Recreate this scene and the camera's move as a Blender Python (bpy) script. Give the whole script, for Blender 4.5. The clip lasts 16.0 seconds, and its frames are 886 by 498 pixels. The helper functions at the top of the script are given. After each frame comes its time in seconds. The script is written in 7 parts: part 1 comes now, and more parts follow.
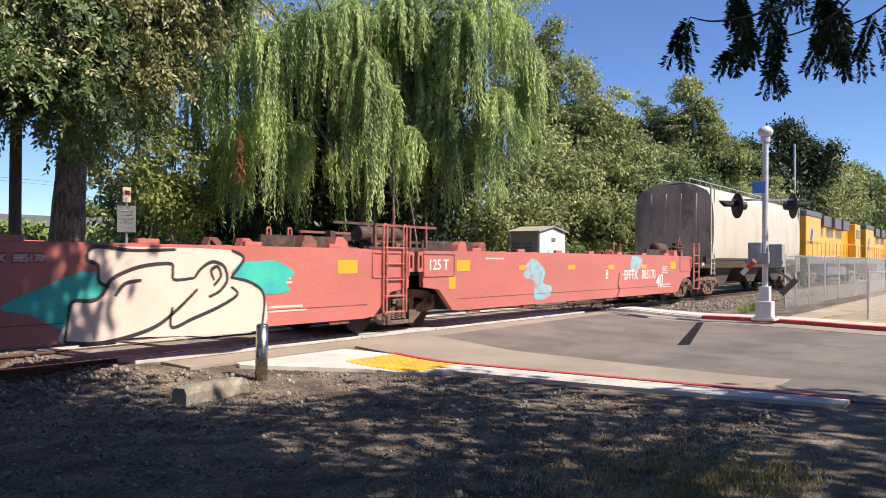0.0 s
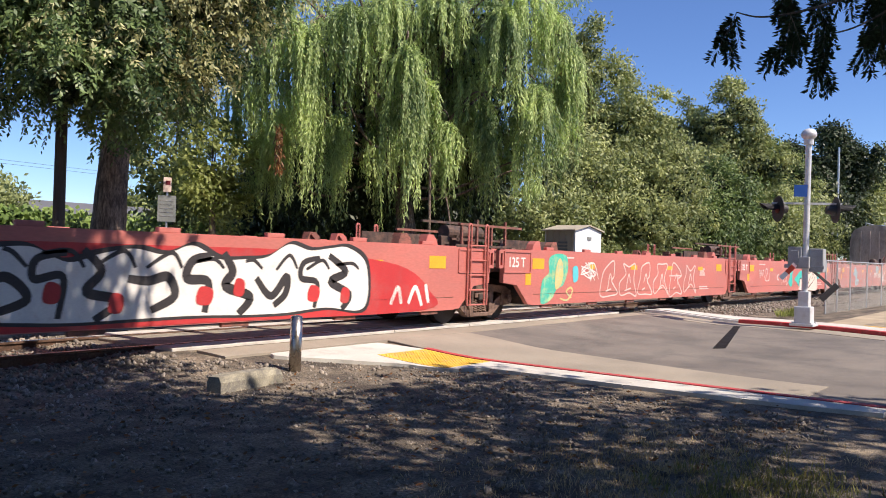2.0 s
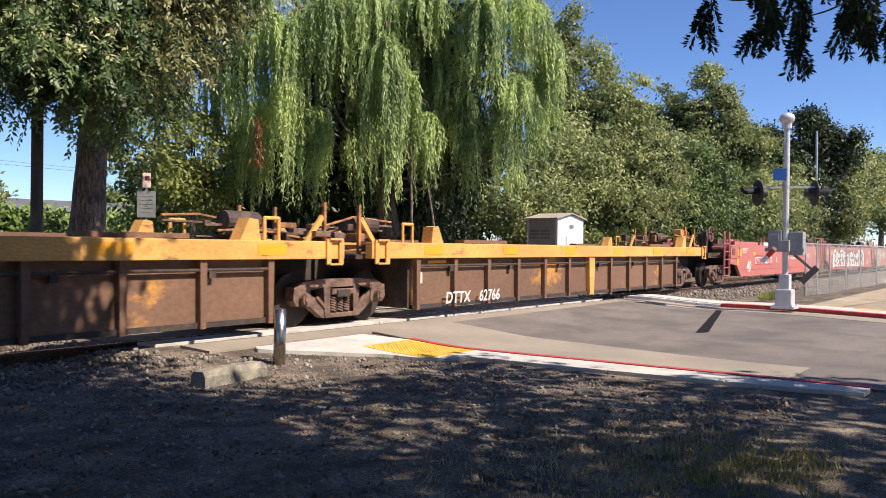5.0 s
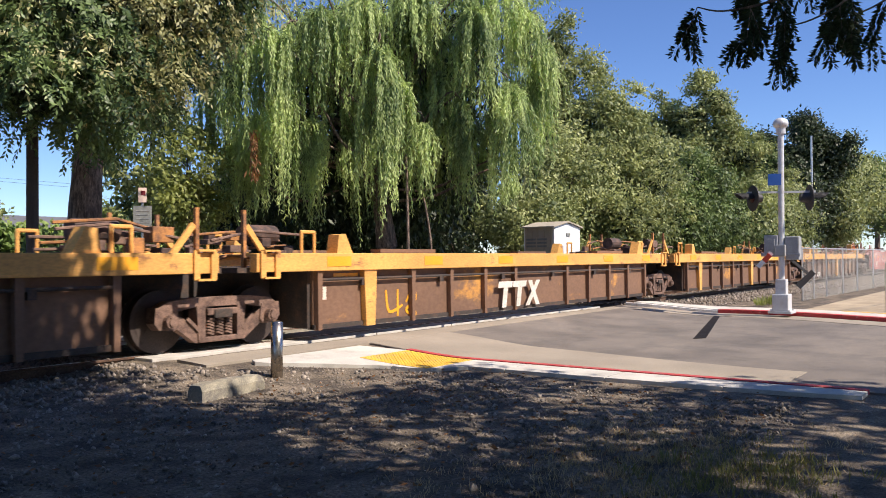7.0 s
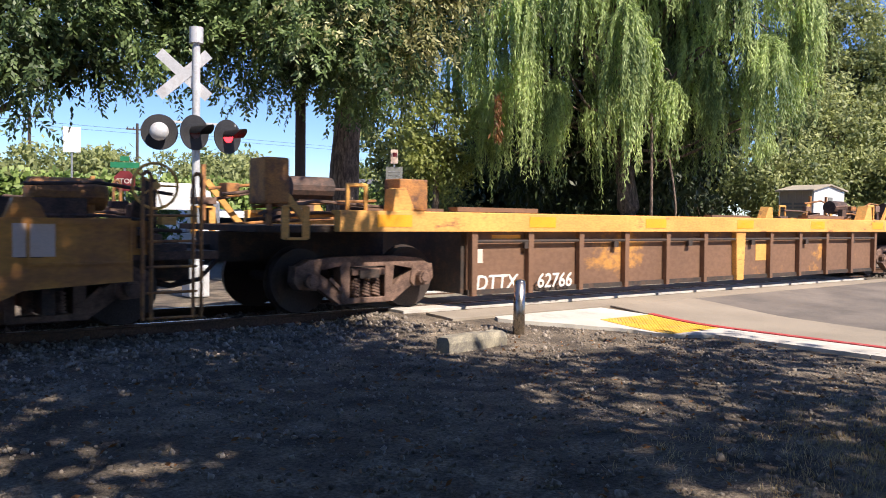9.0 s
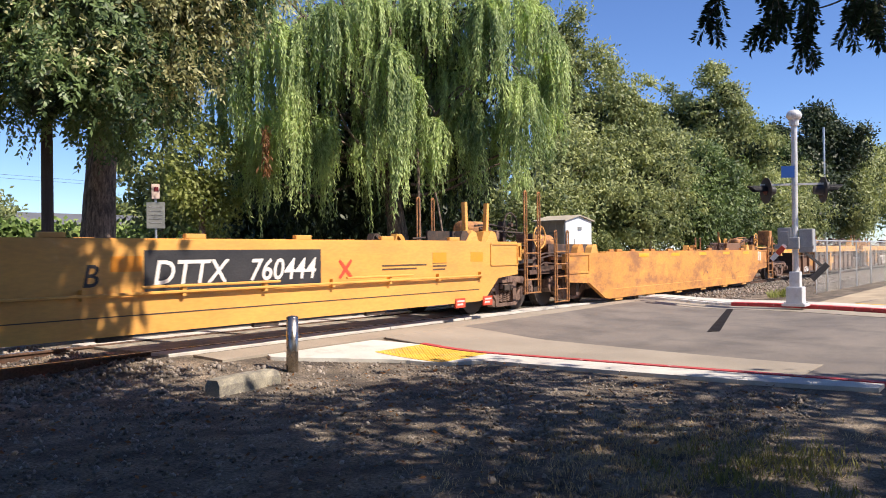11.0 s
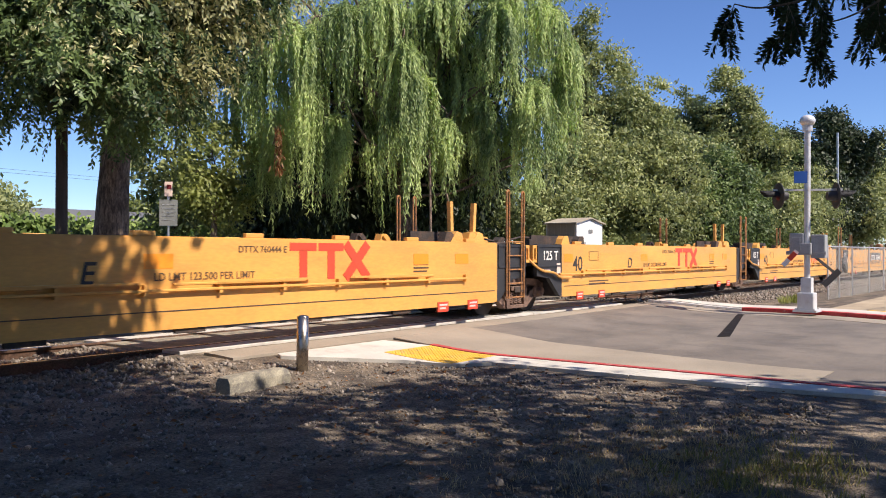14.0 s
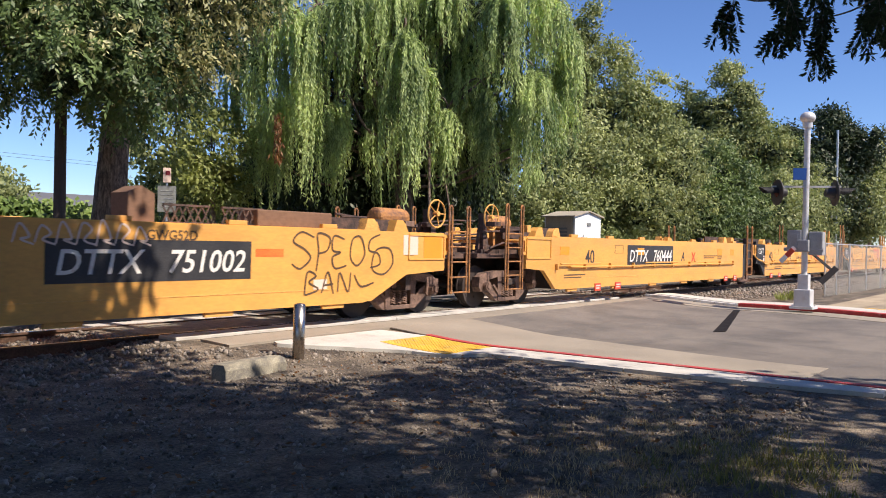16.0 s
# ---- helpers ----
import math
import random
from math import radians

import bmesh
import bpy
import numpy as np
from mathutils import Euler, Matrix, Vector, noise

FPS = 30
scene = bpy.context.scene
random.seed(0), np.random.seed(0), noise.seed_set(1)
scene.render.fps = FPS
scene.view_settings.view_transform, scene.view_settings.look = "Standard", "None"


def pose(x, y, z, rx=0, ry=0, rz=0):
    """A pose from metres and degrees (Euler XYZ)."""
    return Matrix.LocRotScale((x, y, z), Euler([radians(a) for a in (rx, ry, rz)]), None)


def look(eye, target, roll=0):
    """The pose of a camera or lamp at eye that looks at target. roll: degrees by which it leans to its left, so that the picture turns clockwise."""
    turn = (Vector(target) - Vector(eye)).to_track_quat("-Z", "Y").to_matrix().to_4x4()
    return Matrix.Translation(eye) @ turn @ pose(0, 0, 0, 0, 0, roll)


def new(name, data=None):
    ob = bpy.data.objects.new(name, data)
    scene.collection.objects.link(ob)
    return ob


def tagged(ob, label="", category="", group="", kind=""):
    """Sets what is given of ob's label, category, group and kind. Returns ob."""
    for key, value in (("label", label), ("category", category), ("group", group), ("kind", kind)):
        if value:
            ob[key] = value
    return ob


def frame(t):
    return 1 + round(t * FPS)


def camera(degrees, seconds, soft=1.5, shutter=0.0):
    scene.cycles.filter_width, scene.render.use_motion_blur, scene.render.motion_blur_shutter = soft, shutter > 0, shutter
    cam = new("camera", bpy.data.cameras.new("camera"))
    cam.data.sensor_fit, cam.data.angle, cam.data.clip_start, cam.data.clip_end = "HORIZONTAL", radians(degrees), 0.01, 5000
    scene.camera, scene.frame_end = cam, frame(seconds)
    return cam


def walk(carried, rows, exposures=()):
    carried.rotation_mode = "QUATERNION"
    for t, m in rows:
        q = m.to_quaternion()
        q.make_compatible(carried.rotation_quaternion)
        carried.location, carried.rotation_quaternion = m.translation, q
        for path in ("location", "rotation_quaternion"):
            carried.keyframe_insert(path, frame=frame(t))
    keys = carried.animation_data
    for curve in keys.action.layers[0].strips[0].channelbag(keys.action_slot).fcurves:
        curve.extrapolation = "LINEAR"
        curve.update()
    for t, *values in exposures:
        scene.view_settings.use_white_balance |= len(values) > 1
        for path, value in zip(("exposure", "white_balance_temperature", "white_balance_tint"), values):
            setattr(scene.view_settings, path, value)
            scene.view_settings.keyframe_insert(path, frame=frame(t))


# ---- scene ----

# ---------- camera ----------
PATH = [
    (0.0, 0.037, 0.006, 1.616, 90.76, -0.34, -55.49),
    (0.5, 0.043, -0.010, 1.614, 89.95, -0.67, -54.34),
    (1.0, 0.042, 0.018, 1.617, 89.71, -1.58, -54.49),
    (1.5, 0.033, -0.006, 1.609, 90.27, -2.01, -53.57),
    (2.0, 0.030, 0.001, 1.616, 90.46, -1.74, -53.12),
    (2.5, 0.047, 0.015, 1.612, 90.60, -1.66, -52.71),
    (3.0, 0.026, 0.004, 1.612, 90.94, -1.56, -52.31),
    (3.5, 0.034, 0.006, 1.606, 90.11, -1.47, -53.22),
    (4.0, 0.024, 0.012, 1.604, 89.76, -1.11, -53.05),
    (4.5, 0.036, 0.009, 1.602, 89.76, -1.02, -53.87),
    (7.0, 0.046, -0.019, 1.597, 90.56, 0.30, -54.45),
    (7.5, 0.036, -0.024, 1.591, 90.97, 0.13, -53.81),
    (8.0, 0.034, -0.013, 1.606, 90.17, -0.95, -51.37),
    (8.5, -0.032, -0.006, 1.583, 88.33, -1.19, -41.95),
    (9.0, -0.045, -0.015, 1.586, 87.87, -0.78, -38.26),
    (9.5, -0.013, 0.025, 1.594, 88.65, -0.12, -44.21),
    (9.7, 0.015, 0.003, 1.601, 88.95, -0.10, -49.18),
    (11.8, -0.016, 0.016, 1.592, 90.28, 0.59, -54.08),
    (12.0, -0.019, 0.003, 1.595, 90.30, 0.42, -53.97),
    (12.5, -0.000, 0.000, 1.600, 90.16, 0.06, -52.92),
    (13.0, -0.018, 0.006, 1.605, 89.87, 0.01, -51.02),
    (13.5, -0.034, -0.005, 1.601, 89.89, -0.11, -52.28),
    (14.0, -0.028, -0.004, 1.608, 90.23, -0.15, -53.04),
    (14.5, -0.029, -0.015, 1.596, 90.63, -0.28, -52.56),
    (15.0, -0.024, -0.002, 1.594, 90.57, -0.58, -52.10),
    (15.5, -0.035, -0.005, 1.600, 90.19, -0.93, -52.08),
    (16.0, -0.026, -0.010, 1.602, 89.62, -1.10, -53.16),
]

cam = camera(55.76, 16.0, soft=0.95, shutter=0.06)
walk(cam, [(t, pose(*p)) for t, *p in PATH], exposures=[(t, e, 6600, 14) for t, e in ((0.0, 0.58), (8.0, 0.6), (9.0, 0.75), (9.5, 0.85), (11.8, 0.57), (16.0, 0.53))])

# ---------- light ----------
SUN = Vector((0.1, -0.65, 0.75)).normalized()
world = bpy.data.worlds.new("world")
scene.world = world
world.use_nodes = True
sky = world.node_tree.nodes.new("ShaderNodeTexSky")
sky.sky_type = "NISHITA"
sky.sun_disc = False
sky.sun_elevation = math.asin(SUN.z)
sky.sun_rotation = math.atan2(SUN.x, SUN.y)
sky.altitude = 900.0
sky.air_density, sky.dust_density, sky.ozone_density = 0.9, 0.0, 7.0
bg = world.node_tree.nodes["Background"]
bg.inputs["Strength"].default_value = 0.108
deep = world.node_tree.nodes.new("ShaderNodeHueSaturation")
deep.inputs["Hue"].default_value, deep.inputs["Saturation"].default_value = 0.507, 1.06
world.node_tree.links.new(sky.outputs[0], deep.inputs["Color"])
world.node_tree.links.new(deep.outputs[0], bg.inputs[0])
sun = new("sun", bpy.data.lights.new("sun", "SUN"))
sun.data.energy, sun.data.angle, sun.data.color = 4.8, radians(0.53), (1.0, 0.91, 0.79)
sun.matrix_world = look(SUN * 60, (0, 0, 0))


# ---------- materials ----------
def material(name, base, rough=0.6, metal=0.0, alt=None, alt_at=0.5, alt_soft=0.12, scale=3.0, stretch=(1, 1, 1), vary=0.15, grain=40.0,
             bump=0.15, bump_dist=0.01, coat=0.0, random_vary=0.0, emit=None, emit_strength=0.0):
    """Principled surface: a base colour with fine grain, large blotches, a second colour in worn patches, and a fine relief."""
    m = bpy.data.materials.new(name)
    m.use_nodes = True
    t = m.node_tree
    p = t.nodes["Principled BSDF"]
    p.inputs["Roughness"].default_value = rough
    p.inputs["Metallic"].default_value = metal
    p.inputs["Coat Weight"].default_value = coat
    tc = t.nodes.new("ShaderNodeTexCoord")
    mp = t.nodes.new("ShaderNodeMapping")
    mp.inputs["Scale"].default_value = stretch
    t.links.new(tc.outputs["Object"], mp.inputs[0])

    def noise_node(s, detail=5, rgh=0.6):
        n = t.nodes.new("ShaderNodeTexNoise")
        n.inputs["Scale"].default_value, n.inputs["Detail"].default_value, n.inputs["Roughness"].default_value = s, detail, rgh
        t.links.new(mp.outputs[0], n.inputs["Vector"])
        return n

    def mix(kind, fac, a, b):
        x = t.nodes.new("ShaderNodeMix")
        x.data_type, x.blend_type = "RGBA", kind
        for sock, v in ((x.inputs[0], fac), (x.inputs[6], a), (x.inputs[7], b)):
            if isinstance(v, bpy.types.NodeSocket):
                t.links.new(v, sock)
            else:
                sock.default_value = v
        return x.outputs[2]

    def ramp(src, lo, hi, a=0.0, b=1.0):
        r = t.nodes.new("ShaderNodeMapRange")
        r.interpolation_type = "SMOOTHSTEP"
        for i, v in enumerate((lo, hi, a, b)):
            r.inputs[i + 1].default_value = v
        t.links.new(src, r.inputs[0])
        return r.outputs[0]

    big, fine = noise_node(scale), noise_node(grain, 4)
    col = (*base, 1)
    if alt:
        blot = noise_node(scale * 1.7, 8, 0.68)
        col = mix("MIX", ramp(blot.outputs[0], alt_at - alt_soft, alt_at + alt_soft), col, (*alt, 1))
    k1 = ramp(big.outputs[0], 0.3, 0.7, 1 - vary, 1 + vary)
    k2 = ramp(fine.outputs[0], 0.3, 0.7, 1 - vary, 1 + vary)
    for k in (k1, k2):
        cc = t.nodes.new("ShaderNodeCombineColor")
        for i in range(3):
            t.links.new(k, cc.inputs[i])
        col = mix("MULTIPLY", 1.0, col, cc.outputs[0])
    if random_vary:
        oi = t.nodes.new("ShaderNodeObjectInfo")
        hs = t.nodes.new("ShaderNodeHueSaturation")
        t.links.new(ramp(oi.outputs["Random"], 0, 1, 1 - random_vary, 1 + random_vary), hs.inputs["Value"])
        t.links.new(col, hs.inputs["Color"])
        col = hs.outputs[0]
    t.links.new(col, p.inputs["Base Color"])
    t.links.new(ramp(big.outputs[0], 0.25, 0.75, max(0.02, rough - 0.12), min(1, rough + 0.12)), p.inputs["Roughness"])
    if bump:
        b = t.nodes.new("ShaderNodeBump")
        b.inputs["Strength"].default_value, b.inputs["Distance"].default_value = bump, bump_dist
        t.links.new(fine.outputs[0], b.inputs["Height"])
        t.links.new(b.outputs[0], p.inputs["Normal"])
    if emit:
        p.inputs["Emission Color"].default_value = (*emit, 1)
        p.inputs["Emission Strength"].default_value = emit_strength
    return m


def leaf_material(name, dark, light, through_part=0.35, rough=0.5):
    """Thin leaves: the colour differs from leaf to leaf, and light passes through."""
    m = bpy.data.materials.new(name)
    m.use_nodes = True
    t = m.node_tree
    p = t.nodes["Principled BSDF"]
    p.inputs["Roughness"].default_value = rough
    p.inputs["Specular IOR Level"].default_value = 0.35
    g = t.nodes.new("ShaderNodeNewGeometry")
    x = t.nodes.new("ShaderNodeMix")
    x.data_type = "RGBA"
    x.inputs[6].default_value, x.inputs[7].default_value = (*dark, 1), (*light, 1)
    tc = t.nodes.new("ShaderNodeTexCoord")
    n = t.nodes.new("ShaderNodeTexNoise")
    n.inputs["Scale"].default_value = 0.45
    t.links.new(tc.outputs["Object"], n.inputs["Vector"])
    mm = t.nodes.new("ShaderNodeMath")
    mm.operation = "MULTIPLY_ADD"
    t.links.new(g.outputs["Random Per Island"], mm.inputs[0])
    mm.inputs[1].default_value = 0.55
    mr = t.nodes.new("ShaderNodeMapRange")
    for i, v in enumerate((0.35, 0.65, -0.15, 0.6)):
        mr.inputs[i + 1].default_value = v
    t.links.new(n.outputs[0], mr.inputs[0])
    t.links.new(mr.outputs[0], mm.inputs[2])
    t.links.new(mm.outputs[0], x.inputs[0])
    t.links.new(x.outputs[2], p.inputs["Base Color"])
    tr = t.nodes.new("ShaderNodeBsdfTranslucent")
    hs = t.nodes.new("ShaderNodeHueSaturation")
    hs.inputs["Value"].default_value, hs.inputs["Saturation"].default_value = 1.5, 1.1
    t.links.new(x.outputs[2], hs.inputs["Color"])
    t.links.new(hs.outputs[0], tr.inputs[0])
    ms = t.nodes.new("ShaderNodeMixShader")
    ms.inputs[0].default_value = through_part
    t.links.new(p.outputs[0], ms.inputs[1])
    t.links.new(tr.outputs[0], ms.inputs[2])
    t.links.new(ms.outputs[0], t.nodes["Material Output"].inputs[0])
    return m


M_DIRT = material("gravel_dirt", (0.215, 0.172, 0.122), 0.95, alt=(0.085, 0.068, 0.051), alt_at=0.5, scale=1.1, grain=34, vary=0.42, bump=1.0, bump_dist=0.035)
M_ASPHALT = material("asphalt", (0.182, 0.157, 0.132), 0.9, alt=(0.13, 0.115, 0.1), alt_at=0.55, scale=0.6, grain=110, vary=0.17, bump=0.35, bump_dist=0.006)
M_GUTTER = material("worn_asphalt_edge", (0.31, 0.265, 0.205), 0.9, scale=0.8, grain=120, vary=0.12, bump=0.35, bump_dist=0.006)
# near-black for the shadow bar painted on the road, gloss cut low
M_ROADSHADOW = material("tar", (0.018, 0.016, 0.016), 0.8, scale=3, grain=90, vary=0.2, bump=0.3)
M_ROADSHADOW.node_tree.nodes["Principled BSDF"].inputs["Specular IOR Level"].default_value = 0.1
M_CONCRETE = material("pale_concrete", (0.56, 0.53, 0.47), 0.85, alt=(0.44, 0.41, 0.36), alt_at=0.58, scale=1.4, grain=90, vary=0.08, bump=0.2, bump_dist=0.004)
M_OLDCONC = material("weathered_concrete", (0.3, 0.27, 0.2), 0.92, alt=(0.17, 0.155, 0.13), alt_at=0.53, scale=4, grain=60, vary=0.2, bump=0.6, bump_dist=0.012)
M_REDPAINT = material("red_kerb_paint", (0.46, 0.05, 0.05), 0.75, alt=(0.5, 0.4, 0.36), alt_at=0.66, scale=4, vary=0.12)
M_YELPAINT = material("yellow_pad", (0.72, 0.43, 0.05), 0.7, alt=(0.5, 0.36, 0.14), alt_at=0.6, scale=3, vary=0.12)
M_WHITEPAINT = material("white_road_paint", (0.7, 0.69, 0.66), 0.8, alt=(0.3, 0.28, 0.26), alt_at=0.62, scale=3, vary=0.1)
M_STONE = material("ballast_stone", (0.21, 0.178, 0.145), 0.9, scale=2, grain=30, vary=0.35, bump=0.3)
M_RAIL = material("rusty_rail", (0.13, 0.075, 0.05), 0.75, metal=0.3, scale=4, vary=0.3)
M_RAILTOP = material("polished_rail", (0.5, 0.48, 0.46), 0.3, metal=1.0, scale=4, vary=0.1, bump=0.05)
M_TIE = material("creosoted_timber", (0.09, 0.07, 0.055), 0.95, scale=4, stretch=(6, 1, 6), vary=0.3, bump=0.7)
M_RED = material("faded_red_paint", (0.53, 0.15, 0.12), 0.55, alt=(0.46, 0.16, 0.13), alt_at=0.55, alt_soft=0.25, scale=0.7, stretch=(0.5, 1, 1.6), grain=18, vary=0.07, bump=0.05, coat=0.1)
M_REDDIRTY = material("dusty_red_steel", (0.27, 0.1, 0.075), 0.75, alt=(0.13, 0.07, 0.05), alt_at=0.52, scale=2.5, vary=0.2)
M_ORANGE = material("orange_yellow_paint", (0.75, 0.375, 0.08), 0.55, alt=(0.64, 0.31, 0.075), alt_at=0.55, alt_soft=0.2, scale=0.8, stretch=(0.5, 1, 1.6), grain=16, vary=0.06, bump=0.04, coat=0.15)
M_OLDYEL = material("weathered_yellow_paint", (0.74, 0.38, 0.1), 0.65, alt=(0.3, 0.13, 0.06), alt_at=0.64, alt_soft=0.06, scale=1.3, stretch=(0.6, 1, 1.4), grain=24, vary=0.14, bump=0.1)
M_RUST = material("rust_brown_panel", (0.19, 0.105, 0.064), 0.8, alt=(0.5, 0.24, 0.06), alt_at=0.62, alt_soft=0.05, scale=0.7, stretch=(0.5, 1, 0.8), grain=20, vary=0.12, bump=0.1)
M_BLACK = material("black_paint", (0.03, 0.03, 0.033), 0.6, scale=2, vary=0.25, bump=0.08)
M_UNDER = material("grimy_underframe", (0.05, 0.04, 0.035), 0.85, alt=(0.1, 0.06, 0.04), alt_at=0.56, scale=3, vary=0.25)
M_TRUCK = material("rusty_cast_steel", (0.21, 0.13, 0.095), 0.8, alt=(0.1, 0.06, 0.046), alt_at=0.53, scale=3.5, vary=0.25, bump=0.3)
M_WHEEL = material("wheel_steel", (0.06, 0.045, 0.04), 0.7, metal=0.3, scale=4, vary=0.25)
M_TREAD = material("bright_wheel_rim", (0.35, 0.31, 0.28), 0.4, metal=0.9, scale=4, vary=0.15)
M_DECALYEL = material("reflective_yellow_film", (0.85, 0.38, 0.02), 0.45, scale=3, vary=0.06, bump=0)
M_LETTER = material("white_lettering", (0.78, 0.74, 0.68), 0.6, alt=(0.6, 0.45, 0.4), alt_at=0.68, scale=4, vary=0.06, bump=0)
M_INK = material("black_lettering", (0.035, 0.03, 0.03), 0.6, scale=4, vary=0.2, bump=0)
M_LOGO = material("red_mark", (0.62, 0.07, 0.03), 0.55, scale=4, vary=0.08, bump=0)
M_REDPANEL = material("deep_red_panel", (0.42, 0.055, 0.05), 0.55, scale=4, vary=0.08, bump=0)
M_GREYBOX = material("weathered_grey_box", (0.3, 0.31, 0.32), 0.6, scale=3, vary=0.12)
M_CREAM = material("cream_spray_paint", (0.78, 0.6, 0.5), 0.6, scale=1.5, vary=0.06, bump=0)
M_TEAL = material("teal_spray_paint", (0.05, 0.5, 0.38), 0.6, alt=(0.03, 0.36, 0.42), alt_at=0.55, scale=1.2, vary=0.08, bump=0)
M_CYAN = material("pale_blue_spray_paint", (0.25, 0.5, 0.55), 0.6, alt=(0.5, 0.18, 0.15), alt_at=0.56, scale=2.6, vary=0.08, bump=0)
M_GREENSPRAY = material("green_yellow_spray_paint", (0.06, 0.46, 0.33), 0.6, alt=(0.45, 0.55, 0.25), alt_at=0.56, scale=2.4, vary=0.1, bump=0)
M_CYANDOT = material("bright_cyan_spray_paint", (0.1, 0.52, 0.58), 0.6, scale=2, vary=0.08, bump=0)
M_MUSTARD = material("mustard_spray_paint", (0.62, 0.5, 0.2), 0.6, alt=(0.3, 0.5, 0.35), alt_at=0.58, scale=3, vary=0.1, bump=0)
M_PINKLINE = material("pale_pink_spray_line", (0.78, 0.55, 0.5), 0.6, scale=3, vary=0.06, bump=0)
M_DARKSPRAY = material("dark_grey_spray_line", (0.1, 0.06, 0.03), 0.6, scale=3, vary=0.15, bump=0)
M_STEEL = material("galvanised_steel", (0.55, 0.56, 0.57), 0.42, metal=0.75, scale=5, vary=0.12, bump=0.05)
M_CHROME = material("stainless_steel", (0.42, 0.38, 0.34), 0.3, metal=1.0, scale=6, vary=0.08, bump=0.02)
M_SILVER = material("silver_paint", (0.62, 0.63, 0.64), 0.45, metal=0.2, alt=(0.5, 0.48, 0.46), alt_at=0.6, scale=3, vary=0.08, bump=0.04)
M_WHITE = material("white_sheet_metal", (0.76, 0.76, 0.74), 0.5, scale=2, vary=0.05, bump=0.04)
M_TAN = material("tan_siding", (0.4, 0.35, 0.27), 0.8, scale=2, vary=0.1)
M_BLUE = material("blue_sign", (0.02, 0.08, 0.3), 0.4, scale=4, vary=0.05, bump=0)
M_GREENSIGN = material("green_sign", (0.02, 0.2, 0.1), 0.4, scale=4, vary=0.05, bump=0)
# sign red with the tree shade over the stop sign put into it
M_REDSHADED = material("shaded_red_sign", (0.17, 0.014, 0.022), 0.6, scale=4, vary=0.05, bump=0)
M_REDLAMP = material("lit_red_lamp", (0.5, 0.01, 0.01), 0.3, bump=0, emit=(1.0, 0.03, 0.04), emit_strength=3.0)
M_REDLENS = material("dark_red_lens", (0.1, 0.01, 0.012), 0.25, bump=0)
M_BARK = material("bark", (0.27, 0.2, 0.15), 0.95, alt=(0.09, 0.065, 0.05), alt_at=0.5, scale=3, stretch=(3, 3, 0.7), grain=20, vary=0.3, bump=1.0, bump_dist=0.03)
M_TIMBER = material("orange_timber_post", (0.5, 0.26, 0.09), 0.8, scale=3, vary=0.15)
M_POLE = material("dark_timber_pole", (0.07, 0.055, 0.045), 0.9, scale=3, stretch=(5, 5, 0.6), vary=0.25, bump=0.5)
M_GREYBOARD = material("grey_board", (0.2, 0.21, 0.2), 0.7, scale=3, vary=0.12)
M_HOPPER = material("cream_hopper_paint", (0.56, 0.5, 0.4), 0.6, alt=(0.4, 0.36, 0.3), alt_at=0.62, scale=0.6, stretch=(1, 1, 0.4), vary=0.08, bump=0.04)
M_HOPEND = material("weathered_tan_end_sheet", (0.52, 0.43, 0.33), 0.7, alt=(0.28, 0.23, 0.18), alt_at=0.55, scale=0.9, stretch=(1, 1, 0.5), vary=0.15, bump=0.05)
M_LOCO = material("locomotive_yellow", (0.8, 0.4, 0.02), 0.4, scale=0.8, vary=0.06, bump=0.02, coat=0.2)
M_LOCOGREY = material("locomotive_grey", (0.14, 0.14, 0.145), 0.55, scale=1, vary=0.1, bump=0.03)
M_GLASS = material("dark_glass", (0.02, 0.022, 0.025), 0.08, bump=0, vary=0.0)
M_TYRE = material("tyre_rubber", (0.02, 0.02, 0.02), 0.85, vary=0.15)
M_MESH = material("chain_link_wire", (0.42, 0.42, 0.4), 0.5, metal=0.6, vary=0.1, bump=0)
M_DRY = material("dry_grass", (0.32, 0.24, 0.1), 0.9, scale=1, vary=0.25)
L_WALNUT = leaf_material("broad_leaves", (0.035, 0.062, 0.022), (0.2, 0.27, 0.09), 0.25)
L_BIG = leaf_material("dark_compound_leaves", (0.018, 0.042, 0.018), (0.2, 0.28, 0.1), 0.24, 0.45)
# olive leaves, lightened to paint the sunlit clumps of the big tree
L_OLIVESUN = leaf_material("sunlit_olive_leaves", (0.25, 0.25, 0.1), (0.62, 0.6, 0.32), 0.3)
L_WILLOW = leaf_material("willow_leaves", (0.115, 0.18, 0.062), (0.55, 0.65, 0.255), 0.34)
L_FAR = leaf_material("grey_green_leaves", (0.088, 0.12, 0.044), (0.41, 0.44, 0.18), 0.28)
L_BRIGHT = leaf_material("yellow_green_leaves", (0.12, 0.15, 0.035), (0.37, 0.4, 0.13), 0.35)
# dark foliage, and leaves whose shade is put into the colour
L_DARKSHADE = leaf_material("dark_and_shaded_leaves", (0.018, 0.03, 0.012), (0.055, 0.08, 0.03), 0.15)
L_HEDGE = leaf_material("hedge_leaves", (0.12, 0.19, 0.05), (0.36, 0.46, 0.14), 0.3)
L_BROWN = leaf_material("withered_leaves", (0.13, 0.065, 0.03), (0.28, 0.14, 0.06), 0.3)
L_STRAW = leaf_material("straw", (0.3, 0.22, 0.1), (0.62, 0.48, 0.26), 0.2)
L_GRASS = leaf_material("grass_blades", (0.1, 0.12, 0.03), (0.3, 0.26, 0.09), 0.3)


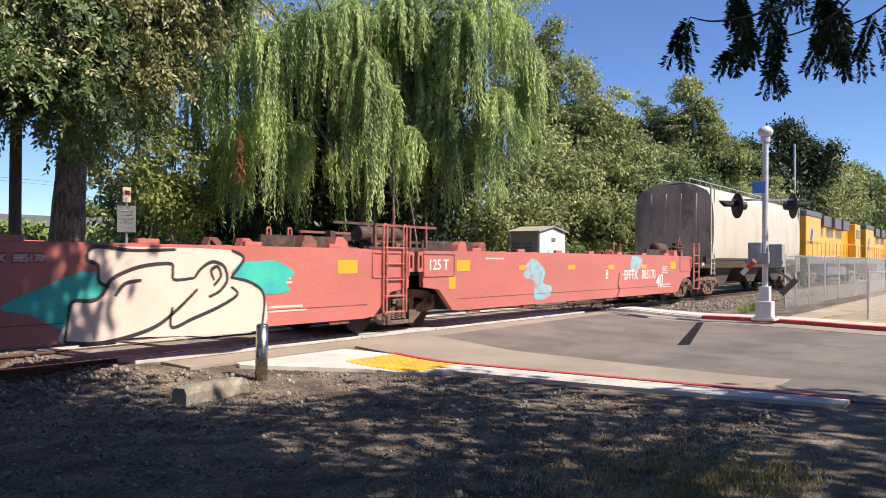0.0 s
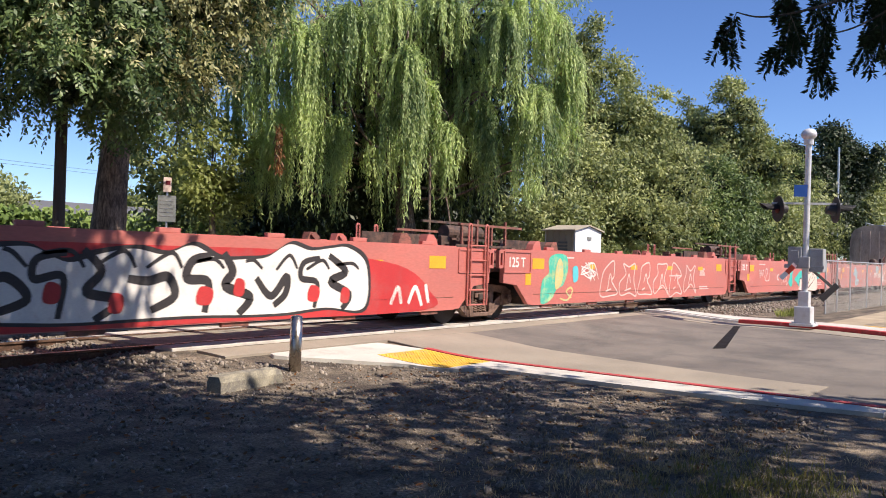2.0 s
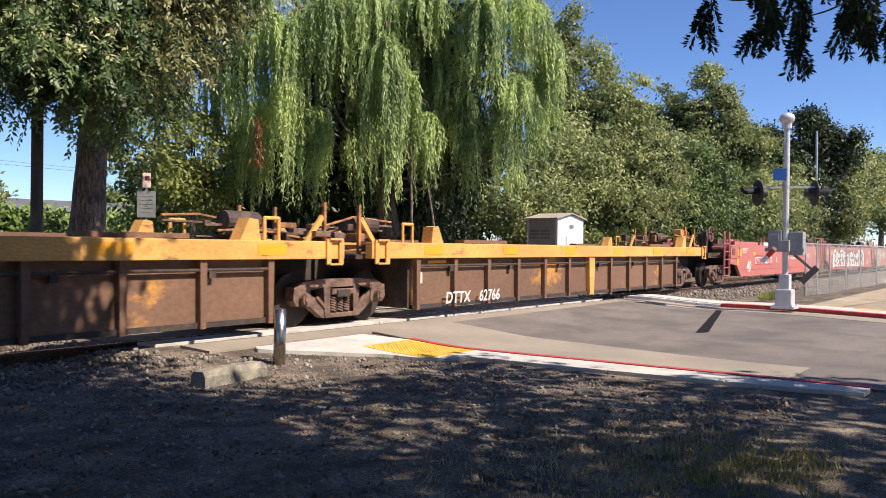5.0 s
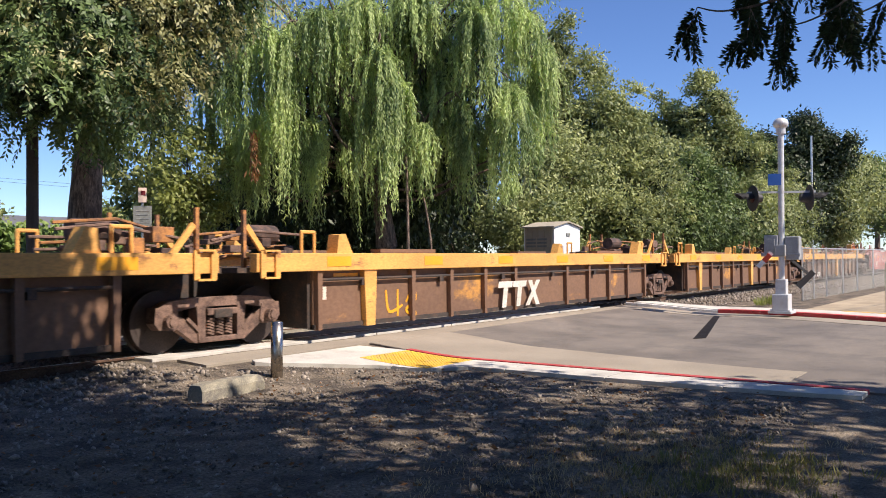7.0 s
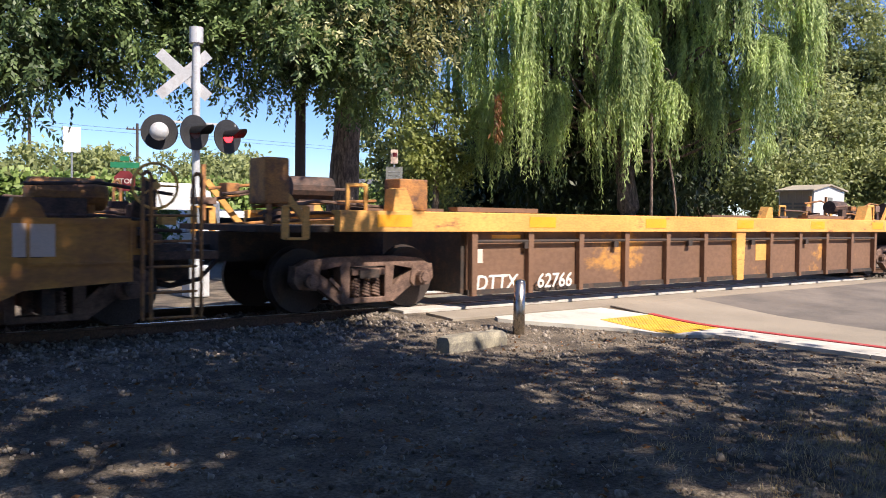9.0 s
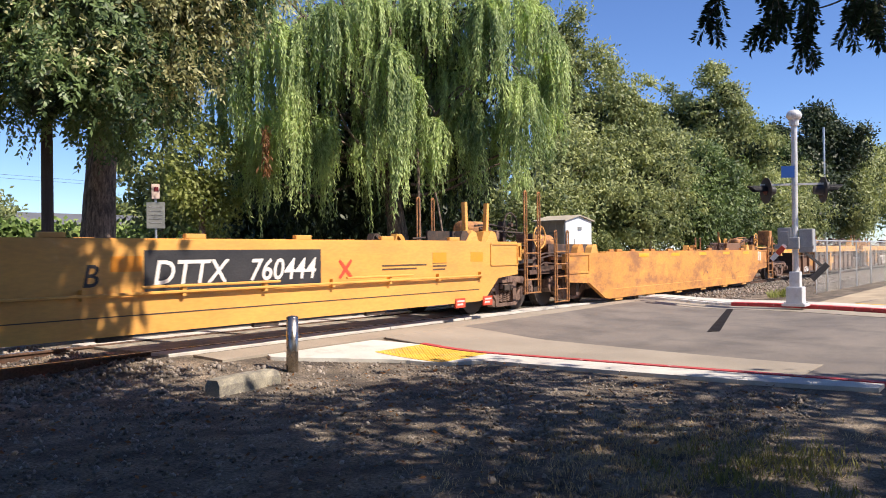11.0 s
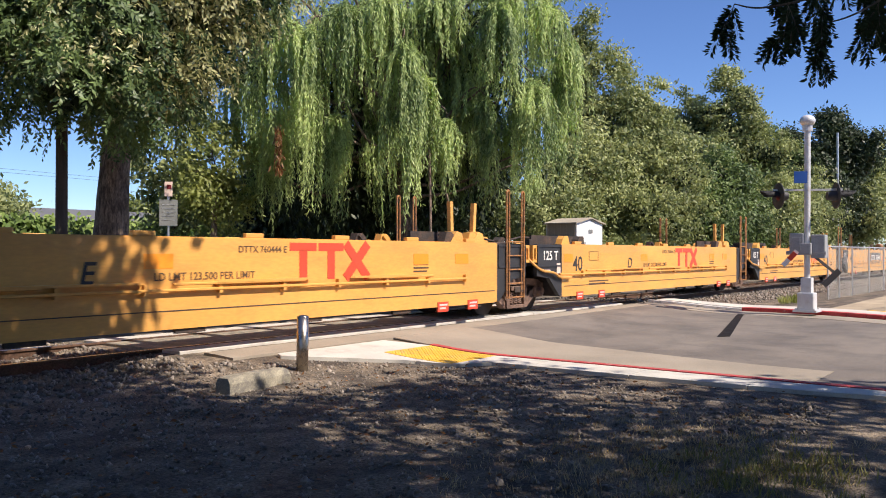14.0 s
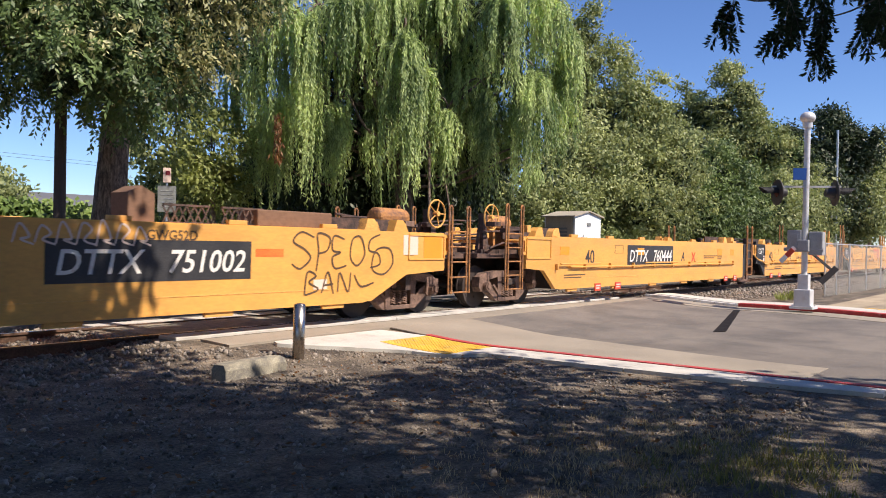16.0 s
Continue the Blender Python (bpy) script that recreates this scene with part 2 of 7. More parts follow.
# ---------- mesh helpers ----------
def mesh_of(name, bm, *mats, smooth=False):
    me = bpy.data.meshes.new(name)
    bmesh.ops.recalc_face_normals(bm, faces=bm.faces)
    if smooth:
        for f in bm.faces:
            f.smooth = True
    bm.to_mesh(me)
    bm.free()
    for m in mats:
        me.materials.append(m)
    return me


def mesh_np(name, verts, faces, mat, smooth=False):
    """A mesh from numpy arrays: verts n x 3, faces m x k."""
    verts, faces = np.asarray(verts, np.float32), np.asarray(faces, np.int32)
    me = bpy.data.meshes.new(name)
    k = faces.shape[1]
    me.vertices.add(len(verts))
    me.vertices.foreach_set("co", verts.ravel())
    me.loops.add(faces.size)
    me.loops.foreach_set("vertex_index", faces.ravel())
    me.polygons.add(len(faces))
    me.polygons.foreach_set("loop_start", np.arange(0, faces.size, k, dtype=np.int32))
    me.polygons.foreach_set("loop_total", np.full(len(faces), k, np.int32))
    if smooth:
        me.polygons.foreach_set("use_smooth", np.ones(len(faces), bool))
    me.update()
    me.validate()
    me.materials.append(mat)
    return me


def part(name, data, parent, label="", at=None):
    """Links a mesh as one object under a thing or a part."""
    ob = new(name, data)
    ob.parent = parent
    if at is not None:
        ob.matrix_basis = at if isinstance(at, Matrix) else Matrix.Translation(at)
    if label:
        ob["label"] = label
    return ob


def box(bm, c, s, rot=None, bevel=0.0):
    """A box with centre c and size s."""
    r = bmesh.ops.create_cube(bm, size=1.0)
    vs = r["verts"]
    m = Matrix.Translation(c) @ (rot.to_4x4() if rot else Matrix()) @ Matrix.Diagonal((*s, 1))
    bmesh.ops.transform(bm, matrix=m, verts=vs)
    if bevel:
        es = list({e for v in vs for e in v.link_edges})
        bmesh.ops.bevel(bm, geom=es, offset=bevel, segments=2, affect="EDGES", profile=0.6)
    return vs


def bar(bm, p, q, w, h):
    """A rectangular bar from p to q."""
    p, q = Vector(p), Vector(q)
    d = q - p
    rot = d.to_track_quat("Z", "Y").to_matrix()
    return box(bm, (p + q) / 2, (w, h, d.length), rot)


def tube(bm, p, q, r, n=10, r2=None):
    p, q = Vector(p), Vector(q)
    d = q - p
    m = Matrix.Translation((p + q) / 2) @ d.to_track_quat("Z", "Y").to_matrix().to_4x4()
    bmesh.ops.create_cone(bm, cap_ends=True, segments=n, radius1=r, radius2=r if r2 is None else r2, depth=d.length, matrix=m)


def pipe(bm, pts, r, n=8):
    for a, b in zip(pts, pts[1:]):
        tube(bm, a, b, r, n)
    for a in pts[1:-1]:
        bmesh.ops.create_icosphere(bm, subdivisions=1, radius=r * 1.05, matrix=Matrix.Translation(a))


def prism(bm, poly, y0, y1):
    """A polygon in x and z, drawn out from y0 to y1."""
    a = [bm.verts.new((x, y0, z)) for x, z in poly]
    b = [bm.verts.new((x, y1, z)) for x, z in poly]
    bm.faces.new(a)
    bm.faces.new(b[::-1])
    for i in range(len(poly)):
        j = (i + 1) % len(poly)
        bm.faces.new((a[j], a[i], b[i], b[j]))


def slab(bm, poly, z0, z1):
    """A polygon in x and y, drawn out from z0 to z1; each may be a function of x and y."""
    f0 = z0 if callable(z0) else (lambda x, y: z0)
    f1 = z1 if callable(z1) else (lambda x, y: z1)
    a = [bm.verts.new((x, y, f0(x, y))) for x, y in poly]
    b = [bm.verts.new((x, y, f1(x, y))) for x, y in poly]
    bm.faces.new(a[::-1])
    bm.faces.new(b)
    for i in range(len(poly)):
        j = (i + 1) % len(poly)
        bm.faces.new((a[i], a[j], b[j], b[i]))


def thing(name, label, category, group="", kind="", at=(0, 0, 0)):
    ob = new(name)
    ob.empty_display_size = 0.3
    ob.matrix_basis = at if isinstance(at, Matrix) else Matrix.Translation(at)
    return tagged(ob, label, category, group, kind)


def smooth01(a, b, v):
    k = min(1.0, max(0.0, (v - a) / (b - a)))
    return k * k * (3 - 2 * k)


def catmull(pts, n=8, closed=False):
    """A smooth line through points of two or three coordinates."""
    pts = [np.array(p, float) for p in pts]
    m = len(pts)
    out = []
    for i in range(m if closed else m - 1):
        if closed:
            p0, p1, p2, p3 = (pts[(i + k) % m] for k in (-1, 0, 1, 2))
        else:
            p0, p1, p2, p3 = pts[max(i - 1, 0)], pts[i], pts[i + 1], pts[min(i + 2, m - 1)]
        for j in range(n):
            t = j / n
            out.append(0.5 * (2 * p1 + (p2 - p0) * t + (2 * p0 - 5 * p1 + 4 * p2 - p3) * t * t + (3 * p1 - p0 - 3 * p2 + p3) * t ** 3))
    if not closed:
        out.append(pts[-1])
    return out

# ---------- ground, road and track ----------
TRACK_Y, RAIL_Z = 11.2, 0.22


def ground_z(x, y):
    cross = smooth01(5.5, 7.2, x) * (1 - smooth01(23.0, 26.0, x))
    bank = smooth01(7.0, 9.8, y) * (1 - smooth01(12.8, 15.5, y))
    bed = smooth01(8.4, 9.9, y) * (1 - smooth01(12.6, 14.2, y))
    return 0.17 * cross * bank + 0.07 * (1 - cross) * bed


def axis(lo, hi, near_lo, near_hi, step):
    a = list(np.arange(near_lo, near_hi + 1e-6, step))
    far = [3, 8, 20, 45, 100, 240, 600, 1500]
    return np.array([near_lo - f for f in far[::-1] if near_lo - f > lo] + a + [near_hi + f for f in far if near_hi + f < hi])


def make_ground():
    xs, ys = axis(-1600, 1600, -8, 48, 0.22), axis(-1600, 1600, -6, 17, 0.2)
    gx, gy = np.meshgrid(xs, ys)
    z = np.zeros_like(gx)
    for i in range(gx.shape[0]):
        for j in range(gx.shape[1]):
            x, y = gx[i, j], gy[i, j]
            z[i, j] = ground_z(x, y)
            if -8 <= x <= 48 and -6 <= y <= 17:
                rough = 0.012 if not (9.5 < x < 24 and y > 1) else 0.0
                z[i, j] += rough * noise.noise(Vector((x * 1.1, y * 1.1, 0))) + rough * 0.5 * noise.noise(Vector((x * 4, y * 4, 3)))
    n, m = gx.shape
    idx = np.arange(n * m).reshape(n, m)
    faces = np.stack([idx[:-1, :-1], idx[:-1, 1:], idx[1:, 1:], idx[1:, :-1]], -1).reshape(-1, 4)
    me = mesh_np("ground", np.stack([gx, gy, z], -1).reshape(-1, 3), faces, M_DIRT, smooth=True)
    tagged(new("ground", me), "grey-brown gravelly dirt with dappled tree shade", "ground", kind="structure")


make_ground()


def sheet(name, poly_fn, mat, label, category, lift, nx=24, ny=24, kind="structure"):
    """A surface over the ground: poly_fn(u, v) gives x and y for u and v from 0 to 1; it has an edge 6 cm deep."""
    bm = bmesh.new()
    grid = []
    for i in range(nx + 1):
        row = []
        for j in range(ny + 1):
            x, y = poly_fn(i / nx, j / ny)
            row.append(bm.verts.new((x, y, ground_z(x, y) + lift)))
        grid.append(row)
    for i in range(nx):
        for j in range(ny):
            bm.faces.new((grid[i][j], grid[i + 1][j], grid[i + 1][j + 1], grid[i][j + 1]))
    edge = [e for e in bm.edges if e.is_boundary]
    r = bmesh.ops.extrude_edge_only(bm, edges=edge)
    bmesh.ops.translate(bm, vec=(0, 0, -0.08), verts=[v for v in r["geom"] if isinstance(v, bmesh.types.BMVert)])
    return tagged(new(name, mesh_of(name, bm, mat, smooth=False)), label, category, kind=kind)


def far_edge(y):
    """The far side of the road, which swings towards the viewer."""
    return 22.2 + 0.9 * smooth01(2.5, 6.5, y) - 1.6 * (1 - smooth01(-2, 5, y)) - 0.5 * smooth01(6.5, 10, y)


sheet("road", lambda u, v: ((1 - u) * 10.7 + u * far_edge(9.7 - 40 * (1 - v)), 9.7 - 40 * (1 - v) ** 1.0), M_ASPHALT, "sun-bleached grey asphalt road up to the crossing", "road", 0.025, 20, 90)
sheet("road_beyond", lambda u, v: (8.2 + 13.6 * u, 12.75 + 60 * v), M_ASPHALT, "grey asphalt road beyond the tracks", "road", 0.025, 10, 60)
sheet("road_edge", lambda u, v: ((1 - u) * 10.72 + u * (12.05 + 1.0 * smooth01(2.5, 9.0, 2.55 + 7.1 * v)), 2.55 + 7.1 * v), M_GUTTER, "pale worn asphalt strip along the kerb", "road", 0.032, 8, 40)
sheet("crossing_apron", lambda u, v: (7.3 + 14.6 * u, 9.05 + 0.25 * u + v * (0.62 - 0.25 * u)), M_GUTTER, "pale worn asphalt beside the crossing panels", "road", 0.034, 40, 8)
sheet("far_gutter", lambda u, v: (far_edge(2.0 + 7.0 * v) - 1.2 + 1.18 * u, 2.0 + 7.0 * v), M_GUTTER, "pale strip along the far kerb", "road", 0.034, 6, 30)

# the near pavement, its kerb and its pad
LEFT_Y, LEFT_X = [1.6, 2.4, 4.4, 6.6, 6.9, 7.55, 8.2, 8.75, 8.95], [10.2, 10.05, 9.95, 9.9, 9.4, 9.25, 8.6, 7.9, 8.0]


def pave_left(y):
    return float(np.interp(y, LEFT_Y, LEFT_X))


def pave_right(y):
    return 10.58 if y < 8.25 else 10.58 - 0.33 * (y - 8.25) / 0.7


for k in range(5):
    y0, y1 = 1.6 + 1.47 * k, 1.6 + 1.47 * (k + 1) - 0.012
    sheet("pavement_slab", lambda u, v: (pave_left(y0 + (y1 - y0) * v) * (1 - u) + pave_right(y0 + (y1 - y0) * v) * u, y0 + (y1 - y0) * v), M_CONCRETE, "pale concrete pavement slab and ramp beside the crossing", "pavement", 0.05, 10, 10)
bm = bmesh.new()
for i in range(14):
    y0 = 1.6 + i * 0.475
    slab(bm, [(10.585, y0), (10.715, y0), (10.715, y0 + 0.47), (10.585, y0 + 0.47)], -0.1, lambda x, y: ground_z(x, y) + 0.062)
tagged(new("kerb_near", mesh_of("kerb_near", bm, M_REDPAINT)), "faded red painted kerb stones along the pavement", "kerb", kind="structure")
sheet("tactile_pad", lambda u, v: (9.42 + 1.13 * u, 6.95 + 1.25 * v), M_YELPAINT, "worn yellow tactile pad set in the pavement ramp", "tactile paving", 0.056, 8, 12)
bm = bmesh.new()
for i in range(17):
    for j in range(19):
        x, y = 9.48 + i * 0.063, 7.0 + j * 0.063
        box(bm, (x, y, ground_z(x, y) + 0.058), (0.022, 0.022, 0.006))
tagged(new("tactile_domes", mesh_of("tactile_domes", bm, M_YELPAINT)), "small raised yellow domes of the tactile pad", "tactile paving", kind="stuff")

# the far kerb and pavement
bm = bmesh.new()
ys = np.linspace(-6, 7.2, 30)
for a, b in zip(ys, ys[1:]):
    slab(bm, [(far_edge(a), a), (far_edge(a) + 0.3, a), (far_edge(b) + 0.3, b - 0.01), (far_edge(b), b - 0.01)], -0.1, lambda x, y: ground_z(x, y) + 0.13)
tagged(new("kerb_far", mesh_of("kerb_far", bm, M_REDPAINT)), "bright red painted kerb on the far side of the road", "kerb", kind="structure")
bm = bmesh.new()
ys = np.linspace(7.2, 9.7, 8)
for a, b in zip(ys, ys[1:]):
    slab(bm, [(far_edge(a), a), (far_edge(a) + 0.16, a), (far_edge(b) + 0.16, b - 0.01), (far_edge(b), b - 0.01)], -0.1, lambda x, y: ground_z(x, y) + 0.1)
tagged(new("kerb_white", mesh_of("kerb_white", bm, M_WHITEPAINT)), "white painted kerb end beside the tracks", "kerb", kind="structure")
sheet("pavement_far", lambda u, v: (far_edge(-5 + 14.5 * v) + 0.165 + 1.35 * u, -5 + 14.5 * v), M_CONCRETE, "pale concrete pavement on the far side of the road", "pavement", 0.12, 6, 40)
sheet("yellow_line", lambda u, v: (far_edge(-5 + 9.3 * v) + 1.53 + 0.2 * u, -5 + 9.3 * v), M_YELPAINT, "yellow painted edge of the far pavement", "road marking", 0.125, 2, 24)
# a shadow's dark bar, laid on the road as a thin slab
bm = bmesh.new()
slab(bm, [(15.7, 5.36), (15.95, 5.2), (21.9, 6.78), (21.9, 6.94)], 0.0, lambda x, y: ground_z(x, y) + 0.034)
tagged(new("tar_patch", mesh_of("tar_patch", bm, M_ROADSHADOW)), "long dark shadow bar painted on the asphalt", "road patch", kind="structure")
sheet("dirt_lot", lambda u, v: (24.6 + 40 * u, -12 + 17.6 * v), material("dry_dirt", (0.42, 0.34, 0.23), 0.95, alt=(0.34, 0.27, 0.18), alt_at=0.5, scale=0.6, grain=30, vary=0.15, bump=0.5), "dry pale dirt lot beyond the pavement", "ground", 0.02, 20, 12)

# the track
def rail_profile(y):
    return [(-0.075, 0.0), (0.075, 0.0), (0.075, 0.018), (0.012, 0.03), (0.012, 0.125), (0.036, 0.135), (0.036, 0.16), (0.028, 0.166), (-0.028, 0.166), (-0.036, 0.16), (-0.036, 0.135), (-0.012, 0.125), (-0.012, 0.03), (-0.075, 0.018)]


track = thing("railway_track", "rusty steel rails on timber ties with concrete crossing panels", "railway track", kind="structure")
for side in (-1, 1):
    bm = bmesh.new()
    yc = TRACK_Y + side * 0.7535
    a = [bm.verts.new((-160, yc + y, RAIL_Z - 0.168 + z)) for y, z in rail_profile(0)]
    b = [bm.verts.new((300, yc + y, RAIL_Z - 0.168 + z)) for y, z in rail_profile(0)]
    for i in range(len(a)):
        j = (i + 1) % len(a)
        bm.faces.new((a[i], a[j], b[j], b[i]))
    rl = part("rail", mesh_of("rail", bm, M_RAIL), track)
    bm = bmesh.new()
    box(bm, (70, yc, RAIL_Z - 0.001), (460, 0.05, 0.004))
    part("running_surface", mesh_of("running_surface", bm, M_RAILTOP), rl, "polished rail top")
bm = bmesh.new()
box(bm, (0, 0, 0), (0.22, 2.6, 0.17), bevel=0.01)
for yy in (-0.7535, 0.7535):
    box(bm, (0, yy, 0.09), (0.18, 0.34, 0.02))
tie = mesh_of("tie", bm, M_TIE)
for i in range(150):
    x = -14 + i * 0.53
    if 7.3 < x < 21.6:
        continue
    part("tie", tie, track, at=(x, TRACK_Y + random.uniform(-0.03, 0.03), RAIL_Z - 0.27))
bm = bmesh.new()
box(bm, (0, 0, 0), (2.38, 0.42, 0.2), bevel=0.012)
p_out = mesh_of("crossing_panel", bm, M_CONCRETE)
bm = bmesh.new()
box(bm, (0, 0, 0), (2.38, 1.26, 0.2), bevel=0.012)
p_in = mesh_of("crossing_panel_wide", bm, M_OLDCONC)
for i in range(6):
    x = 8.3 + i * 2.4
    for y in (TRACK_Y - 1.03, TRACK_Y + 1.03):
        part("crossing_panel", p_out, track, at=(x, y, RAIL_Z - 0.106))
    part("crossing_panel", p_in, track, at=(x, TRACK_Y, RAIL_Z - 0.11))


def stones(name, n, place, size, mat, label, category):
    """Loose angular stones, all in one mesh; place(k) gives a point."""
    base = np.array([(1, 0, 0), (-1, 0, 0), (0, 1, 0), (0, -1, 0), (0, 0, 1), (0, 0, -1), (0.6, 0.6, 0.5), (-0.6, -0.5, 0.55)])
    tri = np.array([(0, 6, 4), (6, 2, 4), (2, 1, 4), (1, 7, 4), (7, 3, 4), (3, 0, 4), (0, 2, 6), (2, 0, 5), (1, 2, 5), (3, 1, 5), (0, 3, 5), (1, 3, 7)])
    rng = np.random.default_rng(5)
    vs, fs = [], []
    for k in range(n):
        p = np.array(place(rng))
        s = size[0] + (size[1] - size[0]) * rng.random() ** 2
        q = Euler(rng.random(3) * 6.28).to_matrix()
        v = (base * (s * (0.6 + 0.6 * rng.random(3))) * (0.85 + 0.3 * rng.random((8, 1)))) @ np.array(q).T
        vs.append(v + p + (0, 0, s * 0.25))
        fs.append(tri + 8 * k)
    return tagged(new(name, mesh_np(name, np.concatenate(vs), np.concatenate(fs), mat)), label, category, kind="stuff")


nt = M_STONE.node_tree
geo = nt.nodes.new("ShaderNodeNewGeometry")
hsv = nt.nodes.new("ShaderNodeHueSaturation")
mr = nt.nodes.new("ShaderNodeMapRange")
for i, v in enumerate((0, 1, 0.65, 1.5)):
    mr.inputs[i + 1].default_value = v
nt.links.new(geo.outputs["Random Per Island"], mr.inputs[0])
nt.links.new(mr.outputs[0], hsv.inputs["Value"])
old = nt.nodes["Principled BSDF"].inputs["Base Color"].links[0].from_socket
nt.links.new(old, hsv.inputs["Color"])
nt.links.new(hsv.outputs[0], nt.nodes["Principled BSDF"].inputs["Base Color"])


def on_bed(x0, x1, y0, y1):
    def f(rng):
        x, y = x0 + (x1 - x0) * rng.random(), y0 + (y1 - y0) * rng.random()
        return x, y, ground_z(x, y)
    return f


def on_bed_left(rng):
    while True:
        x, y = -9 + 17.5 * rng.random(), 7.6 + 5.6 * rng.random()
        if x < 7.2 + 0.9 * (9.0 - y) * (y < 9.0) and (y > 8.4 + 0.05 * x or rng.random() < 0.25) and not (x > 6.9 and y > 9.0):
            return x, y, ground_z(x, y)


stones("ballast", 11000, on_bed_left, (0.018, 0.05), M_STONE, "loose grey crushed-stone ballast beside the track", "ballast")
stones("ballast_far", 5000, on_bed(22.6, 48, 8.2, 13.4), (0.03, 0.07), M_STONE, "loose grey ballast past the crossing", "ballast")
stones("gravel", 9000, on_bed(-3, 9.4, 1.9, 8.6), (0.008, 0.03), M_STONE, "scattered pebbles on the dirt", "gravel")
stones("gravel_coarse", 1100, on_bed(-3, 9.6, 1.9, 8.4), (0.018, 0.045), M_STONE, "scattered stones on the dirt", "gravel")


# ---------- foliage ----------
def leaf_mesh(name, pts, size, mat, seed=0, down=0.0, slim=0.45, axis_dirs=None, jitter=0.25, facing=None):
    """Many leaf blades at pts, each a diamond. down: how far they hang; facing: the way that their faces mostly turn."""
    rng = np.random.default_rng(seed)
    n = len(pts)
    a = rng.normal(size=(n, 3))
    a[:, 2] -= down * 2.0
    if axis_dirs is not None:
        a = axis_dirs + jitter * rng.normal(size=(n, 3))
    a /= np.linalg.norm(a, axis=1, keepdims=True)
    b = np.cross(a, rng.normal(size=(n, 3)) if facing is None else facing + 0.42 * rng.normal(size=(n, 3)))
    b /= np.linalg.norm(b, axis=1, keepdims=True)
    ln = (size * (0.65 + 0.7 * rng.random(n)))[:, None]
    w = ln * slim / 2
    v = np.stack([pts, pts + a * ln * 0.45 + b * w, pts + a * ln, pts + a * ln * 0.45 - b * w], 1).reshape(-1, 3)
    return mesh_np(name, v, np.arange(4 * n).reshape(n, 4), mat)


def limb(bm, pts, r0, r1, n=9):
    """A tapered, bent limb."""
    pts = [Vector(p) for p in catmull(pts, 5)]
    rings = []
    for i, p in enumerate(pts):
        d = (pts[min(i + 1, len(pts) - 1)] - pts[max(i - 1, 0)]).normalized()
        q = d.to_track_quat("Z", "Y").to_matrix()
        r = r0 + (r1 - r0) * i / (len(pts) - 1)
        ring = []
        for k in range(n):
            a = 2 * math.pi * k / n
            rr = r * (1 + 0.12 * noise.noise(p * 1.3 + Vector((k * 0.9, 0, 0))))
            ring.append(bm.verts.new(p + q @ Vector((rr * math.cos(a), rr * math.sin(a), 0))))
        rings.append(ring)
    for a, b in zip(rings, rings[1:]):
        for k in range(n):
            bm.faces.new((a[k], a[(k + 1) % n], b[(k + 1) % n], b[k]))
    bm.faces.new(rings[-1])


def clump_leaves(lumps, clumps, per, spread, seed, shell=0.55):
    """Leaf points in domed clumps spread over ellipsoids (cx, cy, cz, rx, ry, rz), mostly near their skins, and the way each leaf faces."""
    rng = np.random.default_rng(seed)
    vol = np.array([(l[3] * l[4] * l[5]) ** 0.5 for l in lumps])
    out, face = [], []
    for k in range(clumps):
        l = lumps[rng.choice(len(lumps), p=vol / vol.sum())]
        d = rng.normal(size=3)
        d /= np.linalg.norm(d)
        r = (shell + (1 - shell) * rng.random()) * (0.9 + 0.25 * rng.random())
        c = np.array(l[:3]) + d * r * np.array(l[3:])
        s = spread * (0.45 + 1.1 * rng.random())
        o = np.clip(rng.normal(size=(int(per * (0.4 + 1.2 * rng.random())), 3)), -1.6, 1.6)
        o[:, 2] -= 0.22 * (o[:, 0] ** 2 + o[:, 1] ** 2)
        out.append(c + o * s * (1.15, 1.15, 0.62))
        face.append(o * 0.55 + d * 0.55 + (0, 0, 0.5))
    return np.concatenate(out), np.concatenate(face)


def clump_points(*given):
    return clump_leaves(*given)[0]


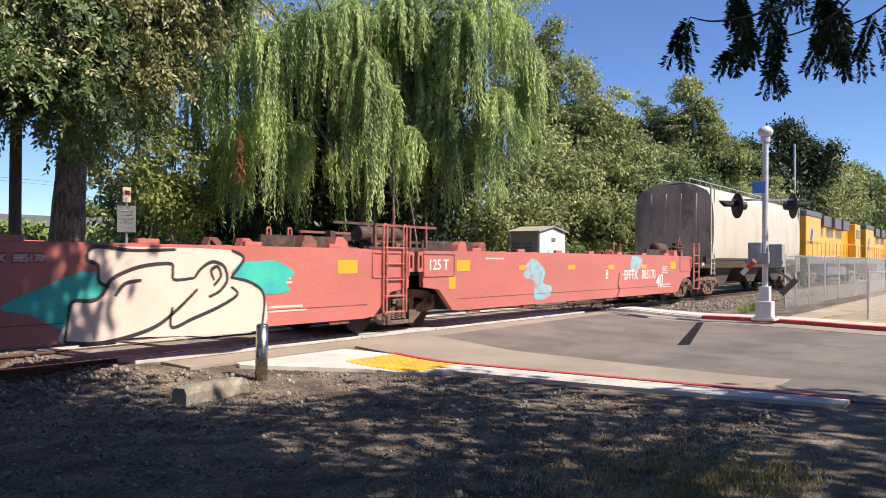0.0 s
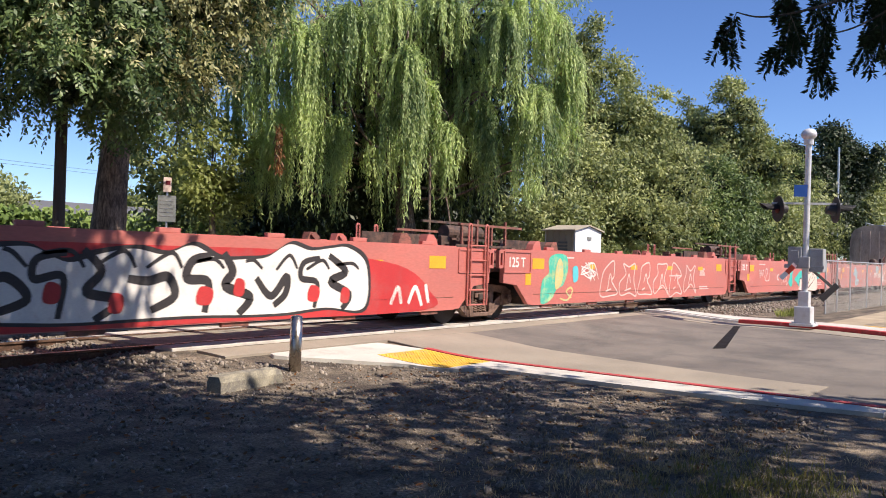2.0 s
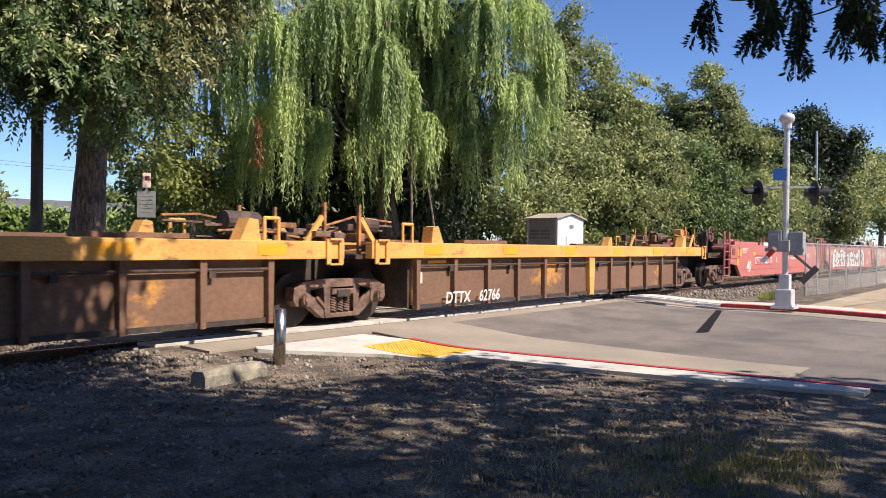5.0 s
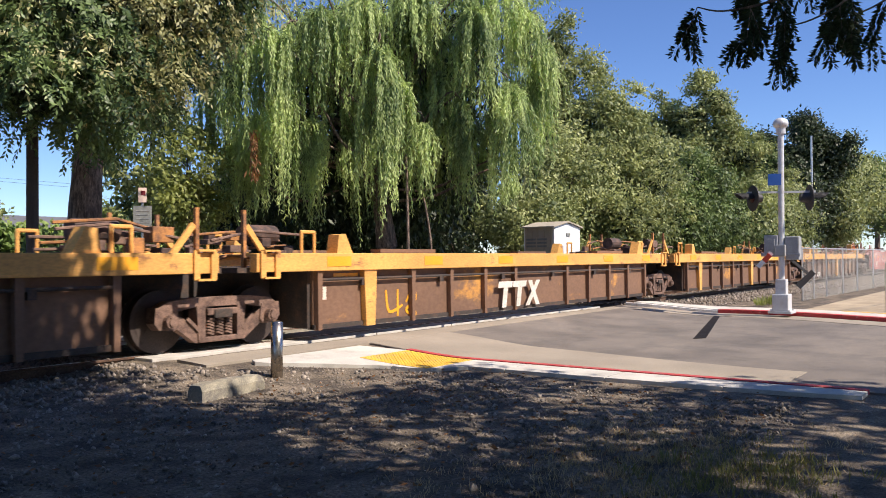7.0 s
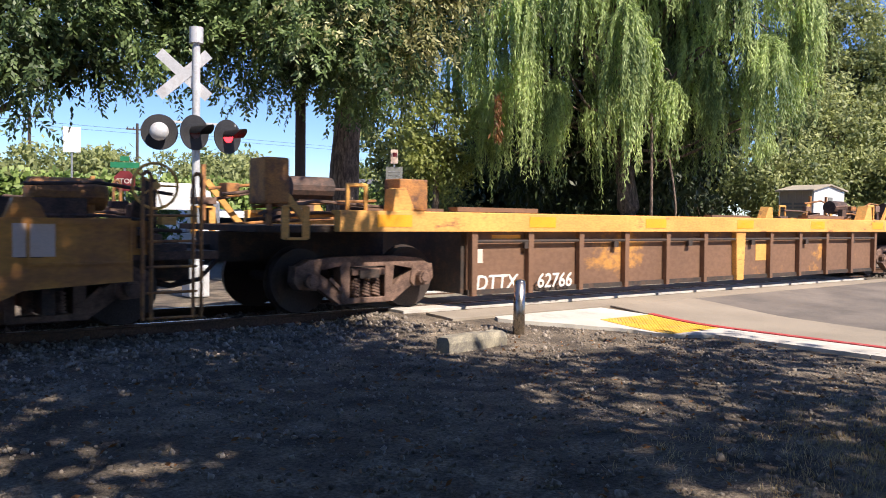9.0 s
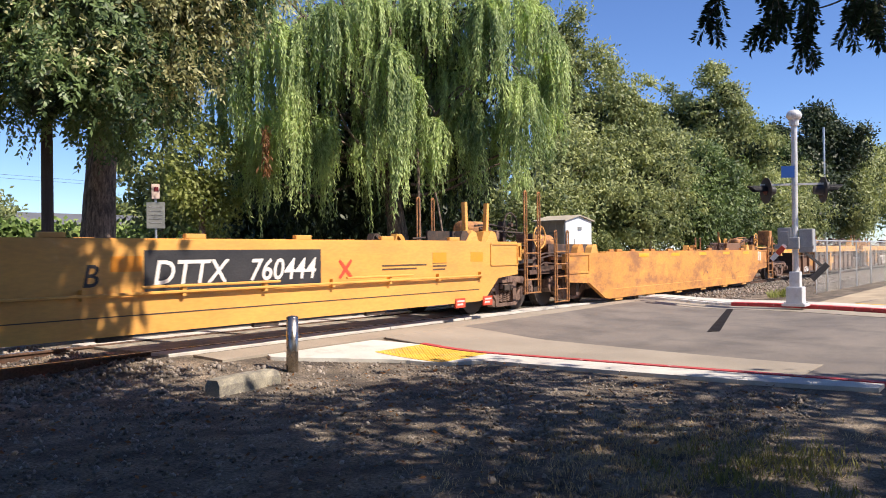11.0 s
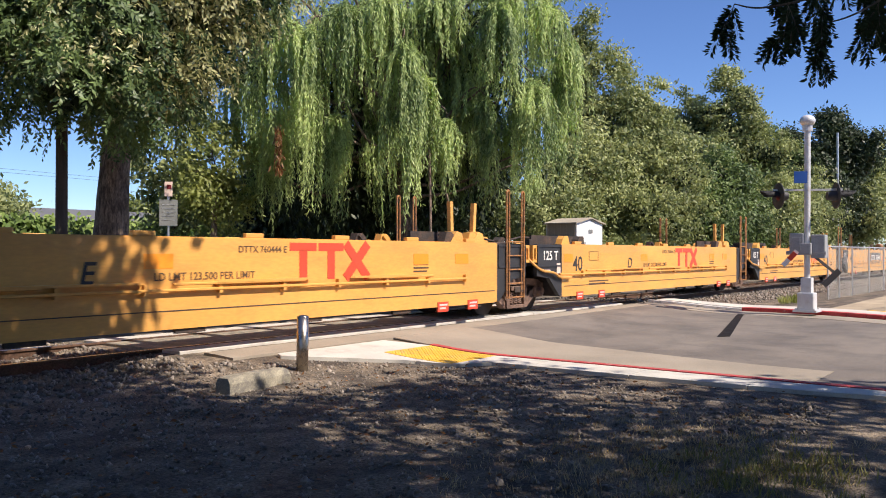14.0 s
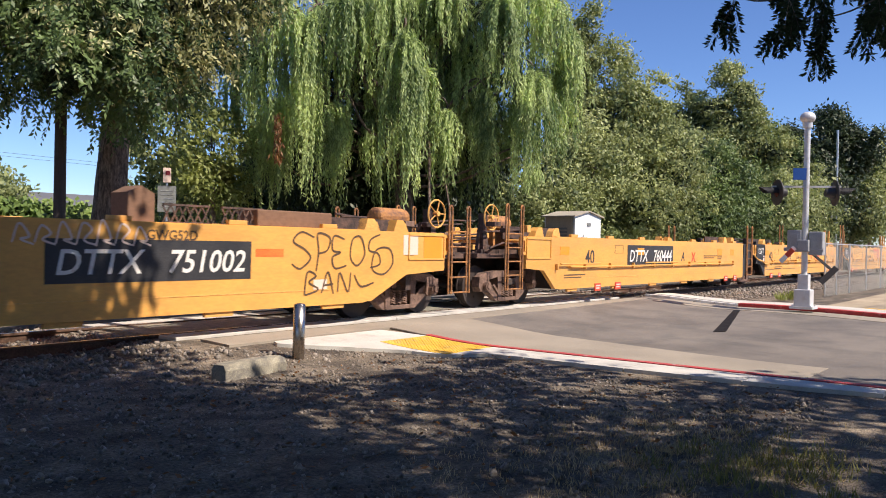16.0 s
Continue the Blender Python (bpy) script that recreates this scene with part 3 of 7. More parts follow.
def spray_points(lumps, clumps, sprays, leaflets, seed, spread=0.36, length=0.44, shell=0.78):
    """Leaflets set in two rows along drooping stalks, the stalks in clumps near the skins of the lumps: points and ways."""
    rng = np.random.default_rng(seed)
    vol = np.array([(l[3] * l[4] * l[5]) ** 0.67 for l in lumps])
    which = rng.choice(len(lumps), size=clumps, p=vol / vol.sum())
    L = np.array(lumps)[which]
    d = rng.normal(size=(clumps, 3))
    d /= np.linalg.norm(d, axis=1, keepdims=True)
    r = (shell + (1.08 - shell) * rng.random((clumps, 1)))
    cen = L[:, :3] + d * r * L[:, 3:]
    n = clumps * sprays
    start = np.repeat(cen, sprays, 0) + rng.normal(size=(n, 3)) * spread * (1, 1, 0.7)
    way = np.repeat(d, sprays, 0) * 0.6 + rng.normal(size=(n, 3)) * 0.5
    way[:, 2] -= 0.55
    way /= np.linalg.norm(way, axis=1, keepdims=True)
    flat = np.repeat(d, sprays, 0) * 0.7 + (0, 0, 0.5) + rng.normal(size=(n, 3)) * 0.4
    side = np.cross(way, flat)
    side /= np.linalg.norm(side, axis=1, keepdims=True)
    f = np.linspace(0.15, 1, leaflets)
    P = start[:, None] + way[:, None] * (f * length)[None, :, None]
    P[:, :, 2] -= (f ** 2 * 0.12)[None]
    sg = np.where(np.arange(leaflets) % 2, 1.0, -1.0)
    D = way[:, None] * 0.5 + side[:, None] * sg[None, :, None] * 0.8
    D[:, :, 2] -= 0.35
    D /= np.linalg.norm(D, axis=2, keepdims=True)
    return P.reshape(-1, 3), D.reshape(-1, 3), np.repeat(flat, leaflets, 0)


def tree(base, trunk_r, height, lumps, clumps, per, spread, leaf, mat, label, seed, limbs=6, fork=0.35, lean=(0, 0), category="tree", down=0.3, crown2=None, sprays=0):
    x, y = base
    ob = thing("tree", label, category, group="trees", at=(x, y, 0))
    rng = random.Random(seed)
    bm = bmesh.new()
    top = Vector((lean[0], lean[1], height * 0.62))
    limb(bm, [(0, 0, -0.1), (lean[0] * 0.2, lean[1] * 0.2, height * 0.2), (lean[0] * 0.6, lean[1] * 0.6, height * 0.42), top], trunk_r, trunk_r * 0.4, 12)
    for k in range(limbs):
        l = lumps[k % len(lumps)]
        f = fork + (0.95 - fork) * rng.random()
        s = Vector((lean[0] * f, lean[1] * f, height * 0.62 * f))
        e = Vector((l[0] + rng.uniform(-0.5, 0.5) * l[3], l[1] + rng.uniform(-0.5, 0.5) * l[4], l[2] + rng.uniform(-0.3, 0.4) * l[5]))
        mid = (s + e) / 2 + Vector((rng.uniform(-0.3, 0.3), rng.uniform(-0.3, 0.3), 0.3)) * height * 0.06
        limb(bm, [s, mid, e], trunk_r * 0.35, trunk_r * 0.07, 7)
        for q in range(2):
            f2 = e + Vector((rng.uniform(-1, 1) * l[3], rng.uniform(-1, 1) * l[4], rng.uniform(-0.5, 0.8) * l[5])) * 0.6
            limb(bm, [mid.lerp(e, 0.5), (mid + f2) / 2 + Vector((0, 0, 0.2)), f2], trunk_r * 0.12, trunk_r * 0.03, 5)
    part("trunk", mesh_of("trunk", bm, M_BARK, smooth=True), ob)
    if sprays:
        p, w, f = spray_points(lumps, clumps, sprays, 11, seed)
        cr = part("crown", leaf_mesh("crown", p, leaf, mat, seed, slim=0.42, axis_dirs=w, jitter=0.2, facing=f), ob)
    else:
        p, f = clump_leaves(lumps, clumps, int(per * 0.66), spread, seed)
        cr = part("crown", leaf_mesh("crown", p, leaf * 1.15, mat, seed, down, slim=0.5, facing=f), ob)
    cr["kind"] = "stuff"
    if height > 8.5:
        # core leaves in a darker colour paint the shade inside the crown
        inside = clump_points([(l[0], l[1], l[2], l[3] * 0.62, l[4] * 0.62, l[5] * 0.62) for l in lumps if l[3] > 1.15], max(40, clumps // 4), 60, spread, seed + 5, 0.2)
        cr = part("crown", leaf_mesh("inner_crown", inside, min(0.34, leaf * 1.7), L_DARKSHADE, seed + 3, 0.3, slim=0.6), ob, "inner leaves with shade put into their dark colour")
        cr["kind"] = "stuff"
    if crown2:
        m2, n2, lumps2 = crown2
        p, w, f = spray_points(lumps2, n2, sprays, 9, seed + 77, shell=0.95)
        cr = part("crown", leaf_mesh("crown", p, leaf, m2, seed + 1, slim=0.42, axis_dirs=w, jitter=0.2, facing=f), ob, "pale olive leaves with sunlight put into their colour")
        cr["kind"] = "stuff"
    return ob


def around(base, rows):
    """Crown lumps from bearing, distance, height and radii, as seen from the verge, in the tree's own space."""
    out = []
    for ang, dist, z, rx, ry, rz in rows:
        out.append((dist * math.cos(radians(ang)) - base[0], dist * math.sin(radians(ang)) - base[1], z, rx, ry, rz))
    return out


def tiered(way, peaks, seed):
    """Uneven tiers of small flat crown lumps under each peak: offset along the way, top, foot and half-width."""
    rg = random.Random(seed)
    out = []
    for off, top, foot, wide in peaks:
        n = max(3, int((top - foot) / 0.75))
        for k in range(n):
            f = (k + 0.4) / n
            q = off + rg.uniform(-1, 1) * wide * (0.25 + 0.75 * f)
            r = wide * rg.uniform(0.5, 0.75) * (0.75 + 0.5 * f)
            out.append((way[0] * q + rg.uniform(-0.6, 0.6), way[1] * q + rg.uniform(-0.6, 0.6), top - 0.4 - (top - foot) * f, r, r, r * rg.uniform(0.45, 0.75)))
    return out


# the big broad-leaved tree beyond the track, and its darker neighbour
BIG = (11.4, 18.8)
tree(BIG, 0.5, 12, around(BIG, [(63.5, 20.5, 7.6, 2.3, 2.0, 2.9), (58.5, 20, 7.3, 2.2, 2.0, 2.7), (55, 20.5, 8.4, 2.2, 2.0, 2.6), (52.5, 20.5, 9.2, 1.6, 1.6, 1.7), (65, 21, 10.6, 5.0, 3.0, 2.0), (61, 19, 5.2, 1.2, 1.1, 1.0), (56.6, 19.4, 5.3, 1.1, 1.0, 1.1),
      (68.5, 20, 7.9, 2.4, 2.2, 2.2), (66, 19.2, 5.4, 1.1, 1.0, 0.9), (59.5, 18.6, 6.6, 1.3, 1.0, 1.2)]),
     480, 170, 0.3, 0.135, L_BIG, "large leafy tree with a thick bark trunk and dark green crown", 11, limbs=11, fork=0.62, lean=(0.4, 0), down=0.9, crown2=(L_OLIVESUN, 120, around(BIG, [(55, 20.2, 8.6, 2.2, 2.0, 2.4), (52.3, 20.3, 8.9, 1.7, 1.6, 2.0), (57.5, 19.3, 6.4, 1.6, 1.2, 1.4), (54.2, 19.6, 6.7, 1.0, 1.0, 1.0)])), sprays=28)
DARK = (2.3, 20.9)
tree(DARK, 0.3, 11, around(DARK, [(80, 20, 6.6, 2.6, 2.2, 2.2), (74, 20, 7.0, 2.4, 2.0, 2.3), (77, 19, 4.9, 1.3, 1.2, 1.0), (72, 19.2, 5.0, 1.0, 1.0, 0.9), (86, 20, 7.0, 2.5, 2.0, 2.4), (78, 21, 10.0, 4.5, 3.0, 2.2), (91, 21, 7.5, 2.5, 2.0, 2.4)]),
     330, 160, 0.32, 0.14, L_BIG, "dark leafy tree with low hanging branches", 12, limbs=7, sprays=28)
tree((17.7, 22.9), 0.17, 6.4, [(0, 0, 4.8, 1.2, 1.2, 1.5), (0.4, 0, 3.3, 1.0, 1.0, 0.9), (-0.5, 0, 3.6, 0.8, 0.8, 0.8)], 100, 110, 0.26, 0.14, L_BRIGHT, "slender tree with thin yellow-green leaves", 13, limbs=6)
tree((19.0, 27), 0.22, 8, [(0, 0, 6.0, 1.8, 1.8, 2.6), (0.3, 0, 3.6, 1.3, 1.3, 1.3)], 100, 100, 0.36, 0.22, L_FAR, "thin green tree behind the sign", 14, limbs=6)
# a thicket behind the willow, its leaf colour darkened for the deep shade there
tree((31.5, 26.5), 0.25, 9, [(0, 0, 5.0, 3.4, 2.2, 3.4), (-4, 1, 4.6, 3.2, 2.2, 3.4), (4, -1, 5, 3.2, 2.2, 3.6), (-6.0, 1.5, 4.0, 1.8, 2.0, 3.0)], 420, 110, 0.5, 0.44, L_DARKSHADE, "thicket of leafy trees behind the willow, deep shade put into its leaf colour", 15, limbs=8)
# trees past the willow
tree((44.5, 22.5), 0.3, 14, [(0, 0, 8.2, 3.4, 3.2, 3.2), (-2, -1, 6.0, 3.0, 3.0, 3.0), (2.5, 1, 6.8, 3, 3, 3)] + tiered((0.45, -0.89), [(-2.6, 16.6, 10, 1.7), (-0.6, 16.2, 10, 1.5), (1.4, 13.9, 8.5, 1.4), (2.7, 12.2, 8, 1.3), (4.0, 9.6, 7, 1.2)], 5), 900, 110, 0.33, 0.2, L_FAR, "tall grey-green tree behind the willow", 21)
tree((40.0, 20.5), 0.2, 8, [(0, 0, 4.6, 3.4, 2.4, 3.2), (-4, 0, 3.4, 3.2, 2.2, 2.4), (3.5, 0.3, 4.2, 2.6, 2.2, 2.8)], 460, 140, 0.36, 0.18, L_FAR, "dense grey-green bushy tree behind the shed", 22)
tree((45.5, 18.8), 0.2, 9, [(0, 0, 6.2, 3.4, 2.4, 3.0), (2.5, 0.4, 4.4, 3.2, 2.2, 3.0), (-2.5, 0, 4.0, 2.8, 2.2, 2.6)], 470, 140, 0.36, 0.18, L_FAR, "dense mid-green bushy tree", 23)
tree((54.0, 18.2), 0.2, 9, [(0, 0, 5.4, 3.6, 2.2, 3.0), (3.5, 0, 4.0, 3.2, 2.0, 2.6), (-3, 0, 3.8, 2.6, 2.0, 2.4)], 420, 140, 0.38, 0.2, L_WALNUT, "dense green bushy tree", 24)
tree((63, 22), 0.35, 17, [(0, 0, 7.6, 3.4, 3, 3.4), (3, 0, 6.8, 3.4, 3, 3), (-3, 0, 7, 3, 3, 3)] + tiered((0.33, -0.944), [(-3.2, 13.2, 10.5, 1.0), (-1.8, 14.8, 9.5, 1.3), (1.2, 16.0, 9, 1.9), (3.0, 13.2, 9, 1.5), (5.4, 11.2, 8, 1.3)], 6), 950, 100, 0.33, 0.22, L_FAR, "tall open-crowned green tree", 25)
tree((79, 23), 0.35, 16, [(0, 0, 8, 4, 3, 3.6), (-4, 0, 6.5, 4, 3, 3.5), (4, 0, 7, 4, 3, 3.5)] + tiered((0.28, -0.96), [(-3.5, 11.5, 8, 1.6), (-0.5, 13.6, 8, 2.2), (2.6, 12.2, 8, 1.7)], 7), 480, 120, 0.55, 0.3, L_WALNUT, "tall dark green tree", 26)
tree((84, 18.5), 0.4, 17, [(0, 0, 9, 4, 3, 4), (-4, 0, 6.5, 4, 3, 4), (5, 0, 7.5, 4, 3, 4)] + tiered((0.21, -0.977), [(-2.5, 13.5, 9, 1.8), (0.6, 15.2, 9, 2.2), (3.2, 13.0, 9, 1.6)], 8), 480, 120, 0.55, 0.3, L_DARKSHADE, "tall dark conifer-like tree", 27)
tree((96, 16.8), 0.4, 17, [(0, 0, 9.5, 5, 2.6, 4.5), (6, 0, 8.5, 5, 2.6, 4), (-5, 0, 6, 4, 2.6, 4)], 380, 110, 0.6, 0.34, L_FAR, "tall grey-green tree far along the track", 28)
tree((118, 16.8), 0.4, 17, [(0, 0, 9.5, 6, 2.6, 5), (8, 0, 9.5, 6, 2.6, 4.5), (16, 0, 9, 6, 2.6, 4.5)], 380, 100, 0.7, 0.42, L_WALNUT, "far green tree along the track", 29)
tree((68, 17.6), 0.2, 9, [(0, 0, 4.6, 4, 2, 3.4), (6, 0, 5, 4, 2, 3.6), (-6, 0, 4.2, 3.6, 2, 3)], 400, 120, 0.48, 0.24, L_FAR, "bushy green tree beside the track", 30)


def willow():
    """A weeping willow: arching limbs, from whose ends cascades of long leafy strands hang."""
    ob = thing("weeping_willow", "large weeping willow with long hanging yellow-green strands", "tree", group="trees", at=pose(22.9, 19.4, 0, 0, 0, -51.7))
    rng = np.random.default_rng(31)
    bm = bmesh.new()
    limb(bm, [(0.4, 0, -0.1), (0.5, 0.1, 2.0), (0.2, 0, 4.5), (0.4, 0, 7)], 0.45, 0.22, 12)
    limb(bm, [(1.2, -3.0, -0.1), (1.25, -3.0, 2.2), (1.2, -2.6, 5)], 0.06, 0.04, 7)
    limb(bm, [(1.9, -2.6, -0.1), (2.0, -2.6, 2.0), (1.7, -2.2, 4)], 0.05, 0.03, 7)
    # cascades at the front: place, depth, top, half-width and foot
    front = [(-5.4, -1.2, 8.2, 0.5, 4.0), (-4.6, -2.2, 9.5, 0.7, 4.8), (-3.6, -2.8, 9.7, 0.8, 3.6), (-2.7, -2.9, 9.0, 0.55, 1.9), (-1.6, -2.4, 10.0, 0.8, 5.4),
             (-0.3, -2.0, 10.6, 0.9, 6.8), (0.4, -3.4, 8.5, 0.8, 1.7), (1.0, -3.0, 7.4, 0.5, 2.7), (1.4, -1.6, 11.0, 1.0, 7.4), (2.4, -0.6, 8.2, 0.6, 4.8),
             (1.8, -2.2, 6.2, 0.4, 3.0), (3.5, -2.0, 10.2, 0.75, 5.6), (3.1, -1.4, 7.0, 0.4, 2.7), (5.2, -1.2, 10.4, 0.9, 5.8), (4.7, -2.0, 7.6, 0.75, 2.8),
             (6.1, -0.8, 9.2, 0.55, 5.4), (4.2, -1.4, 11.4, 1.0, 8.0), (-3.9, -1.6, 6.6, 0.5, 2.1), (-1.9, -1.8, 6.4, 0.45, 2.1)]
    back = [(x, rng.uniform(-0.6, 1.2), rng.uniform(6.0, 11.4) - 0.07 * x * x, rng.uniform(0.25, 0.6), rng.uniform(1.9, 3.6) + 0.05 * max(0.0, x) ** 2) for x in rng.uniform(-5.4, 6.0, 66)]
    pts, dirs, face = [], [], []
    for c, (x, y, top, rad, low) in enumerate(front + back):
        if top - low < 0.8:
            continue
        limb(bm, [(0.4, 0, 3.5 + 3 * rng.random()), (x * 0.45, y * 0.4, top * 0.85), (x * 0.85, y * 0.85, top + 0.25), (x, y, top)], 0.07, 0.015, 5)
        for th in range(int((34 if c < len(front) else 13) * (0.35 + rad))):
            a = rng.uniform(0, 2 * math.pi)
            q = rad * math.sqrt(rng.random())
            reach = (top - low) * (0.3 + 0.7 * rng.random() ** 0.9)
            sw = rng.normal(size=2) * 0.1
            drop = 0.7 * (q / rad) ** 2 * rad + 0.25 * rng.random()
            for s in range(int(rng.integers(3, 7))):
                dx, dy = q * math.cos(a) + rng.normal() * 0.045, q * math.sin(a) + rng.normal() * 0.045
                ln = max(0.5, reach * (0.5 + 0.5 * rng.random()) - drop)
                m = max(4, int(ln / 0.05))
                f = np.linspace(0, 1, m)
                spread = 1 - np.exp(-5 * f)
                line = np.stack([x + dx * (0.35 + 0.75 * spread) + sw[0] * f + 0.03 * np.sin(f * 8 + th), y + dy * (0.35 + 0.75 * spread) - 0.2 * spread + sw[1] * f,
                                 top - drop - ln * f + 0.12 * np.sin(np.minimum(f * 9, math.pi))], -1)
                line += rng.normal(size=line.shape) * 0.018
                pts.append(line)
                d = np.gradient(line, axis=0)
                dirs.append(d / (np.linalg.norm(d, axis=1, keepdims=True) + 1e-6) + rng.normal(size=line.shape) * 0.12)
                face.append(np.tile((dx / rad * 0.9, dy / rad * 0.9 - 0.35, 0.25), (m, 1)))
    part("trunk", mesh_of("trunk", bm, M_BARK, smooth=True), ob)
    P, D = np.concatenate(pts), np.concatenate(dirs)
    st = part("strands", leaf_mesh("strands", P, 0.155, L_WILLOW, 3, slim=0.24, jitter=0.12, axis_dirs=D / np.linalg.norm(D, axis=1, keepdims=True), facing=np.concatenate(face)), ob)
    st["kind"] = "stuff"
    line = np.array([[-3.55, -3.6, 5.6]]) + np.stack([0.07 * rng.normal(size=220), 0.07 * rng.normal(size=220), -1.5 * rng.random(220)], -1)
    st = part("strands", leaf_mesh("withered", line, 0.2, L_BROWN, 4, down=1.2, slim=0.25), ob, "withered brown strands")
    st["kind"] = "stuff"
    p, f = clump_leaves([(-2.6, -0.6, 9.6, 2.8, 1.8, 1.0), (0.6, -0.4, 11.0, 2.6, 1.8, 1.2), (3.6, -0.4, 10.8, 2.8, 1.8, 1.4)], 170, 90, 0.34, 23, 0.6)
    st = part("crown", leaf_mesh("upper", p, 0.17, L_WILLOW, 8, down=0.9, slim=0.26, facing=f), ob, "upper leaves of the crown")
    st["kind"] = "stuff"
    # inner leaves coloured dark to stand for the willow's shaded interior
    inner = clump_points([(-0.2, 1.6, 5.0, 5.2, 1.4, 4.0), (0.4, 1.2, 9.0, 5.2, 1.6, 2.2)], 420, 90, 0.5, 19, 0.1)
    st = part("crown", leaf_mesh("inner", inner, 0.28, L_DARKSHADE, 6, down=0.8, slim=0.35), ob, "inner leaves with shade put into their dark colour")
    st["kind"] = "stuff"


willow()

# ivy hedge far behind, low shrubs under the trees
rng = np.random.default_rng(8)
# solid dark core, coloured for the shade between the outer leaves
bm = bmesh.new()
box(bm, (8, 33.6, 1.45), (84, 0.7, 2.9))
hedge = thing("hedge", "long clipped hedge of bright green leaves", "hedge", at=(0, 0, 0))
part("body", mesh_of("hedge_shade_core", bm, L_DARKSHADE), hedge)
pts = np.stack([-34 + 84 * rng.random(30000), 33.15 + 0.25 * rng.normal(size=30000) * (rng.random(30000) < 0.5), 3.08 * rng.random(30000) ** 0.7 + 0.05 * rng.normal(size=30000)], -1)
part("leaves", leaf_mesh("hedge_leaves", pts, 0.22, L_HEDGE, 9, down=0.3, slim=0.8, facing=np.tile((0.0, -0.8, 0.6), (len(pts), 1))), hedge)


def shrub(x, y, r, h, mat, seed, leaf=0.16, n=40):
    ob = thing("shrub", "low leafy green shrub under the trees", "shrub", group="shrubs", at=(x, y, 0))
    bm = bmesh.new()
    for k in range(4):
        limb(bm, [(0, 0, -0.05), (0.1 * math.cos(k * 1.6), 0.1 * math.sin(k * 1.6), h * 0.4), (r * 0.5 * math.cos(k * 1.6), r * 0.5 * math.sin(k * 1.6), h * 0.8)], 0.03, 0.01, 5)
    part("stems", mesh_of("stems", bm, M_BARK), ob)
    part("leaves", leaf_mesh("leaves", clump_points([(0, 0, h * 0.55, r, r * 0.8, h * 0.5)], n, 60, 0.22, seed), leaf, mat, seed, 0.2, slim=0.6), ob)


# shrubs behind the willow take the dark leaf colour for its shade
for k, (x, y, r, h, m) in enumerate([(13.5, 23.5, 1.4, 2.3, L_WALNUT), (16.2, 24.5, 1.5, 2.5, L_WALNUT), (20, 25, 1.6, 2.6, L_FAR), (23.5, 23.6, 1.5, 2.5, L_DARKSHADE), (28, 22.6, 1.8, 3.0, L_DARKSHADE), (31.5, 21.6, 1.6, 3.2, L_DARKSHADE), (35.5, 20.4, 1.6, 3.0, L_FAR), (8.5, 25, 1.4, 2.2, L_WALNUT), (38.5, 18.5, 1.3, 2.6, L_FAR), (60.5, 16.0, 2.0, 3.4, L_WALNUT)]):
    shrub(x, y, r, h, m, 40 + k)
for k in range(7):
    x = 2 + 5.5 * k + 2 * math.sin(k * 2.7)
    tree((x, 47 + 3 * math.cos(k * 1.7)), 0.2, 6, [(0, 0, 2.9, 2.3, 2.0, 1.7), (1.3, 0, 3.9, 1.5, 1.4, 1.1)], 70, 70, 0.45, 0.28, L_FAR, "rounded far-off tree behind the hedge", 160 + k, limbs=4)
for k in range(9):
    x = -34 + 12 * k + 3 * math.sin(k * 2.1)
    tree((x, 60 + 6 * math.cos(k * 1.7)), 0.25, 8, [(0, 0, 4.0, 4, 3, 2.2), (2, 0, 5.0, 2.2, 2.2, 1.4)], 110, 90, 0.6, 0.34, L_FAR if k % 2 else L_BRIGHT, "far-off pale green tree behind the hedge", 60 + k, limbs=4)


def shade_tree(x, y, areas, seed, label):
    """An unseen tree behind the viewer, its crown patches set to shape the shade on the foreground: areas are x0, x1,
    y0, y1 and clumps to the square metre.
    """
    ob = thing("tree", label, "tree", group="trees", at=(x, y, 0))
    rng = np.random.default_rng(seed)
    bm = bmesh.new()
    limb(bm, [(0, 0, -0.1), (0.2, 0, 3), (0, 0.3, 6.5)], 0.32, 0.2, 10)
    pts = []
    for x0, x1, y0, y1, dens in areas:
        c = ((x0 + x1) / 2 - x, (y0 + y1) / 2 - y)
        limb(bm, [(0, 0.2, 5.5), (c[0] * 0.5, c[1] * 0.5, 7.6), (c[0], c[1], 8.6)], 0.14, 0.03, 6)
        for k in range(int((x1 - x0) * (y1 - y0) * dens)):
            p = np.array([rng.uniform(x0, x1) - x, rng.uniform(y0, y1) - y, rng.uniform(7.9, 9.6)])
            pts.append(p + rng.normal(size=(60, 3)) * (0.36, 0.36, 0.2))
    part("trunk", mesh_of("trunk", bm, M_BARK, smooth=True), ob)
    part("crown", leaf_mesh("crown", np.concatenate(pts), 0.28, L_WALNUT, seed, 0.3, slim=0.6), ob)


shade_tree(5.0, -7.0, [(-3, 2.6, -10, -4.2, 4.2), (2.6, 5.0, -10, -4.2, 6.5), (5.0, 9.4, -10, -4.2, 1.9), (9.4, 12.0, -10, -4.5, 4.2), (2.6, 3.9, -4.2, -1.2, 4.0), (3.9, 6.0, -4.2, -1.2, 8.5), (-9, 2.6, -6.2, -0.8, 1.9), (6.4, 11.0, -4.2, -1.0, 2.0), (6.7, 7.7, -1.2, 0.6, 1.5)], 71, "tall shade tree standing behind the dirt verge")
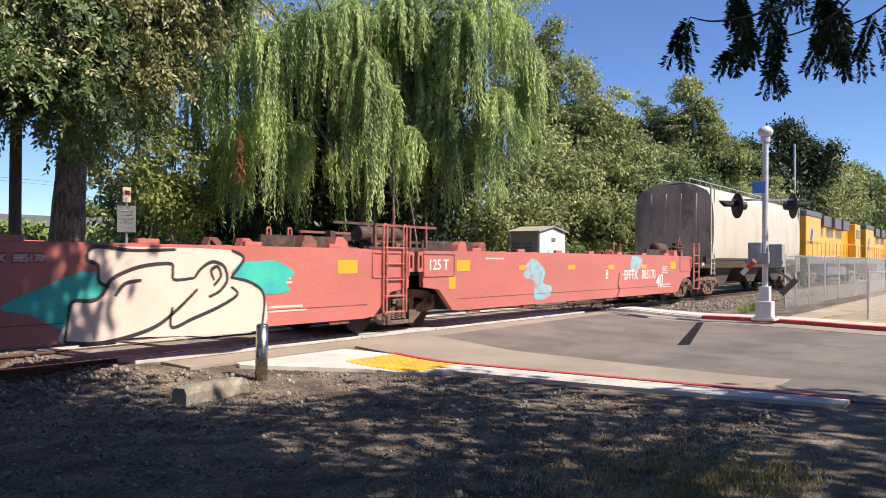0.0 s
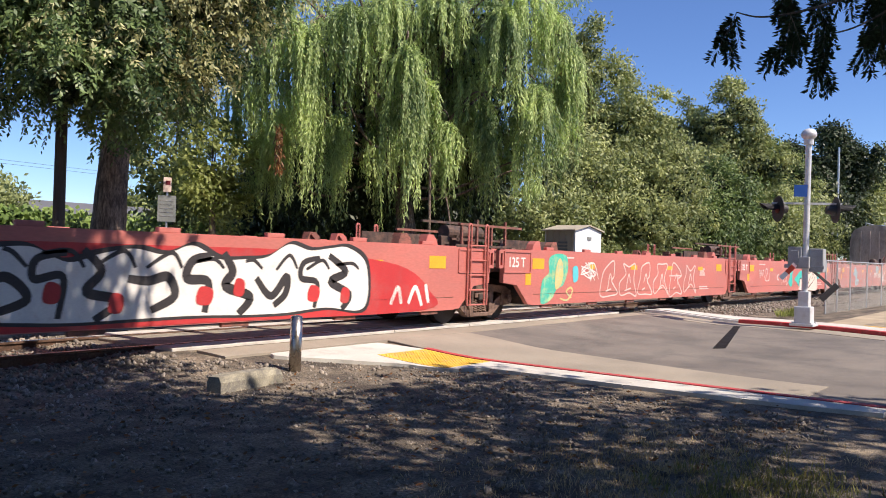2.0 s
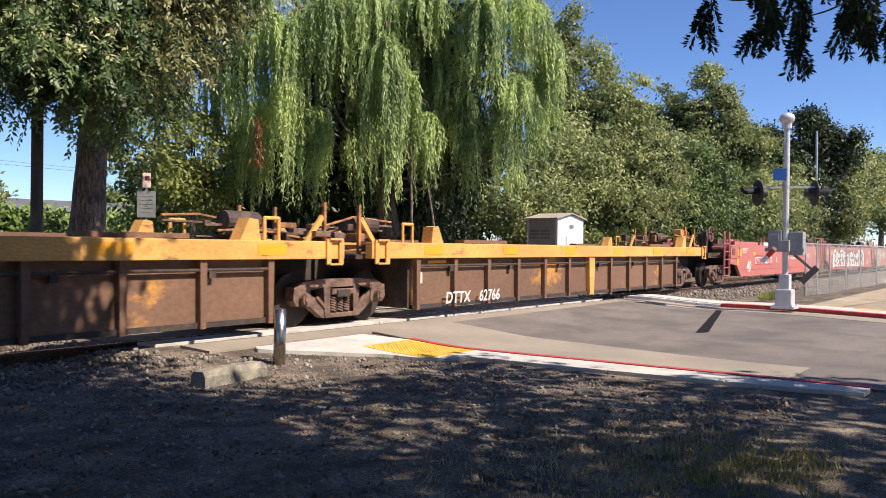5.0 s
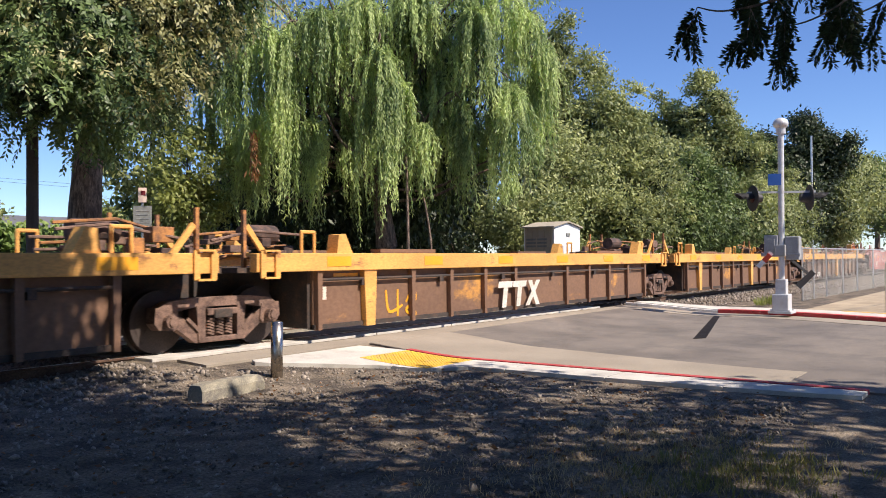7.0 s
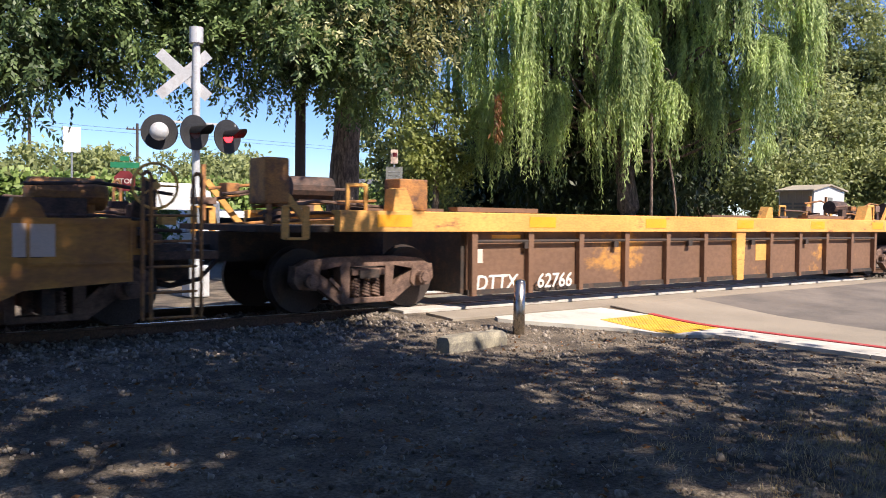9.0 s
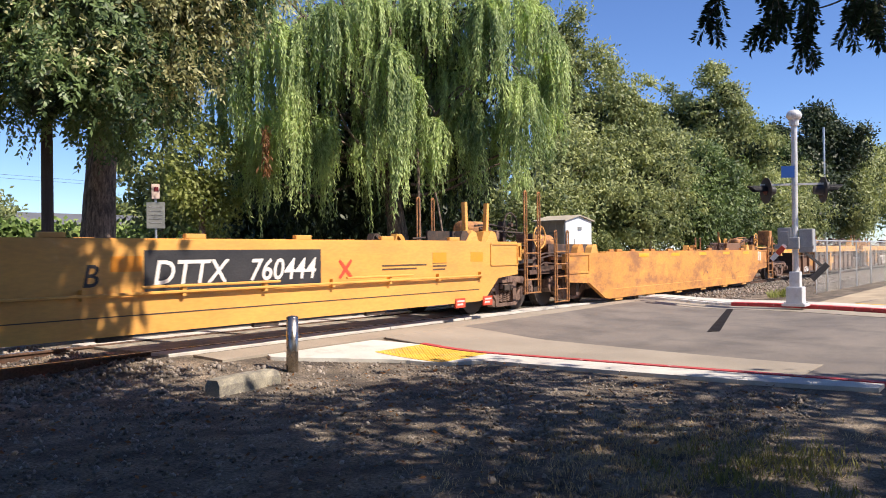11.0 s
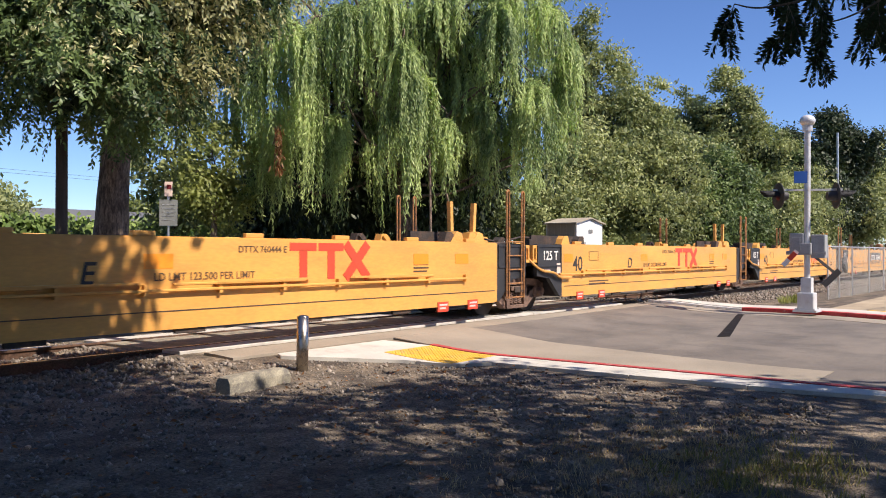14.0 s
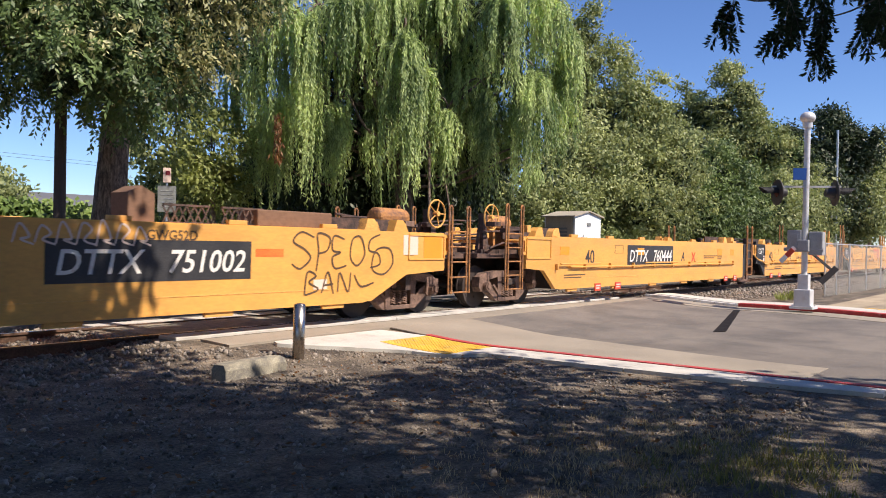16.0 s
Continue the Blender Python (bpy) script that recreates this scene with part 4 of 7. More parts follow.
shade_tree(-4.0, -6.0, [(-16, -3, -10, -0.6, 4.6), (-12, 2.6, -1.2, 1.4, 3.0), (2.6, 4.0, -1.2, 1.4, 4.5), (4.0, 6.5, -1.2, 1.4, 8.5), (-12, 2.6, 1.4, 5.0, 3.8), (2.6, 6.5, 1.4, 5.0, 7.6), (6.5, 7.3, 1.6, 3.6, 3.0)], 72, "broad shade tree with a wide crown over the verge")
# one more crown out of view, added to dim the sky light here
shade_tree(3.0, -16.0, [(-16, 14, -22, -10, 1.7)], 73, "unseen leafy tree added further behind the verge to block sky light")
# dark tree wall out of view, added to keep sky light off the foreground
for k in range(9):
    bx, by = -26 + 6.5 * k, -20 - 3 * math.sin(k * 1.9)
    tree((bx, by), 0.3, 10, [(0, 0, 6.5, 3.6, 3, 3.4), (0.5, 0, 3.2, 3.2, 2.6, 2.4)], 110, 60, 0.6, 0.42, L_DARKSHADE, "dense unseen tree in a row added behind the verge to block sky light", 90 + k, limbs=4)


def overhanging_branch():
    """A branch of a mimosa-like tree near the viewer: twigs with hanging feathered leaves."""
    ob = thing("tree_branch", "dark feathery branch hanging from a tree overhead", "branch", at=(0, 0, 0))
    fw, rt, up = Vector((0.797, 0.603, 0)), Vector((0.603, -0.797, 0)), Vector((0, 0, 1))

    def P(x, y, d=4.0):
        return Vector((0, 0, 1.6)) + (fw + rt * ((x - 784) / 1482) + up * ((465 - y) / 1482)) * d

    rng = random.Random(4)
    wood = bmesh.new()
    twigs = [[(1760, -160), (1600, -70), (1500, -20), (1420, 8), (1345, 22), (1300, 15)],
             [(1640, -90), (1580, -10), (1520, 30), (1465, 48), (1410, 50)],
             [(1720, -60), (1640, 0), (1590, 25), (1550, 35)],
             [(1500, -20), (1450, -45), (1390, -35), (1350, -40)], [(1580, -10), (1540, -40), (1500, -60)]]
    pts, dirs = [], []
    for k, tw in enumerate(twigs):
        line = [P(x, y, 4.0 + 0.12 * k) for x, y in tw]
        limb(wood, line, 0.012 if k == 0 else 0.007, 0.003, 5)
        dense = [Vector(p) for p in catmull(line, 3)]
        for i, p in enumerate(dense[2:]):
            if rng.random() < 0.56:
                continue
            way = (rt * rng.uniform(-0.8, 0.6) + fw * rng.uniform(-0.4, 0.4) - up * rng.uniform(0.35, 1.0)).normalized()
            ln = rng.uniform(0.1, 0.19)
            stem = [p, p + way * ln * 0.5 + rt * 0.01, p + way * ln * 0.9 - up * ln * 0.25]
            limb(wood, stem, 0.0028, 0.0012, 3)
            for e, r in enumerate(catmull(stem, 3)[1:]):
                for sd in (-1, 1):
                    r = Vector(r)
                    w2 = (way * 0.7 + rt * sd * rng.uniform(0.25, 0.8) + fw * rng.uniform(-0.3, 0.3) - up * rng.uniform(0.5, 1.0)).normalized()
                    if rng.random() < 0.25:
                        continue
                    l2 = rng.uniform(0.09, 0.15)
                    rib = [r, r + w2 * l2 * 0.6, r + w2 * l2 * 0.92 - up * l2 * 0.18]
                    limb(wood, rib, 0.0014, 0.0007, 3)
                    side = w2.cross(fw).normalized()
                    for c in catmull(rib, 16):
                        for sg in (-1, 1):
                            dd = np.array(side * sg * 0.85 + w2 * 0.7)
                            pts.append(np.array(c) + np.array(side) * sg * 0.005)
                            dirs.append(dd / np.linalg.norm(dd))
    part("twig", mesh_of("twig", wood, M_BARK), ob)
    # leaflets coloured dark, their backlit shade put into the leaf colour
    lv = part("leaf_sprays", leaf_mesh("branch_leaves", np.array(pts), 0.03, L_DARKSHADE, 2, slim=0.34, axis_dirs=np.array(dirs)), ob)
    lv["kind"] = "stuff"
    return ob


BRANCH = overhanging_branch()

# ---------- the train ----------
def text_mesh(body, size, mat, shear=0.0, bold=0.012, spacing=1.0):
    """Flat lettering in x and z, its face towards -y."""
    cu = bpy.data.curves.new("lettering", "FONT")
    cu.body, cu.size, cu.shear, cu.offset, cu.extrude, cu.space_character = body, size, shear, bold * size, 0.0015, spacing
    cu.resolution_u = 3
    tmp = bpy.data.objects.new("lettering", cu)
    me = bpy.data.meshes.new_from_object(tmp)
    bpy.data.objects.remove(tmp)
    bpy.data.curves.remove(cu)
    me.transform(Matrix.Rotation(radians(90), 4, "X"))
    me.materials.clear()
    me.materials.append(mat)
    return me


def plate_mesh(name, w, h, mat, t=0.004):
    bm = bmesh.new()
    box(bm, (w / 2, 0, h / 2), (w, t, h))
    return mesh_of(name, bm, mat)


def blob_mesh(name, pts, mat, t=0.003):
    """A smooth closed patch in x and z."""
    bm = bmesh.new()
    prism(bm, [tuple(p) for p in catmull(pts, 6, closed=True)], -t, 0)
    return mesh_of(name, bm, mat)


def stroke_mesh(name, strokes, width, mat, n=7, t=0.003):
    """Brush strokes in x and z: each a smooth line of that width; strokes lie a hair above one another."""
    bm = bmesh.new()
    for k, s in enumerate(strokes):
        line = catmull(s, n)
        prev = None
        for i, p in enumerate(line):
            d = line[min(i + 1, len(line) - 1)] - line[max(i - 1, 0)]
            d = d / (np.linalg.norm(d) + 1e-9)
            w = width / 2 * (0.75 + 0.25 * math.sin(math.pi * i / max(1, len(line) - 1)))
            y = -t - 0.0004 * (k % 5)
            a = bm.verts.new((p[0] - d[1] * w, y, p[1] + d[0] * w))
            b = bm.verts.new((p[0] + d[1] * w, y, p[1] - d[0] * w))
            if prev:
                bm.faces.new((prev[0], prev[1], b, a))
            prev = (a, b)
    return mesh_of(name, bm, mat)


M_AMBER = material("amber_film", (0.85, 0.3, 0.02), 0.45, vary=0.04, bump=0)


# one bogie, whose meshes all cars share: 1.78 m between axles, origin on the rail top
def make_truck_meshes():
    out = {}
    bm = bmesh.new()
    y0, y1 = -0.09, 0.09
    prism(bm, [(-1.14, 0.66), (-0.95, 0.76), (-0.5, 0.8), (0.5, 0.8), (0.95, 0.76), (1.14, 0.66), (1.12, 0.52), (0.86, 0.6), (0.5, 0.66), (-0.5, 0.66), (-0.86, 0.6), (-1.12, 0.52)], y0, y1)
    for s in (-1, 1):
        prism(bm, [(s * 1.08, 0.56), (s * 0.86, 0.62), (s * 0.3, 0.27), (s * 0.3, 0.13), (s * 0.46, 0.13)], -0.075, 0.075)
        prism(bm, [(s * 0.46, 0.68), (s * 0.3, 0.68), (s * 0.3, 0.15), (s * 0.42, 0.15)], y0 - 0.01, y1 + 0.01)
        prism(bm, [(s * 1.16, 0.68), (s * 0.8, 0.68), (s * 0.76, 0.42), (s * 0.84, 0.34), (s * 1.1, 0.36), (s * 1.18, 0.46)], -0.1, 0.1)
        tube(bm, (s * 0.95, -0.2, 0.48), (s * 0.95, 0, 0.48), 0.1, 14)
        tube(bm, (s * 0.95, -0.22, 0.48), (s * 0.95, -0.19, 0.48), 0.065, 10)
        for q in range(3):
            an = q * 2.1
            box(bm, (s * 0.95 + 0.06 * math.cos(an), -0.21, 0.48 + 0.06 * math.sin(an)), (0.025, 0.03, 0.025))
        bar(bm, (s * 0.62, -0.09, 0.5), (s * 0.4, -0.09, 0.3), 0.03, 0.05)
    box(bm, (0, 0, 0.17), (0.8, 0.2, 0.08), bevel=0.015)
    box(bm, (0, -0.06, 0.58), (0.56, 0.14, 0.1), bevel=0.015)
    box(bm, (0, -0.1, 0.55), (0.3, 0.1, 0.05))
    out["side_frame"] = mesh_of("side_frame", bm, M_TRUCK)
    bm = bmesh.new()
    for x in (-0.17, 0.0, 0.17):
        for k in range(6):
            tube(bm, (x, -0.02, 0.235 + k * 0.043), (x + 0.01, -0.02, 0.262 + k * 0.043), 0.075, 12)
        tube(bm, (x, 0, 0.22), (x, 0, 0.5), 0.055, 8)
    out["spring"] = mesh_of("spring", bm, M_TRUCK)
    bm = bmesh.new()
    box(bm, (0, 0, 0.55), (0.34, 2.36, 0.13), bevel=0.02)
    tube(bm, (0, 0, 0.5), (0, 0, 0.72), 0.2, 16)
    for s in (-1, 1):
        box(bm, (s * 0.42, 0, 0.36), (0.06, 1.7, 0.08))
        box(bm, (s * 0.44, 0.7, 0.42), (0.06, 0.12, 0.3))
        box(bm, (s * 0.44, -0.7, 0.42), (0.06, 0.12, 0.3))
    out["bolster"] = mesh_of("bolster", bm, M_UNDER)
    bm = bmesh.new()
    tube(bm, (0, -1.0, 0), (0, 1.0, 0), 0.075, 12)
    for s in (-1, 1):
        tube(bm, (0, s * 0.69, 0), (0, s * 0.82, 0), 0.46, 32, 0.455)
        tube(bm, (0, s * 0.665, 0), (0, s * 0.69, 0), 0.49, 32)
        tube(bm, (0, s * 0.8, 0), (0, s * 0.86, 0), 0.13, 16)
        tube(bm, (0, s * 0.822, 0), (0, s * 0.826, 0), 0.38, 28)
        for q in range(3):
            a = q * 2.094
            box(bm, (0.22 * math.cos(a), s * 0.83, 0.22 * math.sin(a)), (0.05, 0.012, 0.03))
    out["wheelset"] = mesh_of("wheelset", bm, M_WHEEL)
    bm = bmesh.new()
    for s in (-1, 1):
        n = 32
        for k in range(n):
            a, b = 2 * math.pi * k / n, 2 * math.pi * (k + 1) / n
            y = s * 0.829
            vs = [bm.verts.new((r * math.cos(t), y, r * math.sin(t))) for r, t in ((0.405, a), (0.452, a), (0.452, b), (0.405, b))]
            bm.faces.new(vs)
    out["rim"] = mesh_of("rim", bm, M_TREAD)
    return out


TRUCK = make_truck_meshes()
WHEELS = []


def truck(parent, x):
    tk = part("bogie", TRUCK["bolster"], parent, "rusty cast-steel bogie", at=(x, 0, 0))
    for s in (-1, 1):
        part("side_frame", TRUCK["side_frame"], tk, at=pose(0, s * 1.02, 0, 0, 0, 0 if s < 0 else 180))
        part("spring", TRUCK["spring"], tk, at=pose(0, s * 1.02, 0))
        w = part("wheelset", TRUCK["wheelset"], tk, at=(s * 0.92, 0, 0.46))
        WHEELS.append(w)
    return tk


TRAIN = []


def vehicle(name, label, category, s, group="railway cars"):
    """A rail vehicle with its origin on the rail top; s is its place along the track at the start."""
    ob = thing(name, label, category, group=group, at=(s, TRACK_Y, RAIL_Z))
    TRAIN.append((ob, s))
    return ob


def ladder_mesh(name, w, z0, z1, mat, rungs, hook=True):
    """An upright ladder or handrail pair in x and z."""
    bm = bmesh.new()
    for x in (-w / 2, w / 2):
        bar(bm, (x, 0, z0), (x, 0, z1), 0.05, 0.05)
    for k in range(rungs):
        z = z0 + 0.06 + (z1 - z0 - 0.1) * k / max(1, rungs - 1) * 0.62
        tube(bm, (-w / 2, -0.02, z), (w / 2, -0.02, z), 0.014, 6)
    return mesh_of(name, bm, mat)


def loop_mesh(name, w, z0, z1, mat, r=0.02):
    bm = bmesh.new()
    pipe(bm, [(-w / 2, 0, z0), (-w / 2, 0, z1 - 0.04), (-w / 2 + 0.03, 0, z1), (w / 2 - 0.03, 0, z1), (w / 2, 0, z1 - 0.04), (w / 2, 0, z0)], r, 6)
    return mesh_of(name, bm, mat)


def brake_wheel_mesh(mat):
    bm = bmesh.new()
    n = 18
    ring = [Vector((0.28 * math.cos(2 * math.pi * k / n), 0, 0.28 * math.sin(2 * math.pi * k / n))) for k in range(n + 1)]
    for a, b in zip(ring, ring[1:]):
        tube(bm, a, b, 0.018, 6)
    for k in range(5):
        a = k * 2 * math.pi / 5
        tube(bm, (0, 0, 0), (0.28 * math.cos(a), 0, 0.28 * math.sin(a)), 0.012, 5)
    tube(bm, (0, -0.05, 0), (0, 0.05, 0), 0.05, 10)
    return mesh_of("brake_wheel", bm, mat)


def coupler(parent, x, sgn):
    bm = bmesh.new()
    box(bm, (sgn * 0.35, 0, 0.86), (0.8, 0.2, 0.2), bevel=0.02)
    box(bm, (sgn * 0.86, 0.06, 0.86), (0.3, 0.34, 0.3), bevel=0.04)
    box(bm, (sgn * 0.98, -0.1, 0.86), (0.16, 0.12, 0.26), bevel=0.03)
    pipe(bm, [(sgn * 0.2, -0.35, 0.8), (sgn * 0.5, -0.36, 0.5), (sgn * 0.85, -0.33, 0.42), (sgn * 1.1, -0.3, 0.5)], 0.03, 6)
    part("coupler", mesh_of("coupler", bm, M_UNDER), parent, at=(x, 0, 0))


M_GRIMY = material("grimy_brown_steel", (0.13, 0.075, 0.055), 0.75, alt=(0.05, 0.035, 0.03), alt_at=0.5, scale=3, vary=0.25)
M_RUSTOR = material("rusty_orange_paint", (0.45, 0.2, 0.06), 0.7, alt=(0.16, 0.08, 0.05), alt_at=0.53, scale=2.5, vary=0.2)


def end_gear(parent, x, sgn, mat, dark, seed, full=False):
    """Deck over the bogie with its pipes, valves, brackets and, at full, the brake wheel and reservoir. sgn: the way outwards."""
    rg = random.Random(seed)
    gear = M_GRIMY if dark is not M_UNDER else dark
    bm = bmesh.new()
    box(bm, (-sgn * 0.75, 0, 1.13), (2.1, 2.2, 0.1))
    box(bm, (-sgn * 1.75, 0, 0.95), (0.14, 2.6, 0.9))
    box(bm, (-sgn * 0.5, 0, 0.92), (1.5, 0.5, 0.34))
    for s in (-1, 1):
        box(bm, (-sgn * 0.9, s * 0.9, 1.2), (1.7, 0.1, 0.14))
    part("deck", mesh_of("deck", bm, gear), parent, at=(x, 0, 0))
    for k in range(9 if full else 5):
        bm = bmesh.new()
        yy = rg.uniform(-1.1, 0.9)
        z = 1.22 + (0.09 if full else 0.13) * k + rg.uniform(-0.03, 0.03)
        pipe(bm, [(-sgn * 1.9, yy, z), (-sgn * rg.uniform(1.0, 1.3), yy + 0.1, z + rg.uniform(-0.05, 0.05)), (-sgn * 0.2, yy + rg.uniform(-0.2, 0.2), z - 0.08)], 0.022, 6)
        part("brake_pipe", mesh_of("brake_pipe", bm, gear), parent, at=(x, 0, 0))
    for k in range(14 if full else 7):
        bm = bmesh.new()
        box(bm, (-sgn * rg.uniform(0.1, 1.8), rg.uniform(-1.15, 0.9), 1.22 + rg.uniform(0.05, 0.62 if full else 0.5)), (rg.uniform(0.1, 0.3), rg.uniform(0.08, 0.25), rg.uniform(0.08, 0.22)), bevel=0.012)
        part("valve", mesh_of("valve", bm, rg.choice((gear, gear, M_TRUCK, dark))), parent, at=(x, 0, 0))
    if mat is M_RED and sgn < 0 and not full:
        bm = bmesh.new()
        tube(bm, (-0.75, -0.62, 1.9), (0.55, -0.62, 1.9), 0.15, 16)
        for d in (-0.45, 0.25):
            box(bm, (d, -0.62, 1.5), (0.07, 0.3, 0.7))
        part("reservoir", mesh_of("reservoir", bm, M_GRIMY), parent, "dark brake reservoir", at=(x, 0, 0))
        for yy, zz, m in ((-1.12, 1.62, M_GRIMY), (-1.12, 2.06, M_REDDIRTY), (-1.0, 1.75, M_GRIMY), (0.6, 1.95, M_REDDIRTY), (-0.3, 2.12, M_GRIMY)):
            bm = bmesh.new()
            bar(bm, (-1.0 + rg.uniform(-0.2, 0.2), yy, zz), (1.25 + rg.uniform(-0.3, 0.3), yy, zz), 0.06, 0.05)
            part("gear_bar", mesh_of("gear_bar", bm, m), parent, at=(x, 0, 0))
        for k in range(4):
            bm = bmesh.new()
            bar(bm, (-0.8 + 0.55 * k, -1.12, 1.15), (-0.8 + 0.55 * k, -1.12, 2.06 + 0.12 * (k % 2)), 0.05, 0.05)
            part("gear_post", mesh_of("gear_post", bm, M_REDDIRTY), parent, at=(x, 0, 0))
        for k in range(12):
            bm = bmesh.new()
            box(bm, (rg.uniform(-0.9, 1.1), rg.uniform(-1.1, 0.5), rg.uniform(1.35, 2.0)), (rg.uniform(0.12, 0.34), rg.uniform(0.1, 0.25), rg.uniform(0.08, 0.24)), bevel=0.012)
            part("valve", mesh_of("valve", bm, M_GRIMY if k % 3 else M_REDDIRTY), parent, at=(x, 0, 0))
    for s in (-1, 1):
        for q in (1.95, 2.75):
            bm = bmesh.new()
            prism(bm, [(-sgn * (q + 0.24), 1.55), (-sgn * (q - 0.2), 1.55), (-sgn * (q - 0.12), 1.72), (-sgn * (q - 0.02), 1.8), (-sgn * (q + 0.14), 1.8)], s * 1.2 - 0.09, s * 1.2 + 0.09)
            bar(bm, (-sgn * (q - 0.1), s * 1.08, 1.56), (-sgn * (q + 0.12), s * 1.08, 1.76), 0.04, 0.05)
            part("container_guide", mesh_of("container_guide", bm, mat if q < 2 else dark), parent, at=(x, 0, 0))
    bm = bmesh.new()
    bar(bm, (-sgn * 3.4, -0.75, 1.66), (-sgn * 1.2, -0.75, 1.66), 0.05, 0.3)
    part("walkway", mesh_of("walkway", bm, gear), parent, at=(x, 0, 0))
    if full:
        bm = bmesh.new()
        tube(bm, (-sgn * 1.75, -0.45, 1.86), (-sgn * 0.95, -0.45, 1.86), 0.2, 18)
        for d in (-1.75, -0.95):
            bmesh.ops.create_uvsphere(bm, u_segments=14, v_segments=8, radius=0.2, matrix=Matrix.Translation((sgn * d, -0.45, 1.86)) @ Matrix.Diagonal((0.4, 1, 1, 1)))
        for d in (-1.6, -1.1):
            box(bm, (sgn * d, -0.45, 1.55), (0.08, 0.3, 0.4))
        part("reservoir", mesh_of("reservoir", bm, M_GRIMY if mat is M_RED else M_RUSTOR, smooth=False), parent, at=(x, 0, 0))
        part("brake_wheel", brake_wheel_mesh(M_REDDIRTY if mat is M_RED else dark), parent, at=pose(x - sgn * 0.45, -0.95, 1.98))
        bm = bmesh.new()
        box(bm, (-sgn * 0.45, -0.72, 1.62), (0.14, 0.14, 0.9))
        prism(bm, [(-sgn * 0.75, 1.25), (-sgn * 0.3, 1.25), (-sgn * 0.4, 1.8), (-sgn * 0.62, 1.8)], -0.7, -0.62)
        part("brake_stand", mesh_of("brake_stand", bm, gear), parent, at=(x, 0, 0))


ENDS = {"joint": (0.25, 1.4, 1.3, 0.8, 0.0), "coupled": (1.05, 2.5, 2.4, 1.85, 0.95), "plain": (0.9, 3.1, 3.0, 2.05, 1.75)}


def smooth_unit(name, label, s, length, mat, dark, end_mat, seed, front="joint", rear="joint", rib=False, tall=2.05, rail_mat=None):
    """One well unit with smooth sides, cut away at the ends over the bogies; the bogie at its rear joint belongs to it."""
    ob = vehicle(name, label, "well car", s)
    a = length / 2
    top, bot = 1.58, 0.34
    ends = {1: ENDS[front], -1: ENDS[rear]}
    xl, xr = -a + ends[-1][1], a - ends[1][1]
    for sd in (-1, 1):
        bm = bmesh.new()
        y0, y1 = sorted((sd * 1.5, sd * 1.38))
        prism(bm, [(xl, top), (xl, bot + 0.02), (xl + 0.12, bot), (xr - 0.12, bot), (xr, bot + 0.02), (xr, top)], y0, y1)
        mid = (xl + xr) / 2
        box(bm, (mid, sd * 1.35, top - 0.03), (xr - xl, 0.24, 0.09))
        box(bm, (mid, sd * 1.36, bot + 0.06), (xr - xl - 0.4, 0.2, 0.1))
        part("side_wall", mesh_of("side_wall", bm, mat), ob)
        bm = bmesh.new()
        box(bm, (mid, sd * 1.5, bot + 0.25), (xr - xl - 0.2, 0.012, 0.014))
        part("seam", mesh_of("seam", bm, dark), ob)
        bm = bmesh.new()
        box(bm, (0, 0, 0), (0.34, 0.08, 0.07), bevel=0.01)
        tab = mesh_of("locking_tab", bm, mat)
        bm = bmesh.new()
        box(bm, (0, 0, 0), (0.5, 0.06, 0.07), bevel=0.01)
        foot = mesh_of("drain_lip", bm, dark)
        for k in range(7):
            part("locking_tab", tab, ob, at=(xl + 0.9 + (xr - xl - 1.8) * k / 6, sd * 1.42, top + 0.05))
        for k in range(6):
            part("drain_lip", foot, ob, at=(xl + 0.8 + k * (xr - xl - 1.6) / 5, sd * 1.44, bot - 0.035))
        for e in (-1, 1):
            eo, ex, es, et, _ = (a - q if q is not None else 0 for q in ends[e])
            bm = bmesh.new()
            prism(bm, [(e * ex, top), (e * ex, bot + 0.02), (e * es, bot + 0.02), (e * et, 0.8), (e * eo, 0.86), (e * eo, top - 0.04), (e * (eo - 0.03), top)], *sorted((sd * 1.5, sd * 1.4)))
            part("end_wall", mesh_of("end_wall", bm, end_mat if not isinstance(end_mat, dict) else end_mat[e]), ob)
            bm = bmesh.new()
            z0, z1, xa, xb = 1.08, top - 0.05, eo - 1.1, eo - 0.02
            for p, q in (((xa, z0), (xb, z0)), ((xb, z0), (xb, z1)), ((xb, z1), (xa, z1)), ((xa, z1), (xa, z0))):
                bar(bm, (e * p[0], sd * 1.505, p[1]), (e * q[0], sd * 1.505, q[1]), 0.03, 0.03)
            part("end_frame", mesh_of("end_frame", bm, end_mat if not isinstance(end_mat, dict) else end_mat[e]), ob)
            bm = bmesh.new()
            for zz in (1.2, 1.52):
                box(bm, (e * (eo + 0.08), sd * 1.45, zz), (0.18, 0.09, 0.07))
            for dx in (0.02, 0.15):
                box(bm, (e * (eo + dx), sd * 1.45, 1.36), (0.05, 0.09, 0.26))
            part("jacking_plate", mesh_of("jacking_plate", bm, mat), ob)
    bm = bmesh.new()
    box(bm, (0, 0, 0), (0.2, 2.74, 0.1))
    cross = mesh_of("floor_beam", bm, M_UNDER)
    for k in range(10):
        part("floor_beam", cross, ob, at=(xl + 0.5 + (xr - xl - 1) * k / 9, 0, bot + 0.05))
    for e in (-1, 1):
        x = xr if e > 0 else xl
        bm = bmesh.new()
        box(bm, (x - e * 0.1, 0, 0.8), (0.1, 2.74, 0.9))
        box(bm, ((x + e * a) / 2, 0, 0.95), (abs(e * a - x), 0.6, 0.3))
